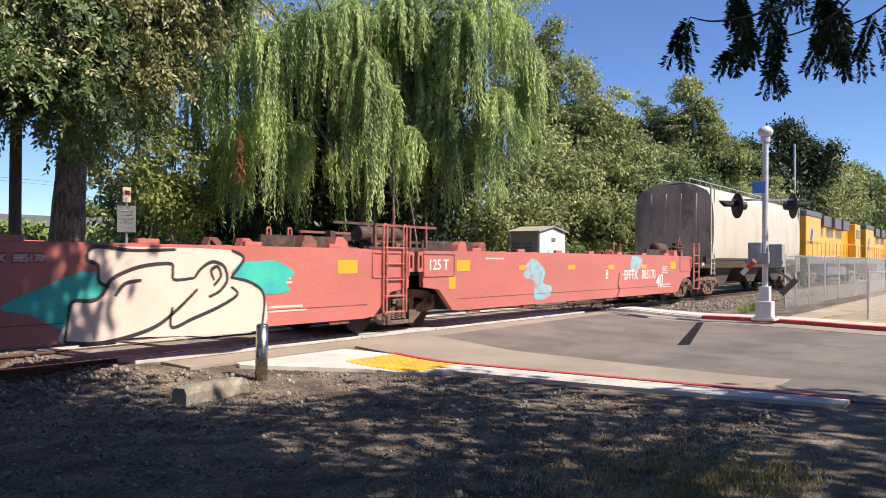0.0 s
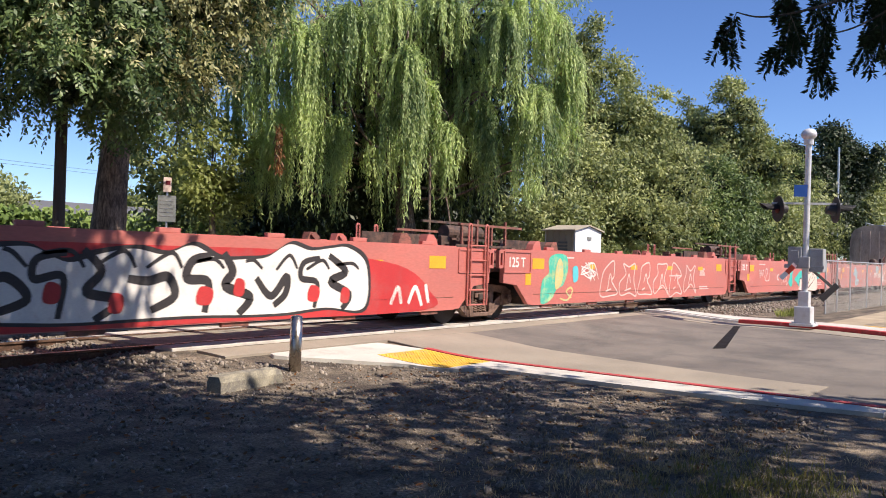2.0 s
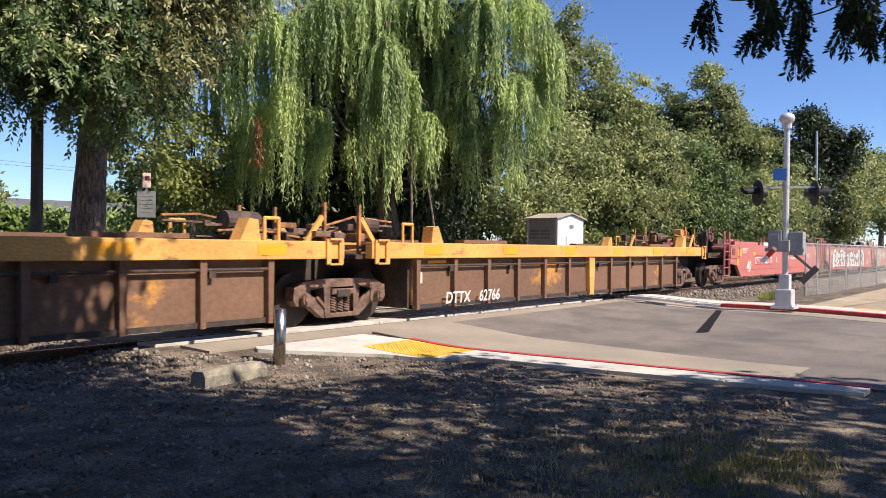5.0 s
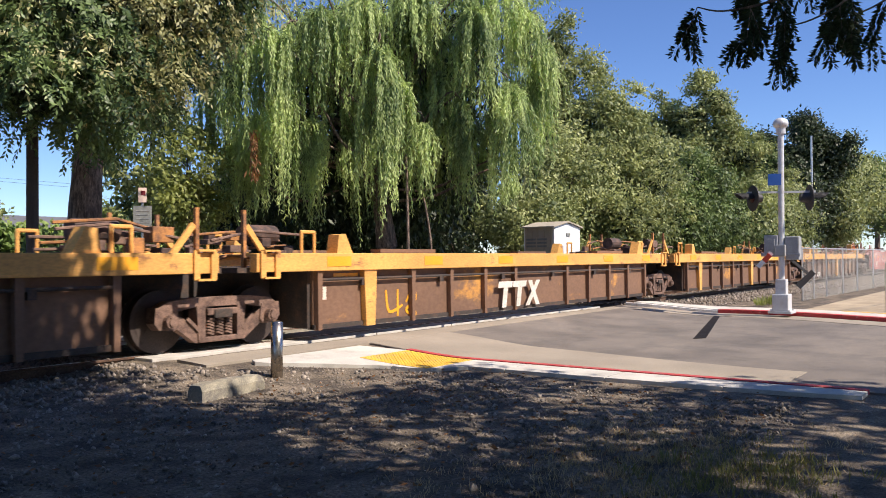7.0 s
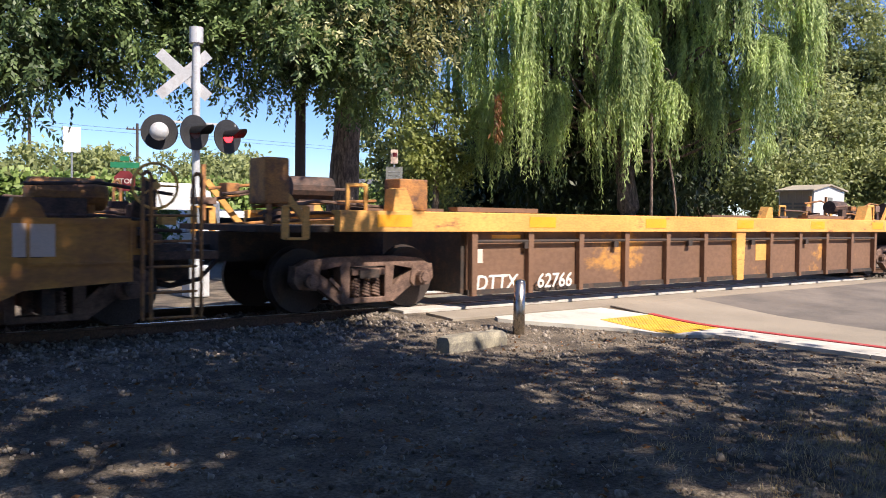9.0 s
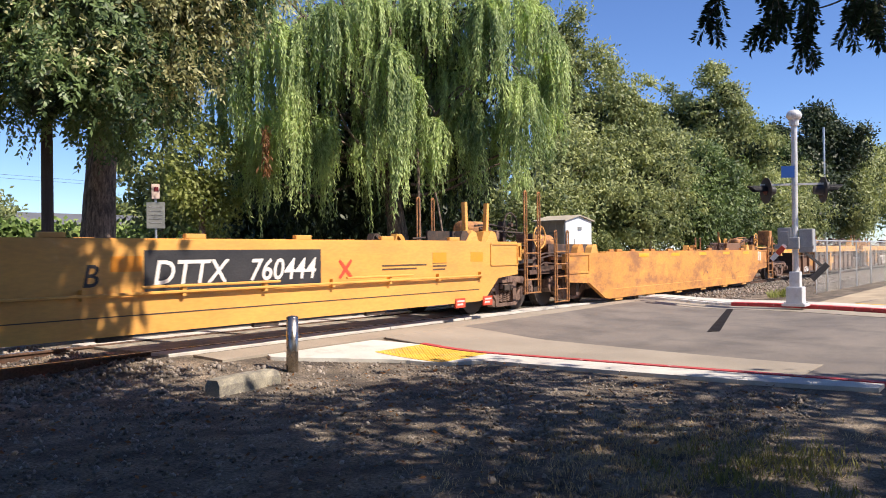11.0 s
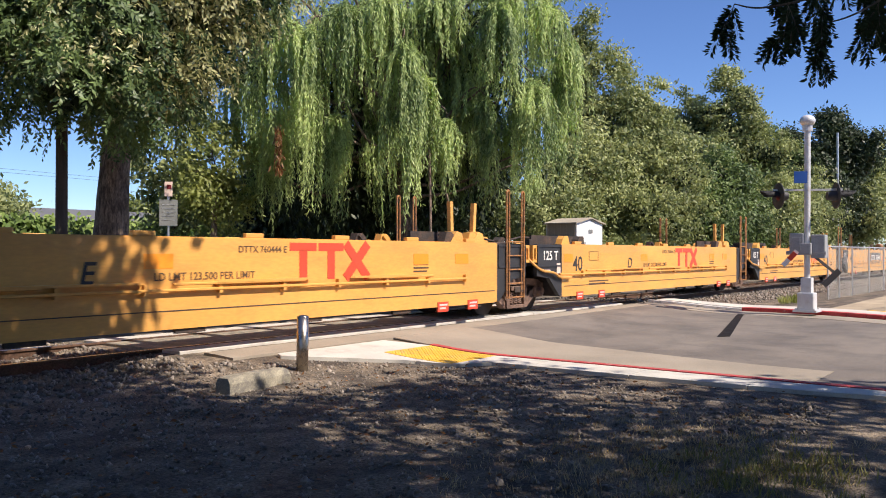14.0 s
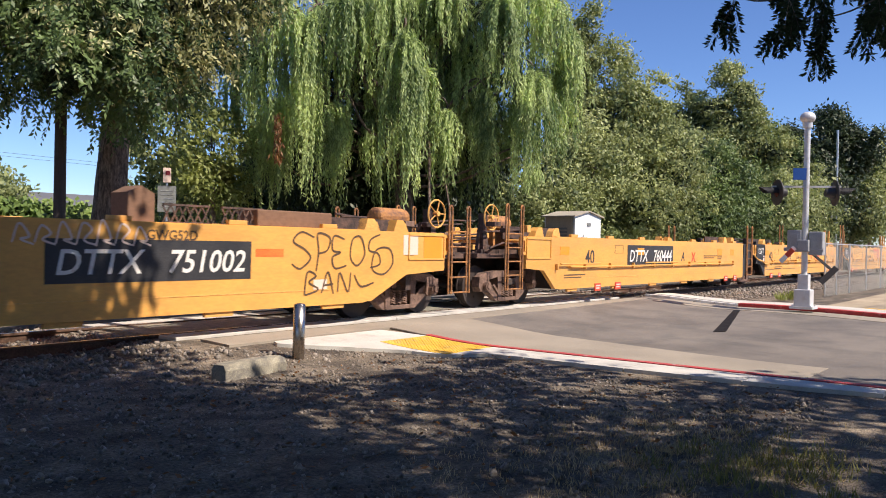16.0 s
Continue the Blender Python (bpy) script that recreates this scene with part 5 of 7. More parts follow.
        part("bulkhead", mesh_of("bulkhead", bm, M_UNDER), ob)
        end_gear(ob, e * a, e, mat, dark, seed + e, full=(front != "joint" and e > 0) or (rear != "joint" and e < 0))
    rm = rail_mat or mat
    rungs = bmesh.new()
    for z in (0.42, 0.72, 1.02, 1.32, 1.62):
        tube(rungs, (-0.3, 0, z), (0.3, 0, z), 0.016, 6)
    rungs = mesh_of("rung", rungs, rm)
    lp = loop_mesh("hand_rail", 0.1, 0.4, tall, rm, 0.022)
    for sd in (-1, 1):
        xs = [a - (0.72 if front == "joint" else 0.45)] + ([-a + 0.5] if rear != "joint" else [])
        for x in xs:
            part("ladder", rungs, ob, at=(x, sd * 1.53, 0))
            part("hand_rail", lp, ob, at=(x - 0.3, sd * 1.53, 0))
            part("hand_rail", lp, ob, at=(x + 0.3, sd * 1.53, 0))
    truck(ob, -a + ends[-1][4])
    if front != "joint":
        truck(ob, a - ends[1][4])
        coupler(ob, a - 0.9, 1)
    if rear != "joint":
        coupler(ob, -a + 0.9, -1)
    return ob


def put(ob, name, me, x, z, label="", y=-1.503):
    """Lays a flat mark on the near side of a car."""
    return part(name, me, ob, label, at=(x, y, z))


def tag_strokes(ob, strokes, width, mat, x, z, label=""):
    """Sprayed lines, each a part of its own, a hair above one another."""
    for k, line in enumerate(strokes):
        put(ob, "graffiti", stroke_mesh("stroke", [line], width, mat, t=0.003 + 0.0006 * (k % 4)), x, z, label)


def closed_line(pts, n=5):
    """The points of a smooth closed line, its end on its start."""
    ring = [tuple(p) for p in catmull(pts, n, closed=True)]
    return ring + [ring[0]]


YELLOW_A, YELLOW_B = plate_mesh("reflector", 0.52, 0.24, M_DECALYEL), plate_mesh("reflector", 0.42, 0.12, M_DECALYEL)
T125R = text_mesh("125 T", 0.3, M_LETTER)
T125 = text_mesh("125 T", 0.3, M_LETTER)
T40W = text_mesh("40", 0.62, M_LETTER, shear=0.25)
T40K = text_mesh("40", 0.5, M_INK)
LINE_W, LINE_K = plate_mesh("small_print", 0.5, 0.035, M_PINKLINE, 0.003), plate_mesh("small_print", 0.5, 0.03, M_DARKSPRAY, 0.003)


def small_print(ob, x, z, rows, me, widths=(1, 0.8, 0.95), step=0.065, y=-1.503):
    for k in range(rows):
        q = put(ob, "small_print", me, x, z - k * step, y=y)
        q.scale = (widths[k % len(widths)], 1, 1)


RED_S, L_RED = [21.15, 5.25, -10.7, -26.7, -42.9], 15.95
reds = []
for k, (s, nm) in enumerate(zip(RED_S, "BCDEA")):
    ln = L_RED if 0 < k < 4 else 17.6
    ss = s + (0.85 if k == 0 else -0.85 if k == 4 else 0)
    u = smooth_unit("well_car_unit", ["faded red well car unit with pale blue spray paint", "faded red well car unit with cream and teal graffiti", "faded red well car unit with green and white outline graffiti",
                     "faded red well car unit covered in white and black graffiti", "faded red well car unit with white 40 and number"][k], ss, ln, M_RED, M_REDDIRTY, M_RED, 100 + k * 3, front="coupled" if k == 0 else "joint", rear="coupled" if k == 4 else "joint")
    a = ln / 2
    reds.append((u, a))
    if k < 4:
        put(u, "lettering", T125R, -a + 0.42, 1.2, "white 125 T lettering")
    put(u, "reflector", YELLOW_A, -a + (2.0 if k == 4 else 1.44), 1.16)
    put(u, "reflector", plate_mesh("inspection_label", 0.24, 0.28, M_DECALYEL), -a + (1.9 if k == 4 else 1.15), 0.8)
    put(u, "reflector", YELLOW_A, a - (3.1 if k == 0 else 2.3), 1.15)
    for q in range(4):
        put(u, "reflector", YELLOW_B, -a + 4.1 + q * 2.6, 1.17)
    small_print(u, -a + 2.6, 1.42, 1, LINE_W, (1.6,))
    small_print(u, a - 3.9, 1.2, 4, LINE_W)
    small_print(u, a - 3.9, 0.62, 2, LINE_W, (1.5, 1.7))
    small_print(u, 1.5, 0.98, 1, LINE_W, (2.0,))


def number_panel(ob, x, z, a, b, width, letters, ground, shear=0.0):
    """Letters and number side by side, over that width in all, each on a darker panel where there is one."""
    t1, t2 = text_mesh(a, 1.0, letters, shear), text_mesh(b, 1.0, letters, shear)
    w1, w2 = max(v.co.x for v in t1.vertices), max(v.co.x for v in t2.vertices)
    k = width / (w1 + w2 + 0.75)
    for me in (t1, t2):
        me.transform(Matrix.Diagonal((k, 1, k, 1)))
    if ground is M_BLACK:
        put(ob, "number_panel", plate_mesh("number_panel", width + 0.5 * k, k * 1.25, ground, 0.003), x - 0.25 * k, z - k * 0.26)
    elif ground:
        put(ob, "number_panel", plate_mesh("number_panel", w1 * k + 0.16 * k, k * 1.0, ground, 0.003), x - 0.08 * k, z - k * 0.13)
        put(ob, "number_panel", plate_mesh("number_panel", w2 * k + 0.16 * k, k * 1.0, ground, 0.003), x + (w1 + 0.75 - 0.08) * k, z - k * 0.13)
    put(ob, "lettering", t1, x, z, y=-1.507)
    put(ob, "lettering", t2, x + (w1 + 0.75) * k, z, y=-1.507)


# marks on the red units
u, a = reds[0]
put(u, "lettering", T40W, a - 4.5, 0.55, "white 40")
number_panel(u, 1.66, 0.85, "DTTX", "885170", 2.6, M_LETTER, None)
put(u, "lettering", text_mesh("B", 0.36, M_LETTER), 0.3, 0.9)
put(u, "graffiti", blob_mesh("graffiti", [(-4.4, 1.25), (-4.0, 1.45), (-3.4, 1.15), (-3.5, 0.85), (-3.05, 0.75), (-3.2, 0.5), (-3.9, 0.45), (-4.0, 0.9), (-4.45, 1.0)], M_CYAN), 0, 0, "pale blue spray paint")
put(u, "graffiti", blob_mesh("graffiti", [(0, 0), (0.8, 0.06), (0.85, 0.35), (0.1, 0.4)], M_CYAN), a - 6.6, 1.14, "pale blue spray paint")
put(u, "graffiti", stroke_mesh("stroke", [[(0, 0), (0.2, 0.2), (0.1, 0.35), (0.22, 0.7)]], 0.08, M_DARKSPRAY), 1.1, 0.35)
u, a = reds[1]
put(u, "graffiti", blob_mesh("graffiti", [(-0.13, 0.82), (0.4, 1.05), (0.9, 1.22), (1.3, 1.12), (1.3, 0.92), (0.8, 0.84), (0.66, 0.52), (0.25, 0.7)], M_TEAL), 0, 0, "teal spray paint", y=-1.5025)
put(u, "graffiti", blob_mesh("graffiti", [(3.4, 1.3), (3.8, 1.36), (4.25, 1.36), (4.62, 1.18), (4.45, 1.04), (4.5, 0.88), (4.0, 0.85), (3.4, 1.0)], M_TEAL), 0, 0, "teal spray paint", y=-1.5025)
put(u, "graffiti", blob_mesh("graffiti", [(0.64, 0.34), (0.7, 0.62), (0.76, 0.86), (1.05, 0.88), (1.27, 1.02), (1.12, 1.12), (1.1, 1.3), (0.95, 1.38), (1.05, 1.53), (2.2, 1.55), (3.3, 1.52), (3.52, 1.4), (3.3, 1.16), (3.75, 1.02), (3.98, 0.8), (3.92, 0.32), (2.7, 0.3), (1.7, 0.34)], M_CREAM), 0, 0, "cream spray-painted patch", y=-1.504)
for line in ([(0.66, 0.35), (0.7, 0.62), (0.76, 0.85), (1.02, 0.85), (1.17, 0.93), (1.3, 1.12), (1.6, 1.25), (1.9, 1.31), (2.22, 1.32), (2.25, 1.22), (2.28, 1.1), (2.62, 1.12)],
             [(2.62, 1.12), (2.75, 1.26), (2.95, 1.35), (3.16, 1.28), (3.22, 1.08), (3.08, 0.92), (2.88, 0.84)], [(2.68, 0.96), (2.3, 0.66), (1.9, 0.44), (1.2, 0.31), (0.66, 0.35)],
             [(2.25, 0.72), (2.24, 0.44), (2.6, 0.54), (3.1, 0.7), (3.42, 0.86), (3.3, 0.98)], [(3.28, 1.12), (3.7, 1.03), (3.96, 0.82), (3.92, 0.32)], [(2.98, 1.08), (2.92, 1.22), (3.04, 1.28), (3.1, 1.14), (2.97, 1.0)],
             [(1.27, 1.02), (1.12, 1.1), (1.1, 1.3), (0.95, 1.38), (1.05, 1.54), (1.6, 1.5), (2.3, 1.52)], [(3.3, 1.52), (3.54, 1.4), (3.3, 1.12)], [(1.35, 0.9), (1.5, 1.06), (1.75, 1.1)]):
    put(u, "graffiti", stroke_mesh("stroke", [line], 0.055, M_INK, t=0.006), 0, 0, "black outline stroke")
number_panel(u, -0.42, 1.35, "DTTX", "885170", 0.8, M_LETTER, M_REDPANEL)
put(u, "graffiti", blob_mesh("graffiti", [(0, 0.0), (0.3, 0.1), (0.28, 0.5), (0.5, 0.9), (0.1, 0.6), (-0.3, 0.85), (-0.1, 0.45), (-0.35, 0.2)], M_TEAL), a - 8.75, 0.52, "teal spray paint")
put(u, "graffiti", stroke_mesh("stroke", [[(0, 0), (0.1, 0.5), (0.25, 0.1), (0.4, 0.55), (0.5, 0.05)], [(0.6, 0.1), (0.9, 0.5), (0.7, 0.55), (0.75, 0.0), (1.0, 0.1)]], 0.04, M_PINKLINE), a - 10.15, 0.62)
put(u, "graffiti", stroke_mesh("stroke", [[(0, 0.3), (0.1, 0.0), (0.2, 0.3), (0.35, 0.05), (0.5, 0.3), (0.6, 0.1)], [(0.7, 0.0), (0.9, 0.35), (1.1, 0.2), (0.8, -0.1), (1.3, -0.1), (1.4, 0.2)]], 0.03, M_LETTER), -a + 2.65, 0.92)
put(u, "lettering", text_mesh("C", 0.36, M_LETTER), -2.85, 0.8)
u, a = reds[2]
put(u, "graffiti", blob_mesh("graffiti", [(0, 0.0), (0.45, 0.06), (0.72, 0.3), (1.05, 0.42), (1.25, 0.8), (1.15, 1.1), (0.65, 1.14), (0.32, 1.0), (0.34, 0.7), (0.04, 0.5)], M_GREENSPRAY), -a + 1.85, 0.38, "teal and green spray paint")
put(u, "graffiti", blob_mesh("graffiti", [(0, 0), (0.22, 0.05), (0.2, 0.36), (-0.04, 0.34)], M_CYANDOT), -a + 3.4, 0.86)
rg = random.Random(9)
put(u, "graffiti", blob_mesh("graffiti", [(0, 0), (0.3, 0.12), (0.36, 0.5), (0.2, 0.72), (0.02, 0.5)], M_MUSTARD), -a + 2.5, 0.7, "mustard spray paint", y=-1.507)
tag_strokes(u, [[(0.0, 0.05), (0.35, 0.0), (0.6, 0.2), (0.5, 0.3), (0.3, 0.2), (0.55, 0.05)]], 0.05, M_MUSTARD, -a + 2.75, 0.42)
for k in range(6):
    x = -3.1 + 1.16 * k
    j = [rg.uniform(-0.13, 0.13) for _ in range(10)]
    shapes = ([(x, 0.5 + j[0]), (x + 0.1 + j[1], 0.95), (x + 0.25, 1.28 + j[2]), (x + 0.75, 1.3 + j[3]), (x + 0.9 + j[4], 1.0), (x + 0.65, 0.86), (x + 1.0, 0.55 + j[5]), (x + 0.5 + j[6], 0.48)],
              [(x + 0.05, 0.48), (x + j[1], 0.8), (x + 0.3 + j[2], 1.05), (x + 0.2, 1.32), (x + 0.55, 1.26 + j[3]), (x + 0.95, 1.32), (x + 0.82 + j[4], 0.9), (x + 1.05, 0.45), (x + 0.6, 0.62 + j[5])])
    tag_strokes(u, [closed_line(shapes[k % 2]), [(x + 0.4, 0.75 + j[7]), (x + 0.55, 1.05), (x + 0.66, 0.8 + j[8])], [(x + 0.3, 0.6), (x + 0.6 + j[9], 0.66)]], 0.04, M_PINKLINE, 0, 0, "pale outline graffiti")
tag_strokes(u, [[(rg.uniform(0, 1.0), rg.uniform(0, 0.5)) for _ in range(5)] for _ in range(5)], 0.03, M_LETTER, -a + 3.75, 0.85)
u, a = reds[3]
M_SPRAYRED = material("red_spray_paint", (0.5, 0.035, 0.035), 0.6, alt=(0.42, 0.08, 0.07), alt_at=0.6, scale=1.2, vary=0.08, bump=0)
put(u, "graffiti", blob_mesh("graffiti", [(-a + 1.45, 0.36), (-3, 0.355), (1.0, 0.355), (a - 2.4, 0.37), (a - 2.3, 0.75), (a - 3.2, 1.2), (2.5, 1.4), (0, 1.42), (-3, 1.4), (-a + 2.9, 1.2), (-a + 2.2, 0.8)], M_SPRAYRED), 0, 0, "red spray-painted ground")
rg = random.Random(21)
edge_x = [-5.9 + 9.8 * k / 22 for k in range(23)]
crest = [(x, 1.34 + rg.uniform(-0.16, 0.16) + (0.1 if k % 4 == 1 else 0.0)) for k, x in enumerate(edge_x)]
base_line = [(x + rg.uniform(-0.1, 0.1), 0.43 + rg.uniform(0.0, 0.07)) for x in edge_x[::-2]]
body = [(-6.0, 0.42)] + crest + base_line
put(u, "graffiti", blob_mesh("graffiti", [(x + (0.07 if x > -1 else -0.07), z + (0.055 if z > 0.9 else -0.04)) for x, z in body], M_INK), 0, 0, "black graffiti edging", y=-1.5065)
put(u, "graffiti", blob_mesh("graffiti", body, M_LETTER), 0, 0, "white graffiti letters", y=-1.510)
for k in range(13):
    x = -5.5 + 9.2 * k / 13
    j = [rg.uniform(-0.14, 0.14) for _ in range(8)]
    sweep = ([(x, 1.34), (x + 0.3 + j[0], 1.08), (x + 0.05, 0.84 + j[1]), (x + 0.5, 0.7), (x + 0.25 + j[2], 0.46)],
             [(x - 0.1, 0.98), (x + 0.2, 0.82 + j[0]), (x + 0.5, 1.0), (x + 0.6 + j[1], 0.74), (x + 0.25, 0.56)],
             [(x + 0.5, 1.3), (x + 0.2 + j[0], 1.22), (x + 0.1, 0.98), (x + 0.45, 0.9 + j[1]), (x + 0.4, 0.5)])[k % 3]
    put(u, "graffiti", stroke_mesh("stroke", [sweep], 0.1 + 0.06 * rg.random(), M_INK, t=0.011 + 0.0006 * (k % 4)), 0, 0, "black graffiti line")
    put(u, "graffiti", stroke_mesh("stroke", [[(x + 0.3 + j[3], 1.2 + j[4]), (x + 0.55, 1.28 + j[5] * 0.5), (x + 0.72, 1.12)]], 0.06, M_INK, t=0.011 + 0.0006 * (k % 4)), 0, 0)
    if k % 3 != 1:
        cx, cz, w = x + 0.32 + j[6], 0.58 + abs(j[7]) + 0.12 * (k % 2), 0.09 + 0.05 * rg.random()
        put(u, "graffiti", blob_mesh("graffiti", [(cx - w, cz - 0.08), (cx - w * 0.6, cz + 0.14), (cx + w, cz + 0.1), (cx + w * 0.7, cz - 0.1)], M_SPRAYRED), 0, 0, "red graffiti infill", y=-1.516)
put(u, "graffiti", stroke_mesh("stroke", [[(a - 3.4, 0.5), (a - 3.2, 0.8), (a - 3.1, 0.5)], [(a - 2.9, 0.5), (a - 2.7, 0.8), (a - 2.5, 0.45)], [(a - 2.4, 0.85), (a - 2.3, 0.5)]], 0.09, M_LETTER), 0, 0)
u, a = reds[4]
put(u, "lettering", T40W, -5.66, 0.52, "white 40")
number_panel(u, -4.41, 0.82, "DTTX", "885170", 2.64, M_LETTER, M_REDPANEL)
put(u, "lettering", text_mesh("A", 0.36, M_LETTER), -1.15, 0.83)
small_print(u, -a + 2.6, 1.4, 3, LINE_W, (1.0, 1.3, 1.1))
part("top_lip", plate_mesh("top_lip", 1.55, 0.13, M_WHITE, 0.14), u, "white scraped lip on the top edge", at=(-3.1, -1.42, 1.585))
part("top_lip", plate_mesh("top_lip", 3.2, 0.13, M_RED, 0.14), u, at=(-7.2, -1.42, 1.585))
part("top_lip", plate_mesh("top_lip", 1.5, 0.12, M_RED, 0.14), u, at=(-0.7, -1.42, 1.585))
number_panel(u, -0.14, 1.37, "DTTX", "885170", 0.84, M_LETTER, M_REDPANEL)
put(u, "lettering", text_mesh("LD LMT 110 100 PER UNIT", 0.13, M_LETTER), 0.85, 1.0, "small white load lettering")
part("route_board", plate_mesh("route_board", 0.3, 0.24, M_REDDIRTY, 0.02), u, at=(-a + 1.3, -1.51, 1.2))

# ---------- the older yellow ribbed units ----------
RIB = {}
for big in (False, True):
    for sd in (-1, 1):
        bm = bmesh.new()
        w0, w1, y = (0.17, 0.12, 1.47) if big else (0.06, 0.045, 1.46)
        prism(bm, [(-w0, 1.33), (-w1, 0.34), (w1, 0.34), (w0, 1.33)], *sorted((sd * y, sd * 1.34)))
        RIB[big, sd] = mesh_of("rib", bm, M_OLDYEL if big else M_RUST)
bm = bmesh.new()
box(bm, (0, 0, 0), (0.2, 2.5, 0.08))
BEAM = mesh_of("floor_beam", bm, M_UNDER)


def ribbed_unit(s, length, seed, front=False, rear=False, label="", marked=False):
    ob = vehicle("well_car_unit", label, "well car", s)
    a = length / 2
    top, flange, bot = 1.62, 1.33, 0.36
    xl, xr = -a + (3.65 if rear else 1.7), a - (3.0 if front else 1.9)
    xw, xm = (xr - xl) / 2, (xl + xr) / 2
    cl, cr = -a + (1.3 if rear else 0.36), a - 0.36
    for sd in (-1, 1):
        bm = bmesh.new()
        box(bm, ((cl + cr) / 2, sd * 1.42, (top + flange) / 2), (cr - cl, 0.16, top - flange), bevel=0.012)
        box(bm, ((cl + cr) / 2, sd * 1.34, top - 0.02), (cr - cl - 0.1, 0.3, 0.05))
        part("top_chord", mesh_of("top_chord", bm, M_OLDYEL), ob)
        bm = bmesh.new()
        prism(bm, [(xl, flange), (xl, bot), (xr, bot), (xr, flange)], *sorted((sd * 1.36, sd * 1.31)))
        part("side_panel", mesh_of("side_panel", bm, M_RUST), ob, "rust-brown side panel")
        n = 11
        for k in range(n + 1):
            x = xl + 0.08 + (2 * xw - 0.16) * k / n
            if marked and sd < 0 and k == 6:
                continue
            big = k == 6 or (k == 1 and not rear and not front)
            part("rib", RIB[big, sd], ob, "wide yellow post" if big else "", at=(x, 0, 0))
        bm = bmesh.new()
        tube(bm, (xl + 0.1, sd * 1.43, 1.18), (xr - 0.1, sd * 1.43, 1.18), 0.025, 8)
        box(bm, (xm, sd * 1.32, bot + 0.03), (2 * xw, 0.16, 0.08))
        for k in range(6):
            box(bm, (xl + 1.2 + k * (2 * xw - 2.4) / 5, sd * 1.42, 1.12), (0.12, 0.06, 0.12))
        part("pipe", mesh_of("pipe", bm, M_UNDER), ob)
        for e in (-1, 1):
            bm = bmesh.new()
            for p, q in (((0, 0), (0, 0.42)), ((0.3, 0), (0.3, 0.42)), ((0, 0), (0.3, 0)), ((0, 0.42), (0.3, 0.42))):
                bar(bm, (e * (a - 0.62 + p[0] - 0.15), sd * 1.52, 1.24 + p[1]), (e * (a - 0.62 + q[0] - 0.15), sd * 1.52, 1.24 + q[1]), 0.1, 0.03)
            part("jacking_plate", mesh_of("jacking_plate", bm, M_OLDYEL), ob)
            bm = bmesh.new()
            prism(bm, [(e * (a - 2.6), top), (e * (a - 2.2), top), (e * (a - 2.25), top + 0.32), (e * (a - 2.42), top + 0.34)], *sorted((sd * 1.2, sd * 1.45)))
            part("container_guide", mesh_of("container_guide", bm, M_OLDYEL), ob)
            bm = bmesh.new()
            box(bm, (e * (a - 4.3), sd * 1.25, top + 0.05), (1.7, 0.24, 0.07))
            part("walkway", mesh_of("walkway", bm, M_RUST), ob)
    for k in range(10):
        part("floor_beam", BEAM, ob, at=(xl + 0.4 + (2 * xw - 0.8) * k / 9, 0, bot + 0.03))
    for e in (-1, 1):
        for nm, c, sz in (("bulkhead", ((xr if e > 0 else xl) + e * 0.02, 0, 0.85), (0.1, 2.6, 0.96)), ("centre_sill", (e * (a - 1.4), 0, 1.1), (2.7, 0.8, 0.4)), ("end_deck", (e * (a - 1.4), 0, 1.36), (2.5, 2.6, 0.08))):
            bm = bmesh.new()
            box(bm, c, sz)
            part(nm, mesh_of(nm, bm, M_UNDER), ob)
    for e in (-1, 1):
        rg = random.Random(seed + e)
        for k in range(7):
            bm = bmesh.new()
            yy = rg.uniform(-1.15, 1.0)
            z = 1.5 + 0.09 * k
            pipe(bm, [(e * (a - 2.3), yy, z), (e * (a - rg.uniform(1.2, 1.6)), yy + 0.1, z + rg.uniform(-0.06, 0.1)), (e * (a - 0.3), yy + rg.uniform(-0.2, 0.2), z - 0.12)], 0.024, 6)
            part("brake_pipe", mesh_of("brake_pipe", bm, M_TRUCK if k % 3 else M_RUSTOR), ob)
        for k in range(11):
            bm = bmesh.new()
            box(bm, (e * (a - rg.uniform(0.2, 2.3)), rg.uniform(-1.1, 1.0), 1.45 + rg.uniform(0.05, 0.5)), (rg.uniform(0.12, 0.4), rg.uniform(0.1, 0.3), rg.uniform(0.08, 0.26)), bevel=0.012)
            part("valve", mesh_of("valve", bm, (M_TRUCK, M_GRIMY, M_RUSTOR)[k % 3]), ob)
        bm = bmesh.new()
        tube(bm, (e * (a - 1.9), -0.2, 1.95), (e * (a - 1.2), -0.2, 1.95), 0.17, 14)
        part("reservoir", mesh_of("reservoir", bm, M_GRIMY), ob, "rusty air reservoir")
        for sd in (-1, 1):
            bm = bmesh.new()
            bar(bm, (e * (a - 0.45), sd * 1.1, 1.4), (e * (a - 0.45), sd * 1.1, 2.3), 0.06, 0.06)
            part("stake", mesh_of("stake", bm, M_RUSTOR), ob)
            bm = bmesh.new()
            bar(bm, (e * (a - 1.05), sd * 1.1, 1.4), (e * (a - 0.5), sd * 1.1, 2.05), 0.05, 0.09)
            part("brace", mesh_of("brace", bm, M_OLDYEL), ob)
            bm = bmesh.new()
            pipe(bm, [(e * (a - 1.9), sd * 1.2, 1.6), (e * (a - 1.9), sd * 1.2, 1.98), (e * (a - 1.6), sd * 1.2, 1.98), (e * (a - 1.6), sd * 1.2, 1.6)], 0.03, 6)
            part("hand_rail", mesh_of("hand_rail", bm, M_OLDYEL), ob)
    truck(ob, -a + (2.0 if rear else 0.0))
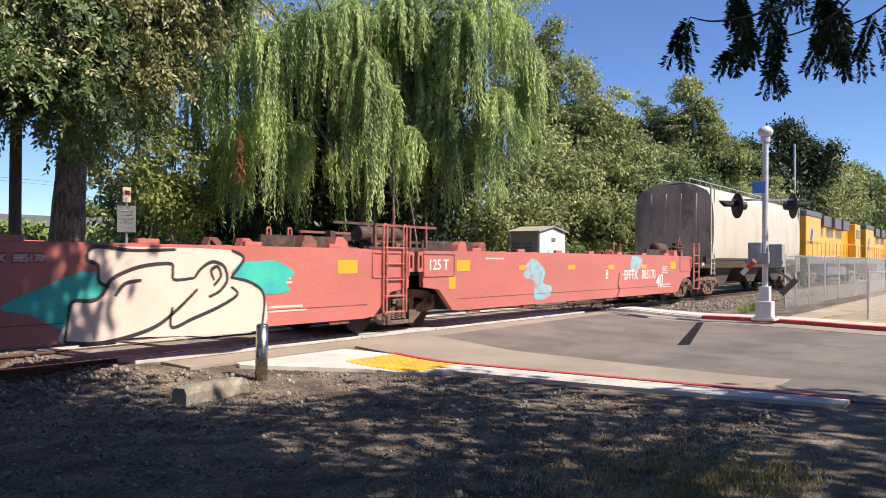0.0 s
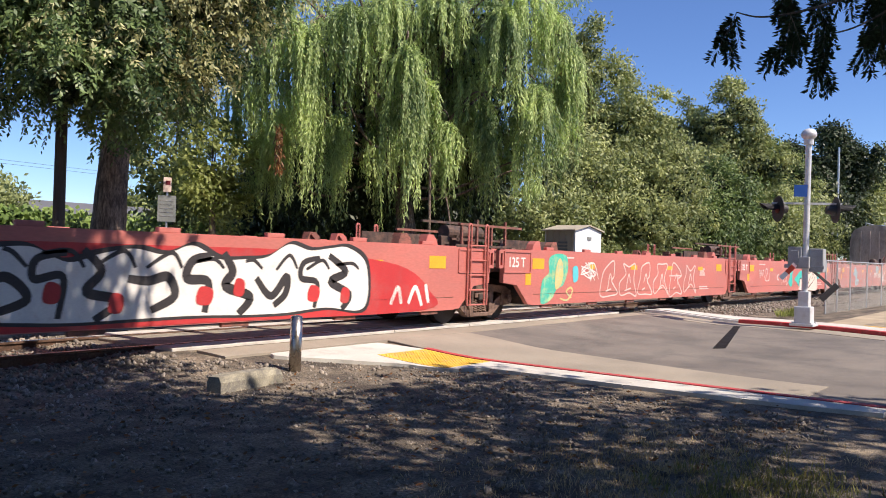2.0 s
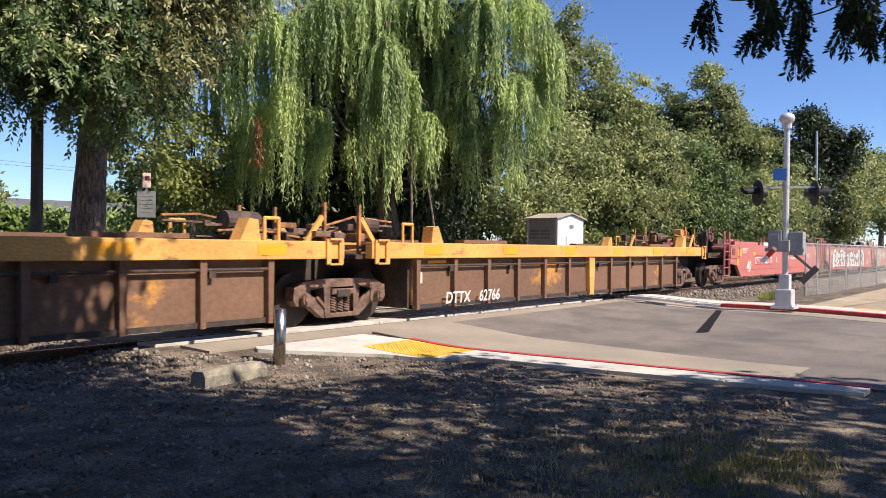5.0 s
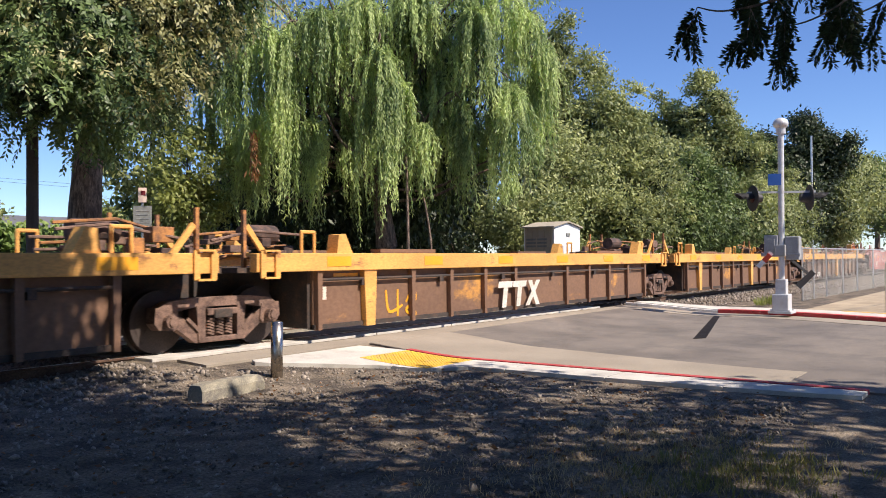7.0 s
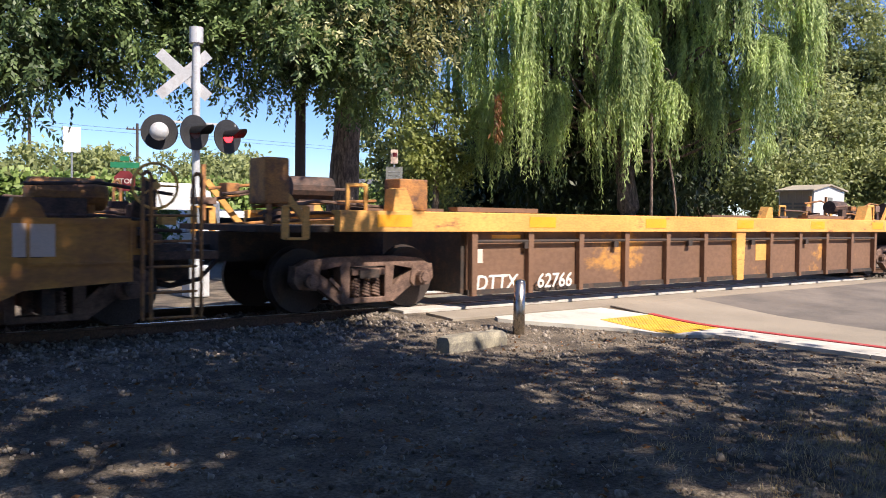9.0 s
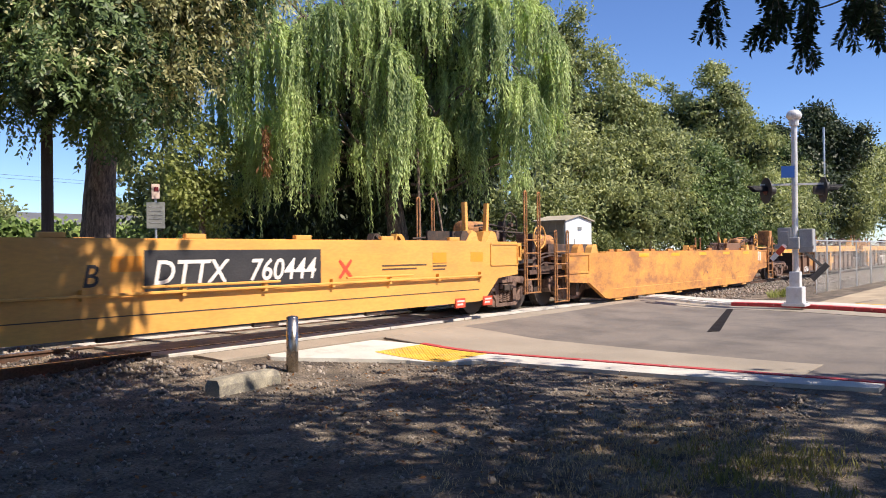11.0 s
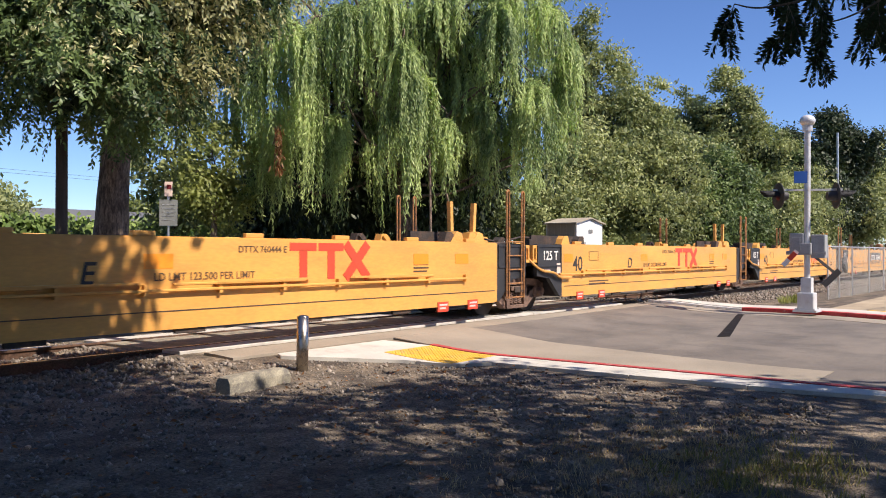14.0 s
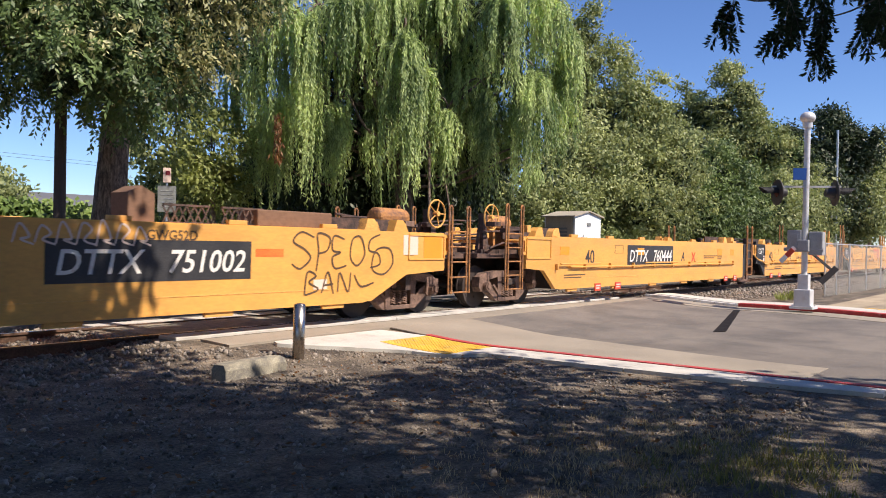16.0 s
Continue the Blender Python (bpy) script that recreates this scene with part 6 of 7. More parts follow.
    if rear:
        coupler(ob, -a + 0.3, -1)
        bm = bmesh.new()
        box(bm, (-a + 0.55, -0.9, 2.0), (0.36, 0.5, 0.62), bevel=0.04)
        part("brake_box", mesh_of("brake_box", bm, M_RUSTOR), ob, "orange brake box")
        bm = bmesh.new()
        box(bm, (-a + 2.6, -1.2, top + 0.24), (0.5, 0.4, 0.46), bevel=0.02)
        part("tool_box", mesh_of("tool_box", bm, M_RUSTOR), ob)
    if front:
        truck(ob, a - 2.0)
        coupler(ob, a - 0.3, 1)
        part("brake_wheel", brake_wheel_mesh(material("orange_red_paint", (0.72, 0.16, 0.04), 0.55)), ob, "orange-red brake wheel", at=pose(a - 0.75, -0.9, 2.05, 0, 0, 25))
        bm = bmesh.new()
        box(bm, (a - 0.9, -0.7, 1.85), (0.3, 0.3, 0.8), bevel=0.03)
        part("brake_stand", mesh_of("brake_stand", bm, M_OLDYEL), ob)
    pl = plate_mesh("reflector", 0.6, 0.17, M_DECALYEL)
    for k in range(6):
        part("reflector", pl, ob, at=(-a + 1.9 + k * (2 * a - 4.2) / 5, -1.504, 1.4))
    part("reflector", plate_mesh("reflector", 0.62, 0.06, M_DECALYEL), ob, at=(xl + 0.5, -1.363, 1.22))
    part("label_plate", plate_mesh("label_plate", 0.16, 0.22, M_CREAM), ob, "cream inspection plate", at=(xl + 0.16, -1.363, 0.84))
    return ob


M_WORNWHITE = material("worn_white_paint", (0.66, 0.6, 0.52), 0.75, alt=(0.3, 0.2, 0.15), alt_at=0.66, scale=5, vary=0.12, bump=0)
def ride_lower(unit, drop):
    """Lets the body of a unit ride lower on its bogies."""
    for c in unit.children:
        if c.name.split(".")[0] not in ("bogie", "coupler"):
            c.matrix_basis = Matrix.Translation((0, 0, -drop)) @ c.matrix_basis


YEL = [(-54.0, -72.7), (-72.7, -90.6), (-90.6, -108.4), (-108.4, -126.2), (-126.2, -145.1)]
for k, (f0, f1) in enumerate(YEL):
    fr, re = k == 0, k == 4
    u = ribbed_unit((f0 + f1) / 2, f0 - f1, 200 + 5 * k, fr, re, "weathered yellow well car unit with rust-brown ribbed side panels", marked=k in (2, 3))
    a = (f0 - f1) / 2
    xl5 = -a + (3.65 if re else 1.7)
    if k in (0, 4):
        number = [text_mesh("DTTX", 0.33, M_LETTER, 0.12), text_mesh("62766", 0.33, M_LETTER, 0.12)]
        part("lettering", number[0], u, "white number lettering", at=(xl5 + (0.95 if fr else 0.18), -1.366 if re else -1.475, 0.42))
        part("lettering", number[1], u, at=(xl5 + (2.17 if fr else 1.4), -1.475, 0.42))
    if k in (2, 3):
        bm = bmesh.new()
        for x0 in (0.0, 0.62):
            prism(bm, [(x0 + 0.1, 0.44), (x0 + 0.7, 0.44), (x0 + 0.74, 0.58), (x0 + 0.14, 0.58)], -0.002, 0.002)
            prism(bm, [(x0 + 0.26, 0.0), (x0 + 0.44, 0.0), (x0 + 0.52, 0.438), (x0 + 0.34, 0.438)], -0.002, 0.002)
        prism(bm, [(1.3, 0.0), (1.48, 0.0), (2.0, 0.58), (1.82, 0.58)], -0.002, 0.002)
        prism(bm, [(1.78, 0.0), (1.96, 0.0), (1.6, 0.58), (1.42, 0.58)], -0.006, -0.003)
        part("mark", mesh_of("mark", bm, M_WORNWHITE), u, "worn white painted mark", at=(-1.65, -1.476, 0.42))
    if k == 2:
        part("mark", stroke_mesh("stroke", [[(0, 0.5), (0.1, 0.1), (0.5, 0.2)], [(0.35, 0.5), (0.35, 0.0)], [(0.6, 0.25), (0.8, 0.5), (0.9, 0.3), (0.6, 0.1), (0.9, 0.0), (0.75, 0.28)]], 0.06, M_DECALYEL), u, "scrawled paint mark", at=(-a + 3.6, -1.364, 0.45))
    if k == 4:
        part("label_plate", plate_mesh("label_plate", 0.5, 0.36, M_OLDYEL), u, at=(2.2, -1.364, 0.72))

    ride_lower(u, 0.17)


# ---------- the orange-yellow units ----------
def long_pipe(ob, a, z, dx=0.0):
    bm = bmesh.new()
    pipe(bm, [(-a + (3.0 if a > 8.5 else 1.2) + dx, -1.56, z - 0.05), (-a + (3.4 if a > 8.5 else 2.0) + dx, -1.56, z - 0.06), (a - 2.6, -1.56, z - 0.06)], 0.022, 6)
    pipe(bm, [(-a + 2.5, -1.58, z + 0.02), (-a + 4.6, -1.58, z + 0.02)], 0.02, 6)
    pipe(bm, [(-1.5, -1.58, z + 0.02), (0.9, -1.58, z + 0.02)], 0.02, 6)
    pipe(bm, [(2.4, -1.58, z + 0.02), (4.2, -1.58, z + 0.02)], 0.02, 6)
    for k in range(10):
        box(bm, (-a + 2.4 + k * (2 * a - 5) / 9, -1.53, z - 0.05), (0.06, 0.08, 0.14))
    part("pipe", mesh_of("pipe", bm, M_ORANGE), ob)
    if a < 8.5 or dx:
        bm = bmesh.new()
        pipe(bm, [tuple(p) for p in catmull([(-a - 0.35, -1.35, 1.5), (-a - 0.05, -1.45, 1.25), (-a + 0.35, -1.54, 1.0), (-a + 0.9, -1.57, 0.92), (-a + 1.2, -1.57, 0.82), (-a + 1.75, -1.57, 0.8)], 4)], 0.03, 6)
        part("hose", mesh_of("hose", bm, M_OLDYEL), ob, "curved brake hose")


ORANGE = [(-165.3, -183.5), (-183.5, -199.4), (-199.4, -215.1), (-215.1, -230.9), (-230.9, -248.8)]
for k, ((f0, f1), nm) in enumerate(zip(ORANGE, "BCDEA")):
    ln, a = f0 - f1, (f0 - f1) / 2
    u = smooth_unit("well_car_unit", "clean orange-yellow well car unit with black ends and red mark" if 0 < k < 4 else "clean orange-yellow well car unit with black number panel", (f0 + f1) / 2, ln, M_ORANGE, M_UNDER if k < 4 else M_OLDYEL,
                    {1: M_ORANGE if k == 0 else M_BLACK, -1: M_ORANGE if k == 4 else M_BLACK}, 300 + 4 * k, front="coupled" if k == 0 else "joint", rear="coupled" if k == 4 else "joint", rib=True, tall=2.25 if k == 4 else 2.72, rail_mat=M_RUSTOR)
    long_pipe(u, a, 0.93)
    if k < 4:
        put(u, "lettering", T125, -a + 0.5, 1.22, "white 125 T lettering")
        put(u, "inspection_label", plate_mesh("inspection_label", 0.17, 0.24, M_CREAM), -a + 1.16, 0.9)
        small_print(u, -a + 0.45, 0.96, 1, LINE_W, (0.8,))
        put(u, "lettering", T40K, -a + 1.95, 0.95, "black 40")
        put(u, "lettering", text_mesh(nm, 0.4, M_INK, shear=0.2), -2.8 if k else -2.3, 0.98)
    else:
        put(u, "lettering", T40K, -5.05, 0.94, "black 40")
        put(u, "lettering", text_mesh(nm, 0.4, M_INK, shear=0.2), 1.4, 0.98)
    if k in (0, 4):
        number_panel(u, -2.45 if k == 4 else -1.3, 0.98, "DTTX", "760444", 3.05, M_LETTER, M_BLACK, 0.2)
    if 0 < k < 4:
        bm = bmesh.new()
        for x0 in (0.0, 0.62):
            box(bm, (x0 + 0.29, 0, 0.52), (0.58, 0.004, 0.13))
            box(bm, (x0 + 0.29, 0, 0.23), (0.17, 0.004, 0.46))
        bar(bm, (1.25, 0, 0.0), (1.8, 0, 0.58), 0.004, 0.17)
        bar(bm, (1.8, -0.001, 0.0), (1.25, -0.001, 0.58), 0.004, 0.17)
        put(u, "mark", mesh_of("mark", bm, M_LOGO), 0.65, 0.95, "red painted bar mark")
    else:
        put(u, "mark", stroke_mesh("stroke", [[(0, 0), (0.3, 0.3)], [(0, 0.3), (0.3, 0)]], 0.07, M_LOGO), 2.3, 0.95)
    for x in (-a + (2.6 if k == 4 else 1.5), -1.9, a - 4.2, a - 2.9):
        put(u, "reflector", plate_mesh("reflector", 0.45, 0.2, M_AMBER), x, 1.16)
    if not 0 < k < 4:
        small_print(u, 3.4, 1.12, 2, LINE_K, (2.6, 2.0))
    small_print(u, a - 4.2, 1.28, 5, LINE_K, (0.9, 0.8, 0.9))
    small_print(u, -a + 2.8, 0.66, 2, LINE_K, (2.2, 1.8))
    bm = bmesh.new()
    q0 = -a + (5.6 if k == 4 else 2.8)
    pts = [(q0, 1.2), (q0 + 0.5, 1.2), (q0 + 0.5, 1.42), (q0, 1.42), (q0, 1.2)]
    for p, q in zip(pts, pts[1:]):
        bar(bm, (p[0], -1.503, p[1]), (q[0], -1.503, q[1]), 0.014, 0.004)
    part("mark", mesh_of("mark", bm, M_DARKSPRAY), u)
    bm = bmesh.new()
    box(bm, (0, 0, 0), (0.34, 0.03, 0.19))
    jack = mesh_of("jacking_plate", bm, M_LOGO)
    for x in (-a + (4.6 if k == 4 else 2.3), -a + (5.8 if k == 4 else 3.5), a - 3.3, a - 2.3):
        part("jacking_plate", jack, u, "small red and white plate", at=(x, -1.5, 0.34))
        small_print(u, x - 0.12, 0.36, 2, LINE_W, (0.5, 0.4), y=-1.518)
    for x, tilt in ((a - 1.75, 0.06), (a - 2.5, -0.04)):
        bm = bmesh.new()
        bar(bm, (x, -1.1, 1.58), (x + tilt, -1.1, 2.42), 0.09, 0.09)
        prism(bm, [(x - 0.28, 1.58), (x + 0.2, 1.58), (x + 0.1, 1.78), (x - 0.06, 1.82)], -1.3, -1.0)
        if k < 4:
            part("container_stake", mesh_of("container_stake", bm, M_OLDYEL), u)
    if 0 < k < 4:
        put(u, "lettering", text_mesh("LD LMT 123,500 PER LIMIT", 0.15, M_DARKSPRAY), -1.75, 1.0, "small dark load lettering")
        put(u, "lettering", text_mesh("DTTX 760444 " + nm, 0.14, M_DARKSPRAY), -0.35, 1.38, "small dark number lettering")
        for x in (-2.9, 0.1, 2.9):
            bm = bmesh.new()
            prism(bm, [(x - 0.9, 0.955), (x + 0.95, 0.955), (x + 0.9, 0.985), (x - 0.86, 0.985)], -1.6, -1.5)
            part("ledge", mesh_of("ledge", bm, M_ORANGE), u)


def plain_orange(s, ln, label, rusty, number=""):
    u = smooth_unit("well_car", label, s, ln, rusty, M_OLDYEL, rusty, 400 + int(abs(s)), front="plain", rear="plain", rib=True, tall=2.12, rail_mat=M_RUSTOR)
    a = ln / 2
    bm = bmesh.new()
    box(bm, (a - 4.6, -1.05, 1.72), (1.6, 0.5, 0.26), bevel=0.02)
    part("walkway", mesh_of("walkway", bm, M_RUST), u, "rusty walkway box")
    for x in (a - 6.0, a - 7.0):
        bm = bmesh.new()
        for k in range(6):
            bar(bm, (x + k * 0.13, -1.2, 1.6), (x + k * 0.13 + 0.12, -1.2, 1.84), 0.015, 0.02)
            bar(bm, (x + k * 0.13 + 0.12, -1.2, 1.6), (x + k * 0.13, -1.2, 1.84), 0.015, 0.02)
        for z in (1.6, 1.85):
            bar(bm, (x, -1.2, z), (x + 0.78, -1.2, z), 0.03, 0.03)
        part("grating", mesh_of("grating", bm, M_GRIMY), u, "dark steel grating")
    if number:
        bm = bmesh.new()
        prism(bm, [(a - 7.6, 1.58), (a - 7.2, 1.58), (a - 7.2, 1.98), (a - 7.4, 2.08), (a - 7.6, 1.98)], -1.3, -0.9)
        part("tool_box", mesh_of("tool_box", bm, M_RUST), u, "rusty gabled box")
    if not number:
        for dx in (1.7, 4.1, 6.6, 9.1, 11.6):
            put(u, "reflector", plate_mesh("reflector", 0.75, 0.1, M_DECALYEL), a - 2.4 - dx, 1.44)
        put(u, "graffiti", stroke_mesh("stroke", [[(0, 0.1), (0.3, 0.6), (0.55, 0.1)], [(0.8, 0.6), (0.75, 0.1), (1.2, 0.15), (1.25, 0.55)], [(1.5, 0.1), (1.7, 0.55), (2.0, 0.3), (1.7, 0.1), (2.3, 0.5)], [(2.5, 0.15), (3.1, 0.2)]], 0.012, M_RUSTOR), a - 7.6, 0.6, "faint dark scrawled graffiti")
        put(u, "graffiti", stroke_mesh("stroke", [[(0, 0), (0.25, 0.16), (0.5, 0.05)]], 0.06, M_RUSTOR), a - 8.6, 0.75, "faded rusty paint stroke")
    if number:
        put(u, "reflector", plate_mesh("reflector", 0.55, 0.44, M_AMBER), a - 1.55, 1.06)
    put(u, "label_plate", plate_mesh("label_plate", 0.42, 0.36, M_CREAM), a - 2.15, 1.16)
    small_print(u, a - 2.1, 1.42, 4, LINE_K, (0.6, 0.5), 0.09)
    if number:
        number_panel(u, a - 8.7, 0.92, "DTTX", number, 2.9, M_LETTER, M_BLACK, 0.2)
        put(u, "mark", plate_mesh("mark", 0.55, 0.12, material("orange_red_film", (0.75, 0.17, 0.03), 0.5, bump=0)), a - 5.6, 1.13)
        rg = random.Random(77)
        top_row = [[(0.5, 0.92), (0.22, 1.0), (0.05, 0.85), (0.3, 0.72), (0.42, 0.58), (0.2, 0.42), (0.02, 0.5)], [(0.55, 0.38), (0.6, 0.7), (0.58, 0.98), (0.85, 0.92), (0.8, 0.72), (0.6, 0.66)],
                   [(1.2, 0.9), (0.95, 0.95), (0.92, 0.72), (1.1, 0.68), (0.92, 0.6), (0.98, 0.42), (1.25, 0.46)], closed_line([(1.35, 0.6), (1.4, 0.9), (1.6, 0.94), (1.7, 0.66), (1.52, 0.46)]),
                   [(2.1, 1.0), (1.85, 0.9), (1.82, 0.72), (2.05, 0.66), (2.1, 0.48), (1.85, 0.42)], closed_line([(1.9, 0.4), (2.0, 0.72), (2.35, 0.75), (2.45, 0.5), (2.2, 0.3)])]
        low_row = [[(0.3, 0.0), (0.36, 0.36), (0.55, 0.3), (0.4, 0.2), (0.6, 0.08), (0.32, 0.0)], [(0.68, 0.02), (0.82, 0.36), (0.95, 0.0)], [(0.72, 0.14), (0.95, 0.16)], [(1.05, 0.02), (1.1, 0.34), (1.3, 0.02), (1.36, 0.34)], [(1.45, 0.3), (1.62, 0.1), (1.95, 0.16)]]
        tag_strokes(u, top_row + low_row, 0.036, M_DARKSPRAY, a - 4.9, 0.52, "dark scrawled graffiti")
        put(u, "lettering", text_mesh("GWG52D", 0.19, M_DARKSPRAY), a - 7.45, 1.36, "dark stencilled lettering")
        pale = []
        for k in range(7):
            x = k * 0.26
            pale.append([(x, 0.02 + rg.uniform(0, 0.05)), (x + 0.08, 0.3 + rg.uniform(-0.05, 0.06)), (x + 0.2, 0.18 + rg.uniform(-0.08, 0.08)), (x + 0.1, 0.1), (x + 0.26, 0.04)])
        tag_strokes(u, pale, 0.03, M_CREAM, a - 9.2, 1.24, "pale scrawled graffiti")
        put(u, "inspection_label", plate_mesh("inspection_label", 0.3, 0.16, M_CREAM), a - 4.4, 0.6)
    return u


M_ORANGEDUSTY = material("dusty_orange_paint", (0.66, 0.3, 0.065), 0.65, alt=(0.32, 0.14, 0.055), alt_at=0.54, alt_soft=0.14, scale=0.9, stretch=(0.6, 1, 1.2), grain=16, vary=0.1, bump=0.06)
ride_lower(plain_orange(-155.25, 19.2, "dusty orange-yellow well car with worn sides", M_ORANGEDUSTY), 0.27)
plain_orange(-259.6, 19.4, "orange-yellow well car with black number panel and dark graffiti", M_ORANGE, "751002")


# ---------- hopper and locomotives ----------
def hopper(s):
    ob = vehicle("covered_hopper", "cream covered hopper car with weathered tan end and roof walk", "hopper car", s)
    a = 8.3
    bm = bmesh.new()
    prof = []
    for k in range(13):
        f = k / 12
        prof.append((-1.5 + 0.24 * (1 - abs(2 * f - 1) ** 2.4) * -0.35, 1.55 + 2.3 * f))
    sec = [(1.0, 1.15)] + [(-x, z) for x, z in prof] + [(1.32, 4.15), (0.75, 4.42), (-0.75, 4.42), (-1.32, 4.15)] + [(x, z) for x, z in prof[::-1]] + [(-1.0, 1.15)]
    xs = [-a + 0.7, a - 0.7]
    rings = [[bm.verts.new((x, y, z)) for y, z in sec] for x in xs]
    n = len(sec)
    for i in range(n):
        j = (i + 1) % n
        bm.faces.new((rings[0][i], rings[0][j], rings[1][j], rings[1][i]))
    bm.faces.new(rings[1])
    part("body", mesh_of("hopper_body", bm, M_HOPPER, smooth=False), ob)
    bm = bmesh.new()
    bm.faces.new([bm.verts.new((-a + 0.69, y, z)) for y, z in sec])
    part("end_wall", mesh_of("hopper_end", bm, M_HOPEND), ob, "weathered end sheet")
    for y in (-0.9, -0.3, 0.3, 0.9):
        bm = bmesh.new()
        box(bm, (-a + 0.64, y, 2.9), (0.1, 0.1, 2.3))
        part("end_post", mesh_of("end_post", bm, M_HOPEND), ob)
    for x in (-a + 0.4, a - 0.4):
        bm = bmesh.new()
        box(bm, (x, 0, 1.3), (0.9, 2.7, 0.12))
        part("end_platform", mesh_of("end_platform", bm, M_HOPEND), ob)
    for x in (-4.6, 0, 4.6):
        bm = bmesh.new()
        prism(bm, [(x - 2.1, 1.5), (x + 2.1, 1.5), (x + 0.5, 0.5), (x - 0.5, 0.5)], -1.0, 1.0)
        part("discharge_bay", mesh_of("discharge_bay", bm, M_UNDER), ob)
    for y in (-1.35, 1.35):
        bm = bmesh.new()
        box(bm, (0, y, 1.45), (2 * a - 0.6, 0.12, 0.3))
        part("side_sill", mesh_of("side_sill", bm, M_UNDER), ob)
    bm = bmesh.new()
    for y in (-0.6, 0.6):
        for k in range(12):
            x = -a + 0.8 + k * (2 * a - 1.6) / 11
            bar(bm, (x, y, 4.42), (x, y, 4.66), 0.03, 0.03)
        bar(bm, (-a + 0.8, y, 4.66), (a - 0.8, y, 4.66), 0.03, 0.03)
    box(bm, (0, 0, 4.5), (2 * a - 1.6, 0.9, 0.05))
    part("roof_walk", mesh_of("roof_walk", bm, M_STEEL), ob)
    for x in (-a + 0.75, a - 0.75):
        part("ladder", ladder_mesh("ladder", 0.44, 0.9, 4.3, M_HOPPER, 12), ob, at=(x, -1.52, 0))
    small_print(ob, -a + 4.4, 2.9, 3, LINE_K, (1.4, 1.6, 1.2), 0.35)
    truck(ob, -a + 1.6)
    truck(ob, a - 1.6)
    coupler(ob, -a + 0.1, -1)
    return ob


hopper(39.9)


def locomotive(s):
    ob = vehicle("locomotive", "yellow and grey diesel locomotive with black hand rails", "locomotive", s)
    a = 11.0
    bm = bmesh.new()
    box(bm, (0, 0, 1.5), (2 * a - 0.6, 3.0, 0.35), bevel=0.03)
    box(bm, (0, 0, 0.95), (7.0, 2.6, 0.8), bevel=0.15)
    part("frame", mesh_of("loco_frame", bm, M_LOCOGREY), ob)
    bm = bmesh.new()
    box(bm, (-1.5, 0, 2.75), (16.0, 1.9, 2.2), bevel=0.05)
    box(bm, (-8.0, 0, 2.9), (4.2, 2.7, 2.4), bevel=0.06)
    part("long_hood", mesh_of("long_hood", bm, M_LOCO), ob)
    bm = bmesh.new()
    box(bm, (-1.5, 0, 3.98), (16.2, 2.1, 0.3), bevel=0.08)
    box(bm, (-8.0, 0, 4.2), (4.4, 2.8, 0.35), bevel=0.08)
    for x in (-4.2, -0.6, 2.6):
        prism(bm, [(x - 1.2, 3.6), (x + 1.2, 3.6), (x + 1.2, 4.25), (x - 1.2, 4.25)], -1.45, 1.45)
    part("roof", mesh_of("loco_roof", bm, M_LOCOGREY), ob)
    bm = bmesh.new()
    box(bm, (7.6, 0, 2.95), (2.4, 2.9, 2.5), bevel=0.08)
    box(bm, (9.4, 0, 2.3), (1.6, 1.7, 1.4), bevel=0.12)
    cab = part("cab", mesh_of("cab", bm, M_LOCO), ob)
    bm = bmesh.new()
    for sd in (-1, 1):
        box(bm, (7.6, sd * 1.46, 3.45), (1.5, 0.02, 0.6), bevel=0.02)
    box(bm, (8.81, 0, 3.45), (0.02, 2.0, 0.6))
    part("window", mesh_of("cab_window", bm, M_GLASS), cab, "dark cab windows")
    bm = bmesh.new()
    for sd in (-1, 1):
        for k in range(16):
            x = -a + 0.8 + k * 1.28
            bar(bm, (x, sd * 1.46, 1.6), (x, sd * 1.46, 2.65), 0.03, 0.03)
        bar(bm, (-a + 0.8, sd * 1.46, 2.65), (a - 1, sd * 1.46, 2.65), 0.03, 0.03)
    part("hand_rail", mesh_of("hand_rail", bm, M_LOCO), ob)
    bm = bmesh.new()
    prism(bm, [(-9.2, 2.5), (-8.6, 3.4), (-8.2, 3.2), (-8.7, 2.4)], -1.362, -1.35)
    part("mark", mesh_of("mark", bm, M_BLUE), ob, "blue and red painted mark")
    truck(ob, -7.0)
    truck(ob, 7.0)
    return ob


for k in range(3):
    locomotive(60.5 + 22.4 * k)

# ---------- fixtures by the crossing ----------
def bollard(x, y):
    ob = thing("bollard", "shiny stainless steel bollard standing in the dirt", "bollard", at=(x, y, ground_z(x, y)))
    bm = bmesh.new()
    tube(bm, (0, 0, -0.1), (0.01, 0, 0.71), 0.078, 32)
    r = part("post", mesh_of("post", bm, M_CHROME, smooth=False), ob)
    for f in r.data.polygons:
        f.use_smooth = len(f.vertices) == 4
    bm = bmesh.new()
    bmesh.ops.create_uvsphere(bm, u_segments=24, v_segments=10, radius=0.078, matrix=Matrix.Translation((0.01, 0, 0.705)) @ Matrix.Diagonal((1, 1, 0.35, 1)))
    part("cap", mesh_of("cap", bm, M_CHROME, smooth=True), ob)
    return ob


bollard(7.62, 8.05)


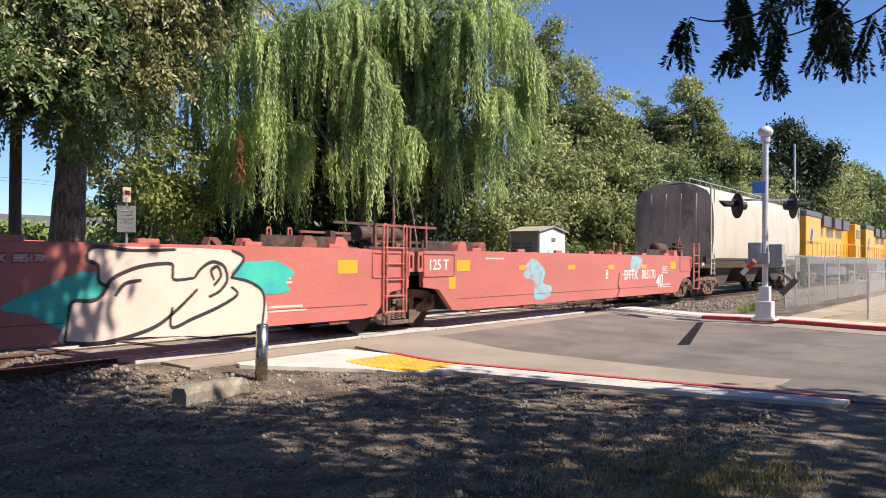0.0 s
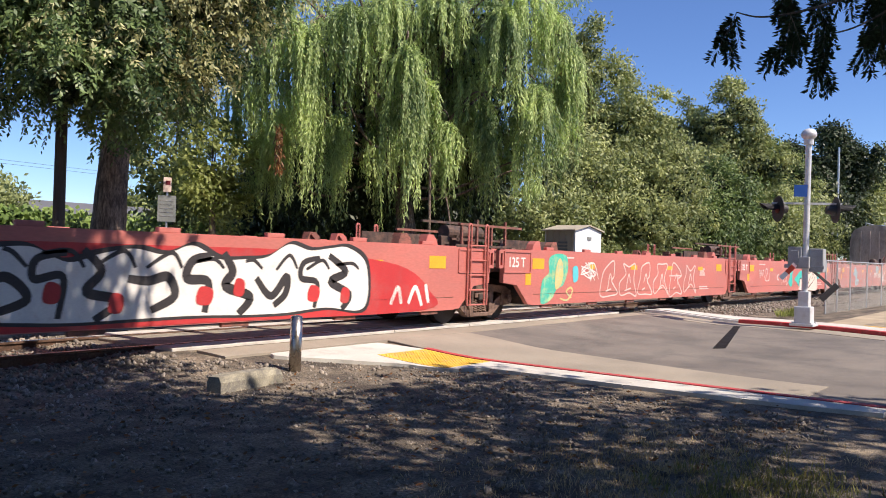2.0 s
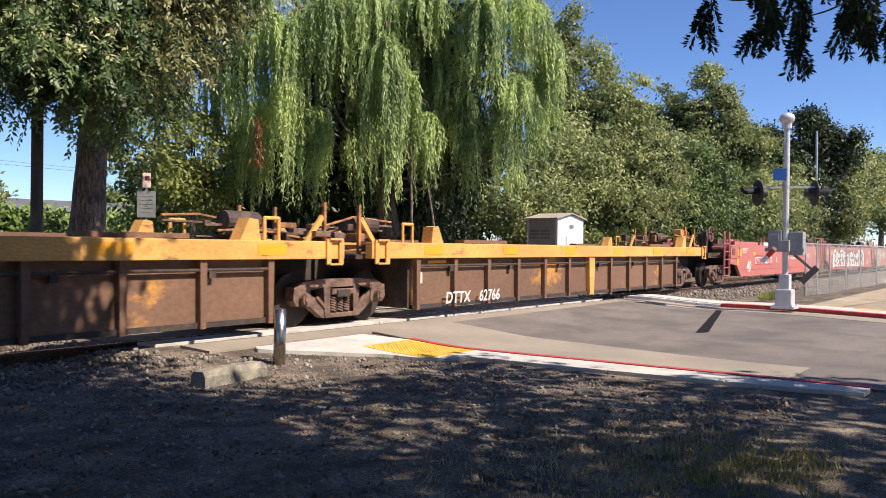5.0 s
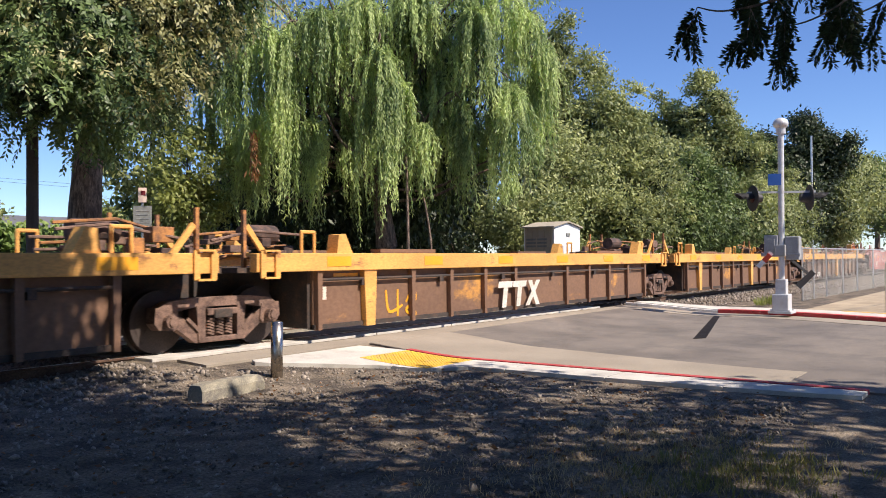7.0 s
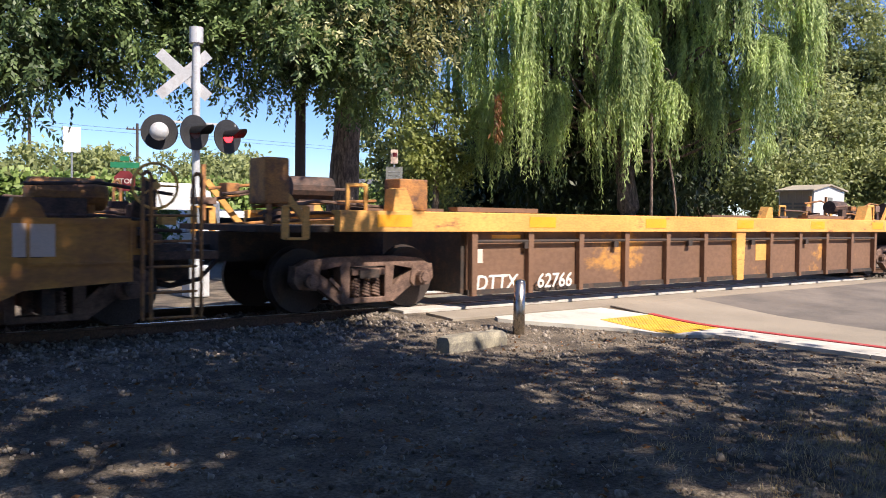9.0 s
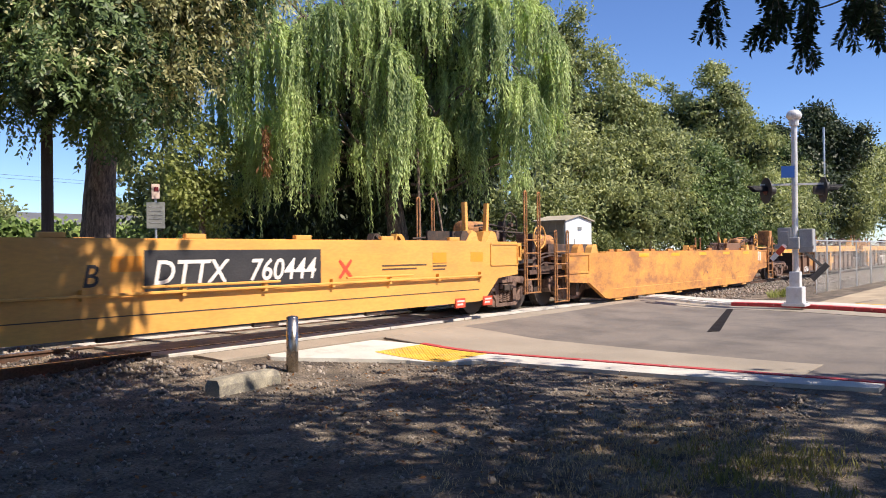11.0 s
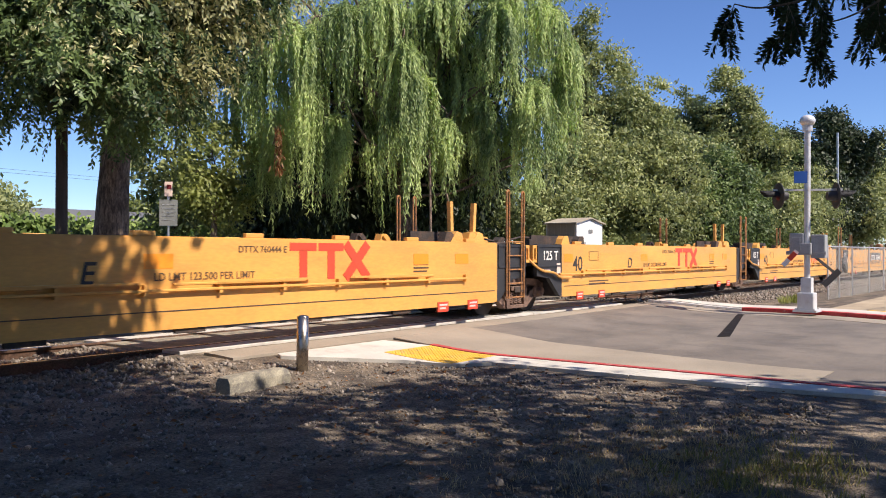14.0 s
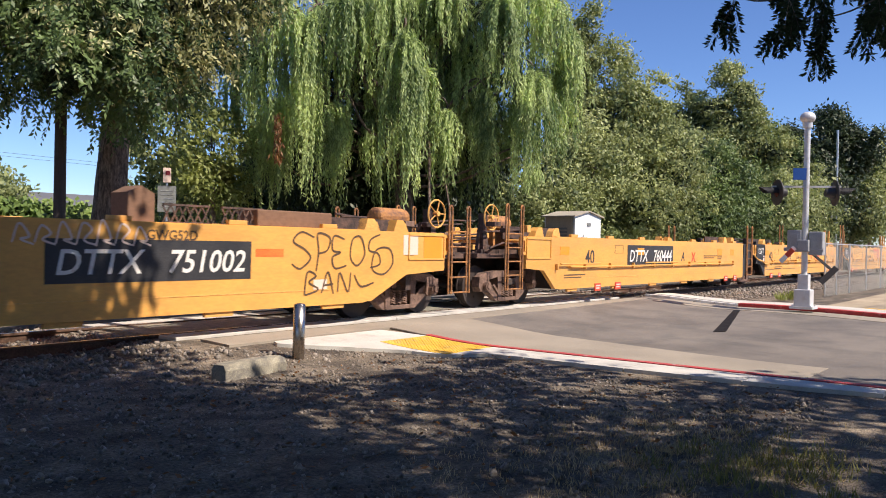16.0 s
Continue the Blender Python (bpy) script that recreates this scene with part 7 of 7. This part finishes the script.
def parking_block(p, q):
    p, q = Vector((*p, 0)), Vector((*q, 0))
    ob = thing("parking_block", "weathered concrete parking block lying on the dirt", "parking block", at=(p.x, p.y, 0))
    bm = bmesh.new()
    d = q - p
    n = 10
    rings = []
    sec = [(-0.12, 0), (-0.115, 0.15), (-0.08, 0.22), (0.08, 0.22), (0.115, 0.15), (0.12, 0)]
    side = Vector((-d.y, d.x, 0)).normalized()
    for i in range(n + 1):
        c = d * (i / n)
        ring = []
        for k, (w, h) in enumerate(sec):
            wob = 1 + 0.1 * noise.noise(Vector((i * 0.8, k * 1.7, 2)))
            tap = 0.93 if i in (0, n) else 1.0
            ring.append(bm.verts.new(c + side * w * wob * tap + Vector((0, 0, h * wob * tap - 0.02))))
        rings.append(ring)
    for a, b in zip(rings, rings[1:]):
        for k in range(len(sec) - 1):
            bm.faces.new((a[k], a[k + 1], b[k + 1], b[k]))
    bm.faces.new(rings[0])
    bm.faces.new(rings[-1][::-1])
    part("block", mesh_of("block", bm, M_OLDCONC), ob)
    return ob


parking_block((6.0, 7.62), (7.0, 7.72))


def signal_head(parent, x, y, z, yaw, lit, big=True):
    """A round black target with its hooded lamp, facing the local way yaw."""
    h = part("signal_head", None, parent, "round black flashing-light head", at=pose(x, y, z, 0, 0, yaw))
    bm = bmesh.new()
    tube(bm, (0, -0.02, 0), (0, 0.0, 0), 0.33, 36)
    tube(bm, (0, 0, 0), (0, 0.22, 0), 0.15, 20, 0.1)
    part("target", mesh_of("target", bm, M_BLACK), h)
    bm = bmesh.new()
    for k in range(13):
        a0, a1 = radians(-10 + 200 * k / 13), radians(-10 + 200 * (k + 1) / 13)
        l0, l1 = 0.34 + 0.16 * math.sin(a0), 0.34 + 0.16 * math.sin(a1)
        v = [bm.verts.new((0.13 * math.cos(t), yy, 0.13 * math.sin(t))) for t, yy in ((a0, -0.02), (a1, -0.02), (a1, -l1), (a0, -l0))]
        bm.faces.new(v)
    r = bmesh.ops.solidify(bm, geom=bm.faces[:], thickness=0.008)
    part("hood", mesh_of("hood", bm, M_BLACK), h)
    bm = bmesh.new()
    tube(bm, (0, -0.035, 0), (0, -0.02, 0), 0.115, 24)
    part("lens", mesh_of("lens", bm, M_REDLAMP if lit else M_REDLENS), h, "lit red lens" if lit else "dark red lens")
    return h


def part_empty(name, parent, at):
    return part(name, None, parent, at=at)


def crossing_signal_near(x, y):
    z0 = 0.12
    ob = thing("crossing_signal", "silver crossing signal mast with bell and hooded lamps", "crossing signal", group="crossing signals", at=(x, y, z0))
    bm = bmesh.new()
    tube(bm, (0, 0, 0.5), (0.03, 0, 4.72), 0.075, 20)
    part("mast", mesh_of("mast", bm, M_SILVER), ob)
    bm = bmesh.new()
    box(bm, (0, 0, 0.24), (0.4, 0.4, 0.5), bevel=0.03)
    box(bm, (0, 0, 0.62), (0.26, 0.26, 0.5), bevel=0.02)
    for sx in (-1, 1):
        for sy in (-1, 1):
            tube(bm, (sx * 0.22, sy * 0.22, 0), (sx * 0.22, sy * 0.22, 0.1), 0.025, 8)
    box(bm, (0, 0, 0.03), (0.56, 0.56, 0.06))
    part("base", mesh_of("base", bm, M_SILVER), ob)
    bm = bmesh.new()
    bmesh.ops.create_uvsphere(bm, u_segments=24, v_segments=14, radius=0.19, matrix=Matrix.Translation((0.03, 0, 4.86)) @ Matrix.Diagonal((1, 1, 0.8, 1)))
    tube(bm, (0.03, 0, 4.6), (0.03, 0, 4.76), 0.12, 16)
    part("bell", mesh_of("bell", bm, M_SILVER, smooth=False), ob, "domed silver bell")
    bm = bmesh.new()
    box(bm, (-0.12, 0.12, 3.42), (0.34, 0.02, 0.3), rot=Matrix.Rotation(radians(-60), 3, "Z"))
    part("sign_plate", mesh_of("sign_plate", bm, M_BLUE), ob, "small blue sign plate")
    bm = bmesh.new()
    bar(bm, (-0.36, 0.75, 3.1), (0.36, -0.75, 3.1), 0.05, 0.05)
    part("cross_arm", mesh_of("cross_arm", bm, M_SILVER), ob)
    signal_head(ob, -0.34, 0.6, 2.95, 221, False)
    signal_head(ob, 0.34, -0.6, 2.95, 31, False)
    bm = bmesh.new()
    box(bm, (0.05, 0.24, 1.72), (0.3, 0.34, 0.56), bevel=0.03)
    box(bm, (0.12, -0.26, 1.66), (0.32, 0.34, 0.6), bevel=0.03)
    box(bm, (-0.05, 0.0, 1.6), (0.26, 0.26, 0.3), bevel=0.03)
    box(bm, (-0.1, 0.24, 1.72), (0.04, 0.2, 0.36), bevel=0.01)
    tube(bm, (0.0, -0.45, 1.5), (0.0, 0.5, 1.5), 0.05, 10)
    part("gate_mechanism", mesh_of("gate_mechanism", bm, M_GREYBOX), ob)
    bm = bmesh.new()
    bar(bm, (-0.25, 0.18, 1.55), (-0.32, 0.5, 1.18), 0.05, 0.12)
    g = part("gate_arm_stub", mesh_of("gate_arm_stub", bm, M_WHITE), ob)
    bm = bmesh.new()
    bar(bm, (-0.28, 0.21, 1.5), (-0.3, 0.36, 1.33), 0.056, 0.126)
    part("stripe", mesh_of("stripe", bm, M_LOGO), g, "red stripe")
    bm = bmesh.new()
    bar(bm, (0.5, -0.28, 0.66), (0.68, -0.62, 1.05), 0.05, 0.15)
    bar(bm, (0.1, -0.05, 1.5), (0.65, -0.5, 1.0), 0.04, 0.06)
    part("counterweight", mesh_of("counterweight", bm, M_BLACK), ob, "dark gate counterweight")
    return ob


crossing_signal_near(22.55, 5.4)


def crossing_signal_far(x, y):
    ob = thing("crossing_signal", "silver crossing signal mast with crossbuck and flashing red lamps", "crossing signal", group="crossing signals", at=(x, y, 0.02))
    bm = bmesh.new()
    tube(bm, (0, 0, 0.0), (0, 0, 4.75), 0.075, 20)
    tube(bm, (0, 0, 4.7), (0, 0, 4.8), 0.06, 14)
    tube(bm, (0, 0, 4.8), (0, 0, 5.1), 0.13, 20)
    box(bm, (0, 0, 0.3), (0.4, 0.4, 0.6), bevel=0.03)
    part("mast", mesh_of("mast", bm, M_SILVER), ob)
    cb = part("crossbuck", None, ob, "crossed boards, their bare backs to the verge", at=pose(-0.2, 0.1, 4.2, 0, 0, -28))
    for k, an in enumerate((48, -48)):
        bm = bmesh.new()
        box(bm, (0, 0.012 * k, 0), (0.2, 0.012, 1.22), rot=Matrix.Rotation(radians(an), 3, "Y"))
        part("board", mesh_of("board", bm, M_SILVER), cb)
    bm = bmesh.new()
    bar(bm, (-0.75, 0.1, 3.3), (0.75, -0.1, 3.3), 0.04, 0.04)
    part("cross_arm", mesh_of("cross_arm", bm, M_SILVER), ob)
    signal_head(ob, 0.56, -0.15, 3.07, 18, True)
    signal_head(ob, -0.1, -0.16, 3.1, 18, False)
    hd = signal_head(ob, -0.7, 0.0, 3.08, 158, False)
    bm = bmesh.new()
    bmesh.ops.create_uvsphere(bm, u_segments=20, v_segments=12, radius=0.17, matrix=Matrix.Translation((0, 0.14, 0)) @ Matrix.Diagonal((1, 0.8, 1, 1)))
    part("lamp_housing", mesh_of("lamp_housing", bm, M_SILVER, smooth=True), hd, "silver lamp housing")
    bm = bmesh.new()
    box(bm, (-0.5, 0, 1.9), (1.0, 0.06, 0.5), bevel=0.01)
    prism(bm, [(0.05, 1.2), (0.4, 1.2), (0.2, 2.0), (-0.1, 2.14)], -0.2, -0.1)
    part("counterweight", mesh_of("counterweight", bm, M_WHITE), ob, "white gate counterweight plate")
    for k in range(9):
        bm = bmesh.new()
        box(bm, (0.7 + 0.62 * k, -0.05, 1.58), (0.61, 0.04, 0.13 - 0.005 * k))
        part("gate_arm", mesh_of("gate_arm", bm, M_LOGO if k % 2 else M_WHITE), ob, "red and white striped gate arm section")
    bm = bmesh.new()
    box(bm, (0.15, 0, 1.55), (0.5, 0.4, 0.55), bevel=0.03)
    part("gate_mechanism", mesh_of("gate_mechanism", bm, M_STEEL), ob)
    return ob


crossing_signal_far(6.15, 15.45)


def shed():
    """A small equipment hut with a shallow gable roof."""
    ob = thing("equipment_hut", "small pale railway equipment hut with a gabled roof", "hut", at=pose(33.2, 17.7, 0, 0, 0, -98.7))
    L, Wd, H = 1.55, 1.9, 2.88
    bm = bmesh.new()
    for k in range(5):
        box(bm, (-L / 2 + 0.1 + k * 0.33, -Wd / 2 - 0.035, H / 2), (0.03, 0.02, H - 0.05))
    box(bm, (0, -Wd / 2, H / 2), (L - 0.07, 0.06, H))
    part("wall", mesh_of("hut_wall", bm, M_TAN), ob, "tan ribbed wall")
    bm = bmesh.new()
    box(bm, (0, Wd / 2, H / 2), (L - 0.07, 0.06, H))
    part("wall", mesh_of("hut_wall", bm, M_TAN), ob, "tan wall")
    for e in (-1, 1):
        bm = bmesh.new()
        rings = [[bm.verts.new((e * x, y, z)) for y, z in ((-Wd / 2, 0), (Wd / 2, 0), (Wd / 2, H), (0, H + 0.21), (-Wd / 2, H))] for x in (L / 2 - 0.03, L / 2 + 0.05)]
        for q in range(5):
            bm.faces.new((rings[0][q], rings[0][(q + 1) % 5], rings[1][(q + 1) % 5], rings[1][q]))
        for ring in rings:
            bm.faces.new(ring)
        part("gable", mesh_of("gable", bm, M_WHITE), ob, "white gable wall")
    for s in (-1, 1):
        bm = bmesh.new()
        sec = [(0, H + 0.22), (s * (Wd / 2 + 0.14), H - 0.03), (s * (Wd / 2 + 0.14), H + 0.03), (0, H + 0.27)]
        ra = [bm.verts.new((-L / 2 - 0.14, yy, zz)) for yy, zz in sec]
        rb = [bm.verts.new((L / 2 + 0.14, yy, zz)) for yy, zz in sec]
        for q in range(4):
            bm.faces.new((ra[q], ra[(q + 1) % 4], rb[(q + 1) % 4], rb[q]))
        bm.faces.new(ra)
        bm.faces.new(rb[::-1])
        part("roof", mesh_of("hut_roof", bm, M_TAN), ob)
    bm = bmesh.new()
    box(bm, (L / 2 + 0.07, 0.1, 1.1), (0.05, 0.9, 2.0), bevel=0.015)
    part("door", mesh_of("hut_door", bm, M_WHITE), ob)
    bm = bmesh.new()
    box(bm, (L / 2 + 0.06, 0.05, 2.55), (0.04, 0.26, 0.14))
    part("vent", mesh_of("hut_vent", bm, M_GREYBOARD), ob, "dark vent")
    bm = bmesh.new()
    for z in (2.05, 2.2, 2.35):
        for x in (-0.4, 0.2):
            box(bm, (x, -Wd / 2 - 0.05, z), (0.5, 0.02, 0.08))
    part("louvre", mesh_of("hut_louvre", bm, M_GREYBOARD), ob, "dark louvre")


shed()


def sign_post(x, y, h, plates, label, pole=M_STEEL, r=0.035, yaw=-50, category="sign"):
    ob = thing("road_sign", label, category, group="signs", at=pose(x, y, 0, 0, 0, yaw))
    bm = bmesh.new()
    tube(bm, (0, 0.03, -0.1), (0, 0.03, h), r, 10)
    part("post", mesh_of("sign_post", bm, pole), ob)
    for (z, w, hh, mat, lab) in plates:
        bm = bmesh.new()
        box(bm, (0, -0.02, z), (w, 0.02, hh), bevel=0.006)
        part("plate", mesh_of("sign_plate", bm, mat), ob, lab)
    return ob


g = sign_post(14.4, 20.7, 3.6, [(2.72, 0.5, 0.75, M_GREYBOARD, "grey notice board"), (3.4, 0.22, 0.42, M_CREAM, "faded white and red notice")], "grey notice board on a post with small red notice above", yaw=-35)
bm = bmesh.new()
box(bm, (0.02, -0.034, 3.46), (0.12, 0.008, 0.12))
part("mark", mesh_of("mark", bm, M_REDSHADED), g, "red mark")
for k in range(5):
    bm = bmesh.new()
    box(bm, (0, -0.034, 2.95 - 0.11 * k), (0.34, 0.006, 0.022))
    part("small_print", mesh_of("print", bm, M_STEEL), g)
sign_post(7.65, 30, 4.4, [(4.05, 0.55, 0.85, M_WHITE, "blank white back of sign")], "tall white sign on a steel post", yaw=-15)
st = sign_post(9.4, 30, 3.35, [(3.28, 0.95, 0.2, M_GREENSIGN, "green street name plate"), (3.5, 0.3, 0.18, M_GREENSIGN, "green street name plate")], "red octagonal stop sign with green street name plates", yaw=-17, category="stop sign")
bm = bmesh.new()
bmesh.ops.create_cone(bm, cap_ends=True, segments=8, radius1=0.38, radius2=0.38, depth=0.02, matrix=Matrix.Translation((0, -0.03, 2.72)) @ Matrix.Rotation(radians(90), 4, "X") @ Matrix.Rotation(radians(22.5), 4, "Z"))
part("plate", mesh_of("stop_plate", bm, M_REDSHADED), st, "red octagonal plate, darkened for tree shade")
me = text_mesh("STOP", 0.24, M_LETTER)
part("lettering", me, st, "white STOP lettering", at=(-max(v.co.x for v in me.vertices) / 2, -0.045, 2.64))


def pole(x, y, h, r, label, arms=True, mat=M_POLE):
    ob = thing("utility_pole", label, "pole", group="poles", at=(x, y, 0))
    bm = bmesh.new()
    tube(bm, (0, 0, -0.2), (0, 0, h), r, 14, r * 0.75)
    part("shaft", mesh_of("shaft", bm, mat), ob)
    if arms:
        bm = bmesh.new()
        bar(bm, (-0.9, 0, h - 0.5), (0.9, 0, h - 0.5), 0.1, 0.12)
        for x0 in (-0.8, -0.3, 0.3, 0.8):
            tube(bm, (x0, 0, h - 0.44), (x0, 0, h - 0.3), 0.04, 8)
        part("cross_arm", mesh_of("cross_arm", bm, mat), ob)
    return ob


pole(9.6, 17.7, 11, 0.135, "dark timber utility pole in front of the trees", False)
pole(8.6, 31, 2.9, 0.12, "short orange timber post", False, M_TIMBER)
pole(14.0, 66, 9, 0.14, "far utility pole with cross arm")
pole(23.0, 70, 9, 0.14, "far utility pole with cross arm")
pole(78.0, 16.2, 12, 0.12, "slim pale pole among the trees", False, M_STEEL)
# wires between the far poles
bm = bmesh.new()
for z in (8.5, 8.2):
    line = [(-40 + 10 * k, 64 + 1.0 * k, z - 0.35 * math.sin(math.pi * (k % 1.0))) for k in range(13)]
    pipe(bm, line, 0.012, 4)
tagged(new("overhead_wire", mesh_of("overhead_wire", bm, M_BLACK)), "thin dark overhead wires", "wire", kind="structure")


def car(x, y, yaw, mat, label, van=False):
    ob = thing("car", label, "car", group="parked cars", at=pose(x, y, 0, 0, 0, yaw))
    h = 0.3 if van else 0.0
    bm = bmesh.new()
    body = [(-2.2, 0.35), (-2.25, 0.75), (-2.1, 1.0), (-1.2, 1.06), (1.0, 1.02), (2.05, 0.88), (2.25, 0.6), (2.2, 0.35)]
    prism(bm, body, -0.88, 0.88)
    cabin = [(-1.9 if van else -1.5, 1.04), (-1.6 if van else -0.9, 1.45 + h), (0.2, 1.47 + h), (1.0, 1.03)]
    prism(bm, cabin, -0.76, 0.76)
    bmesh.ops.bevel(bm, geom=bm.edges[:], offset=0.06, segments=2, affect="EDGES")
    b = part("body", mesh_of("car_body", bm, mat), ob)
    for s in (-1, 1):
        bm = bmesh.new()
        c2 = [(cabin[0][0] + 0.2, 1.08), (cabin[1][0] + 0.12, 1.38 + h), (0.12, 1.4 + h), (0.75, 1.08)]
        prism(bm, c2, *sorted((s * 0.765, s * 0.772)))
        part("window", mesh_of("car_window", bm, M_GLASS), b, "dark side window")
    bm = bmesh.new()
    tube(bm, (0, -0.1, 0), (0, 0.1, 0), 0.32, 20)
    ty = mesh_of("tyre", bm, M_TYRE)
    bm = bmesh.new()
    tube(bm, (0, -0.11, 0), (0, 0.11, 0), 0.19, 16)
    rim = mesh_of("rim", bm, M_STEEL)
    for xx in (-1.35, 1.35):
        for s in (-1, 1):
            w = part("tyre", ty, ob, at=(xx, s * 0.8, 0.32))
            part("rim", rim, w)
    return ob


M_CARWHITE = material("white_car_paint", (0.75, 0.75, 0.74), 0.25, coat=0.6, vary=0.03, bump=0)
M_CARGREY = material("grey_car_paint", (0.2, 0.22, 0.25), 0.25, coat=0.6, vary=0.03, bump=0)
car(6.2, 26.5, 12, M_CARWHITE, "white saloon car parked before the hedge")
car(11.6, 26.5, 8, M_CARWHITE, "white estate car parked before the hedge", True)
car(17.4, 27.5, 10, M_CARGREY, "blue-grey car parked under the trees")
car(26.0, 27.0, 12, M_CARGREY, "dark car parked under the trees")
car(0.8, 26.5, 10, M_CARWHITE, "white car parked before the hedge", True)
# a low far building between the trunks
house = thing("house", "low dark far-off building behind the hedge", "house", at=(30, 53, 0))
bm = bmesh.new()
box(bm, (0, 0, 1.5), (12, 6, 3.0))
part("wall", mesh_of("house_wall", bm, M_GREYBOARD), house)
bm = bmesh.new()
a = [bm.verts.new(v) for v in ((-6.4, -3.4, 3), (6.4, -3.4, 3), (6.4, 3.4, 3), (-6.4, 3.4, 3), (-6.4, 0, 4.4), (6.4, 0, 4.4))]
for f in ((0, 1, 5, 4), (2, 3, 4, 5), (0, 4, 3), (1, 2, 5), (0, 3, 2, 1)):
    bm.faces.new([a[i] for i in f])
part("roof", mesh_of("house_roof", bm, M_LOCOGREY), house)


def chain_fence(pts, h, label):
    """Posts with top rail and a real wire mesh between them."""
    ob = thing("chain_link_fence", label, "fence", at=(0, 0, 0))
    bm = bmesh.new()
    tube(bm, (0, 0, 0), (0, 0, h + 0.05), 0.03, 8)
    post = mesh_of("fence_post", bm, M_STEEL)
    for p in pts:
        part("post", post, ob, at=(p[0], p[1], ground_z(*p)))
    rails, wires = bmesh.new(), []
    for (x0, y0), (x1, y1) in zip(pts, pts[1:]):
        tube(rails, (x0, y0, h), (x1, y1, h), 0.02, 6)
        L = math.hypot(x1 - x0, y1 - y0)
        d = np.array([(x1 - x0) / L, (y1 - y0) / L])
        step = 0.11
        for sg in (1, -1):
            k = -h
            while k < L:
                a0, a1 = max(0, k), min(L, k + h)
                z0, z1 = (a0 - k), (a1 - k)
                if sg < 0:
                    z0, z1 = h - z0, h - z1
                wires.append(((x0 + d[0] * a0, y0 + d[1] * a0, z0), (x0 + d[0] * a1, y0 + d[1] * a1, z1)))
                k += step
    part("top_rail", mesh_of("top_rail", rails, M_STEEL), ob)
    v, f = [], []
    for i, (p, q) in enumerate(wires):
        w = 0.0022
        v += [(p[0], p[1] - w, p[2]), (p[0], p[1] + w, p[2] + w), (q[0], q[1] + w, q[2] + w), (q[0], q[1] - w, q[2])]
        f.append((4 * i, 4 * i + 1, 4 * i + 2, 4 * i + 3))
    part("wire_mesh", mesh_np("wire_mesh", v, f, M_MESH), ob, "thin grey wire mesh")


chain_fence([(31.2, 6.8), (33, 6.8), (35, 6.75), (38, 6.7), (41, 6.65), (45, 6.6), (50, 6.6), (56, 6.6)], 1.85, "grey chain-link fence along the railway")
chain_fence([(26.2, 3.5), (28.5, 3.2), (31.5, 2.8), (35, 2.4)], 1.35, "low chain-link fence with steel posts by the lot")

# dry grass tufts and litter at the verge
rng = np.random.default_rng(17)


def tufts(name, n, place, h, mat, label):
    p, d = [], []
    for k in range(n):
        c = np.array(place())
        for q in range(14):
            p.append(c + (rng.normal() * 0.05, rng.normal() * 0.05, 0))
            v = np.array([rng.normal() * 0.35, rng.normal() * 0.35, 1.0])
            d.append(v / np.linalg.norm(v))
    tagged(new(name, leaf_mesh(name, np.array(p), h, mat, 6, slim=0.09, axis_dirs=np.array(d))), label, "grass", kind="stuff")


tufts("dry_grass", 420, lambda: (6.1 + rng.normal() * 1.0, 2.5 + rng.normal() * 0.6, 0.0), 0.05, L_STRAW, "flattened straw-coloured grass on the verge")
tufts("grass", 90, lambda: (6.3 + rng.normal() * 0.5, 1.75 + rng.normal() * 0.35, 0.0), 0.09, L_GRASS, "dry grass tufts on the dirt verge")
tufts("grass_far", 36, lambda: (27.0 + rng.random() * 3.0, 6.95 + rng.random() * 0.4, 0.02), 0.26, L_BRIGHT, "yellow-green weeds along the fence")
p = np.stack([-2 + 12 * rng.random(1500), 2 + 6 * rng.random(1500), 0.02 + 0.01 * rng.random(1500)], -1)
d = np.stack([rng.normal(size=1500), rng.normal(size=1500), 0.15 * rng.normal(size=1500)], -1)
tagged(new("leaf_litter", leaf_mesh("leaf_litter", p, 0.055, L_BROWN, 3, slim=0.4, axis_dirs=d)), "scattered dry fallen leaves", "leaf litter", kind="stuff")


# ---------- what moves ----------
SPEED = [(0.0, 16.8), (4.5, 16.7), (7.0, 16.45), (12.0, 16.3), (16.0, 16.25)]


def travelled(t):
    """Metres that the train has gone at t seconds."""
    s = 0.0
    for (t0, v0), (t1, v1) in zip(SPEED, SPEED[1:]):
        if t <= t0:
            break
        e = min(t, t1)
        ve = v0 + (v1 - v0) * (e - t0) / (t1 - t0)
        s += (v0 + ve) / 2 * (e - t0)
    return s


def motions():
    times = [0.5 * k for k in range(33)]
    for ob, s in TRAIN:
        walk(ob, [(t, pose(s + travelled(t), TRACK_Y, RAIL_Z)) for t in times])
    for w in WHEELS:
        x = w.location.x
        walk(w, [(k / FPS, pose(x, 0, 0.46, 0, math.degrees(travelled(k / FPS) / 0.46) % 360, 0)) for k in range(481)])
    sway = [(0.0, -0.3, -0.4), (1.5, 0.2, -0.1), (3.5, -0.1, 0.35), (4.5, 0.2, 0.1), (7.0, -0.5, -0.5), (8.0, 0.1, -0.3), (9.5, 0.1, 0.2), (12.0, 0.1, 0.35), (12.5, 0.1, 0.4), (14.5, 0.2, -0.25), (16.0, 0.05, 0.0)]
    walk(BRANCH, [(t, pose(0.02 * a, -0.02 * a, 0.05 * b)) for t, a, b in sway])


motions()
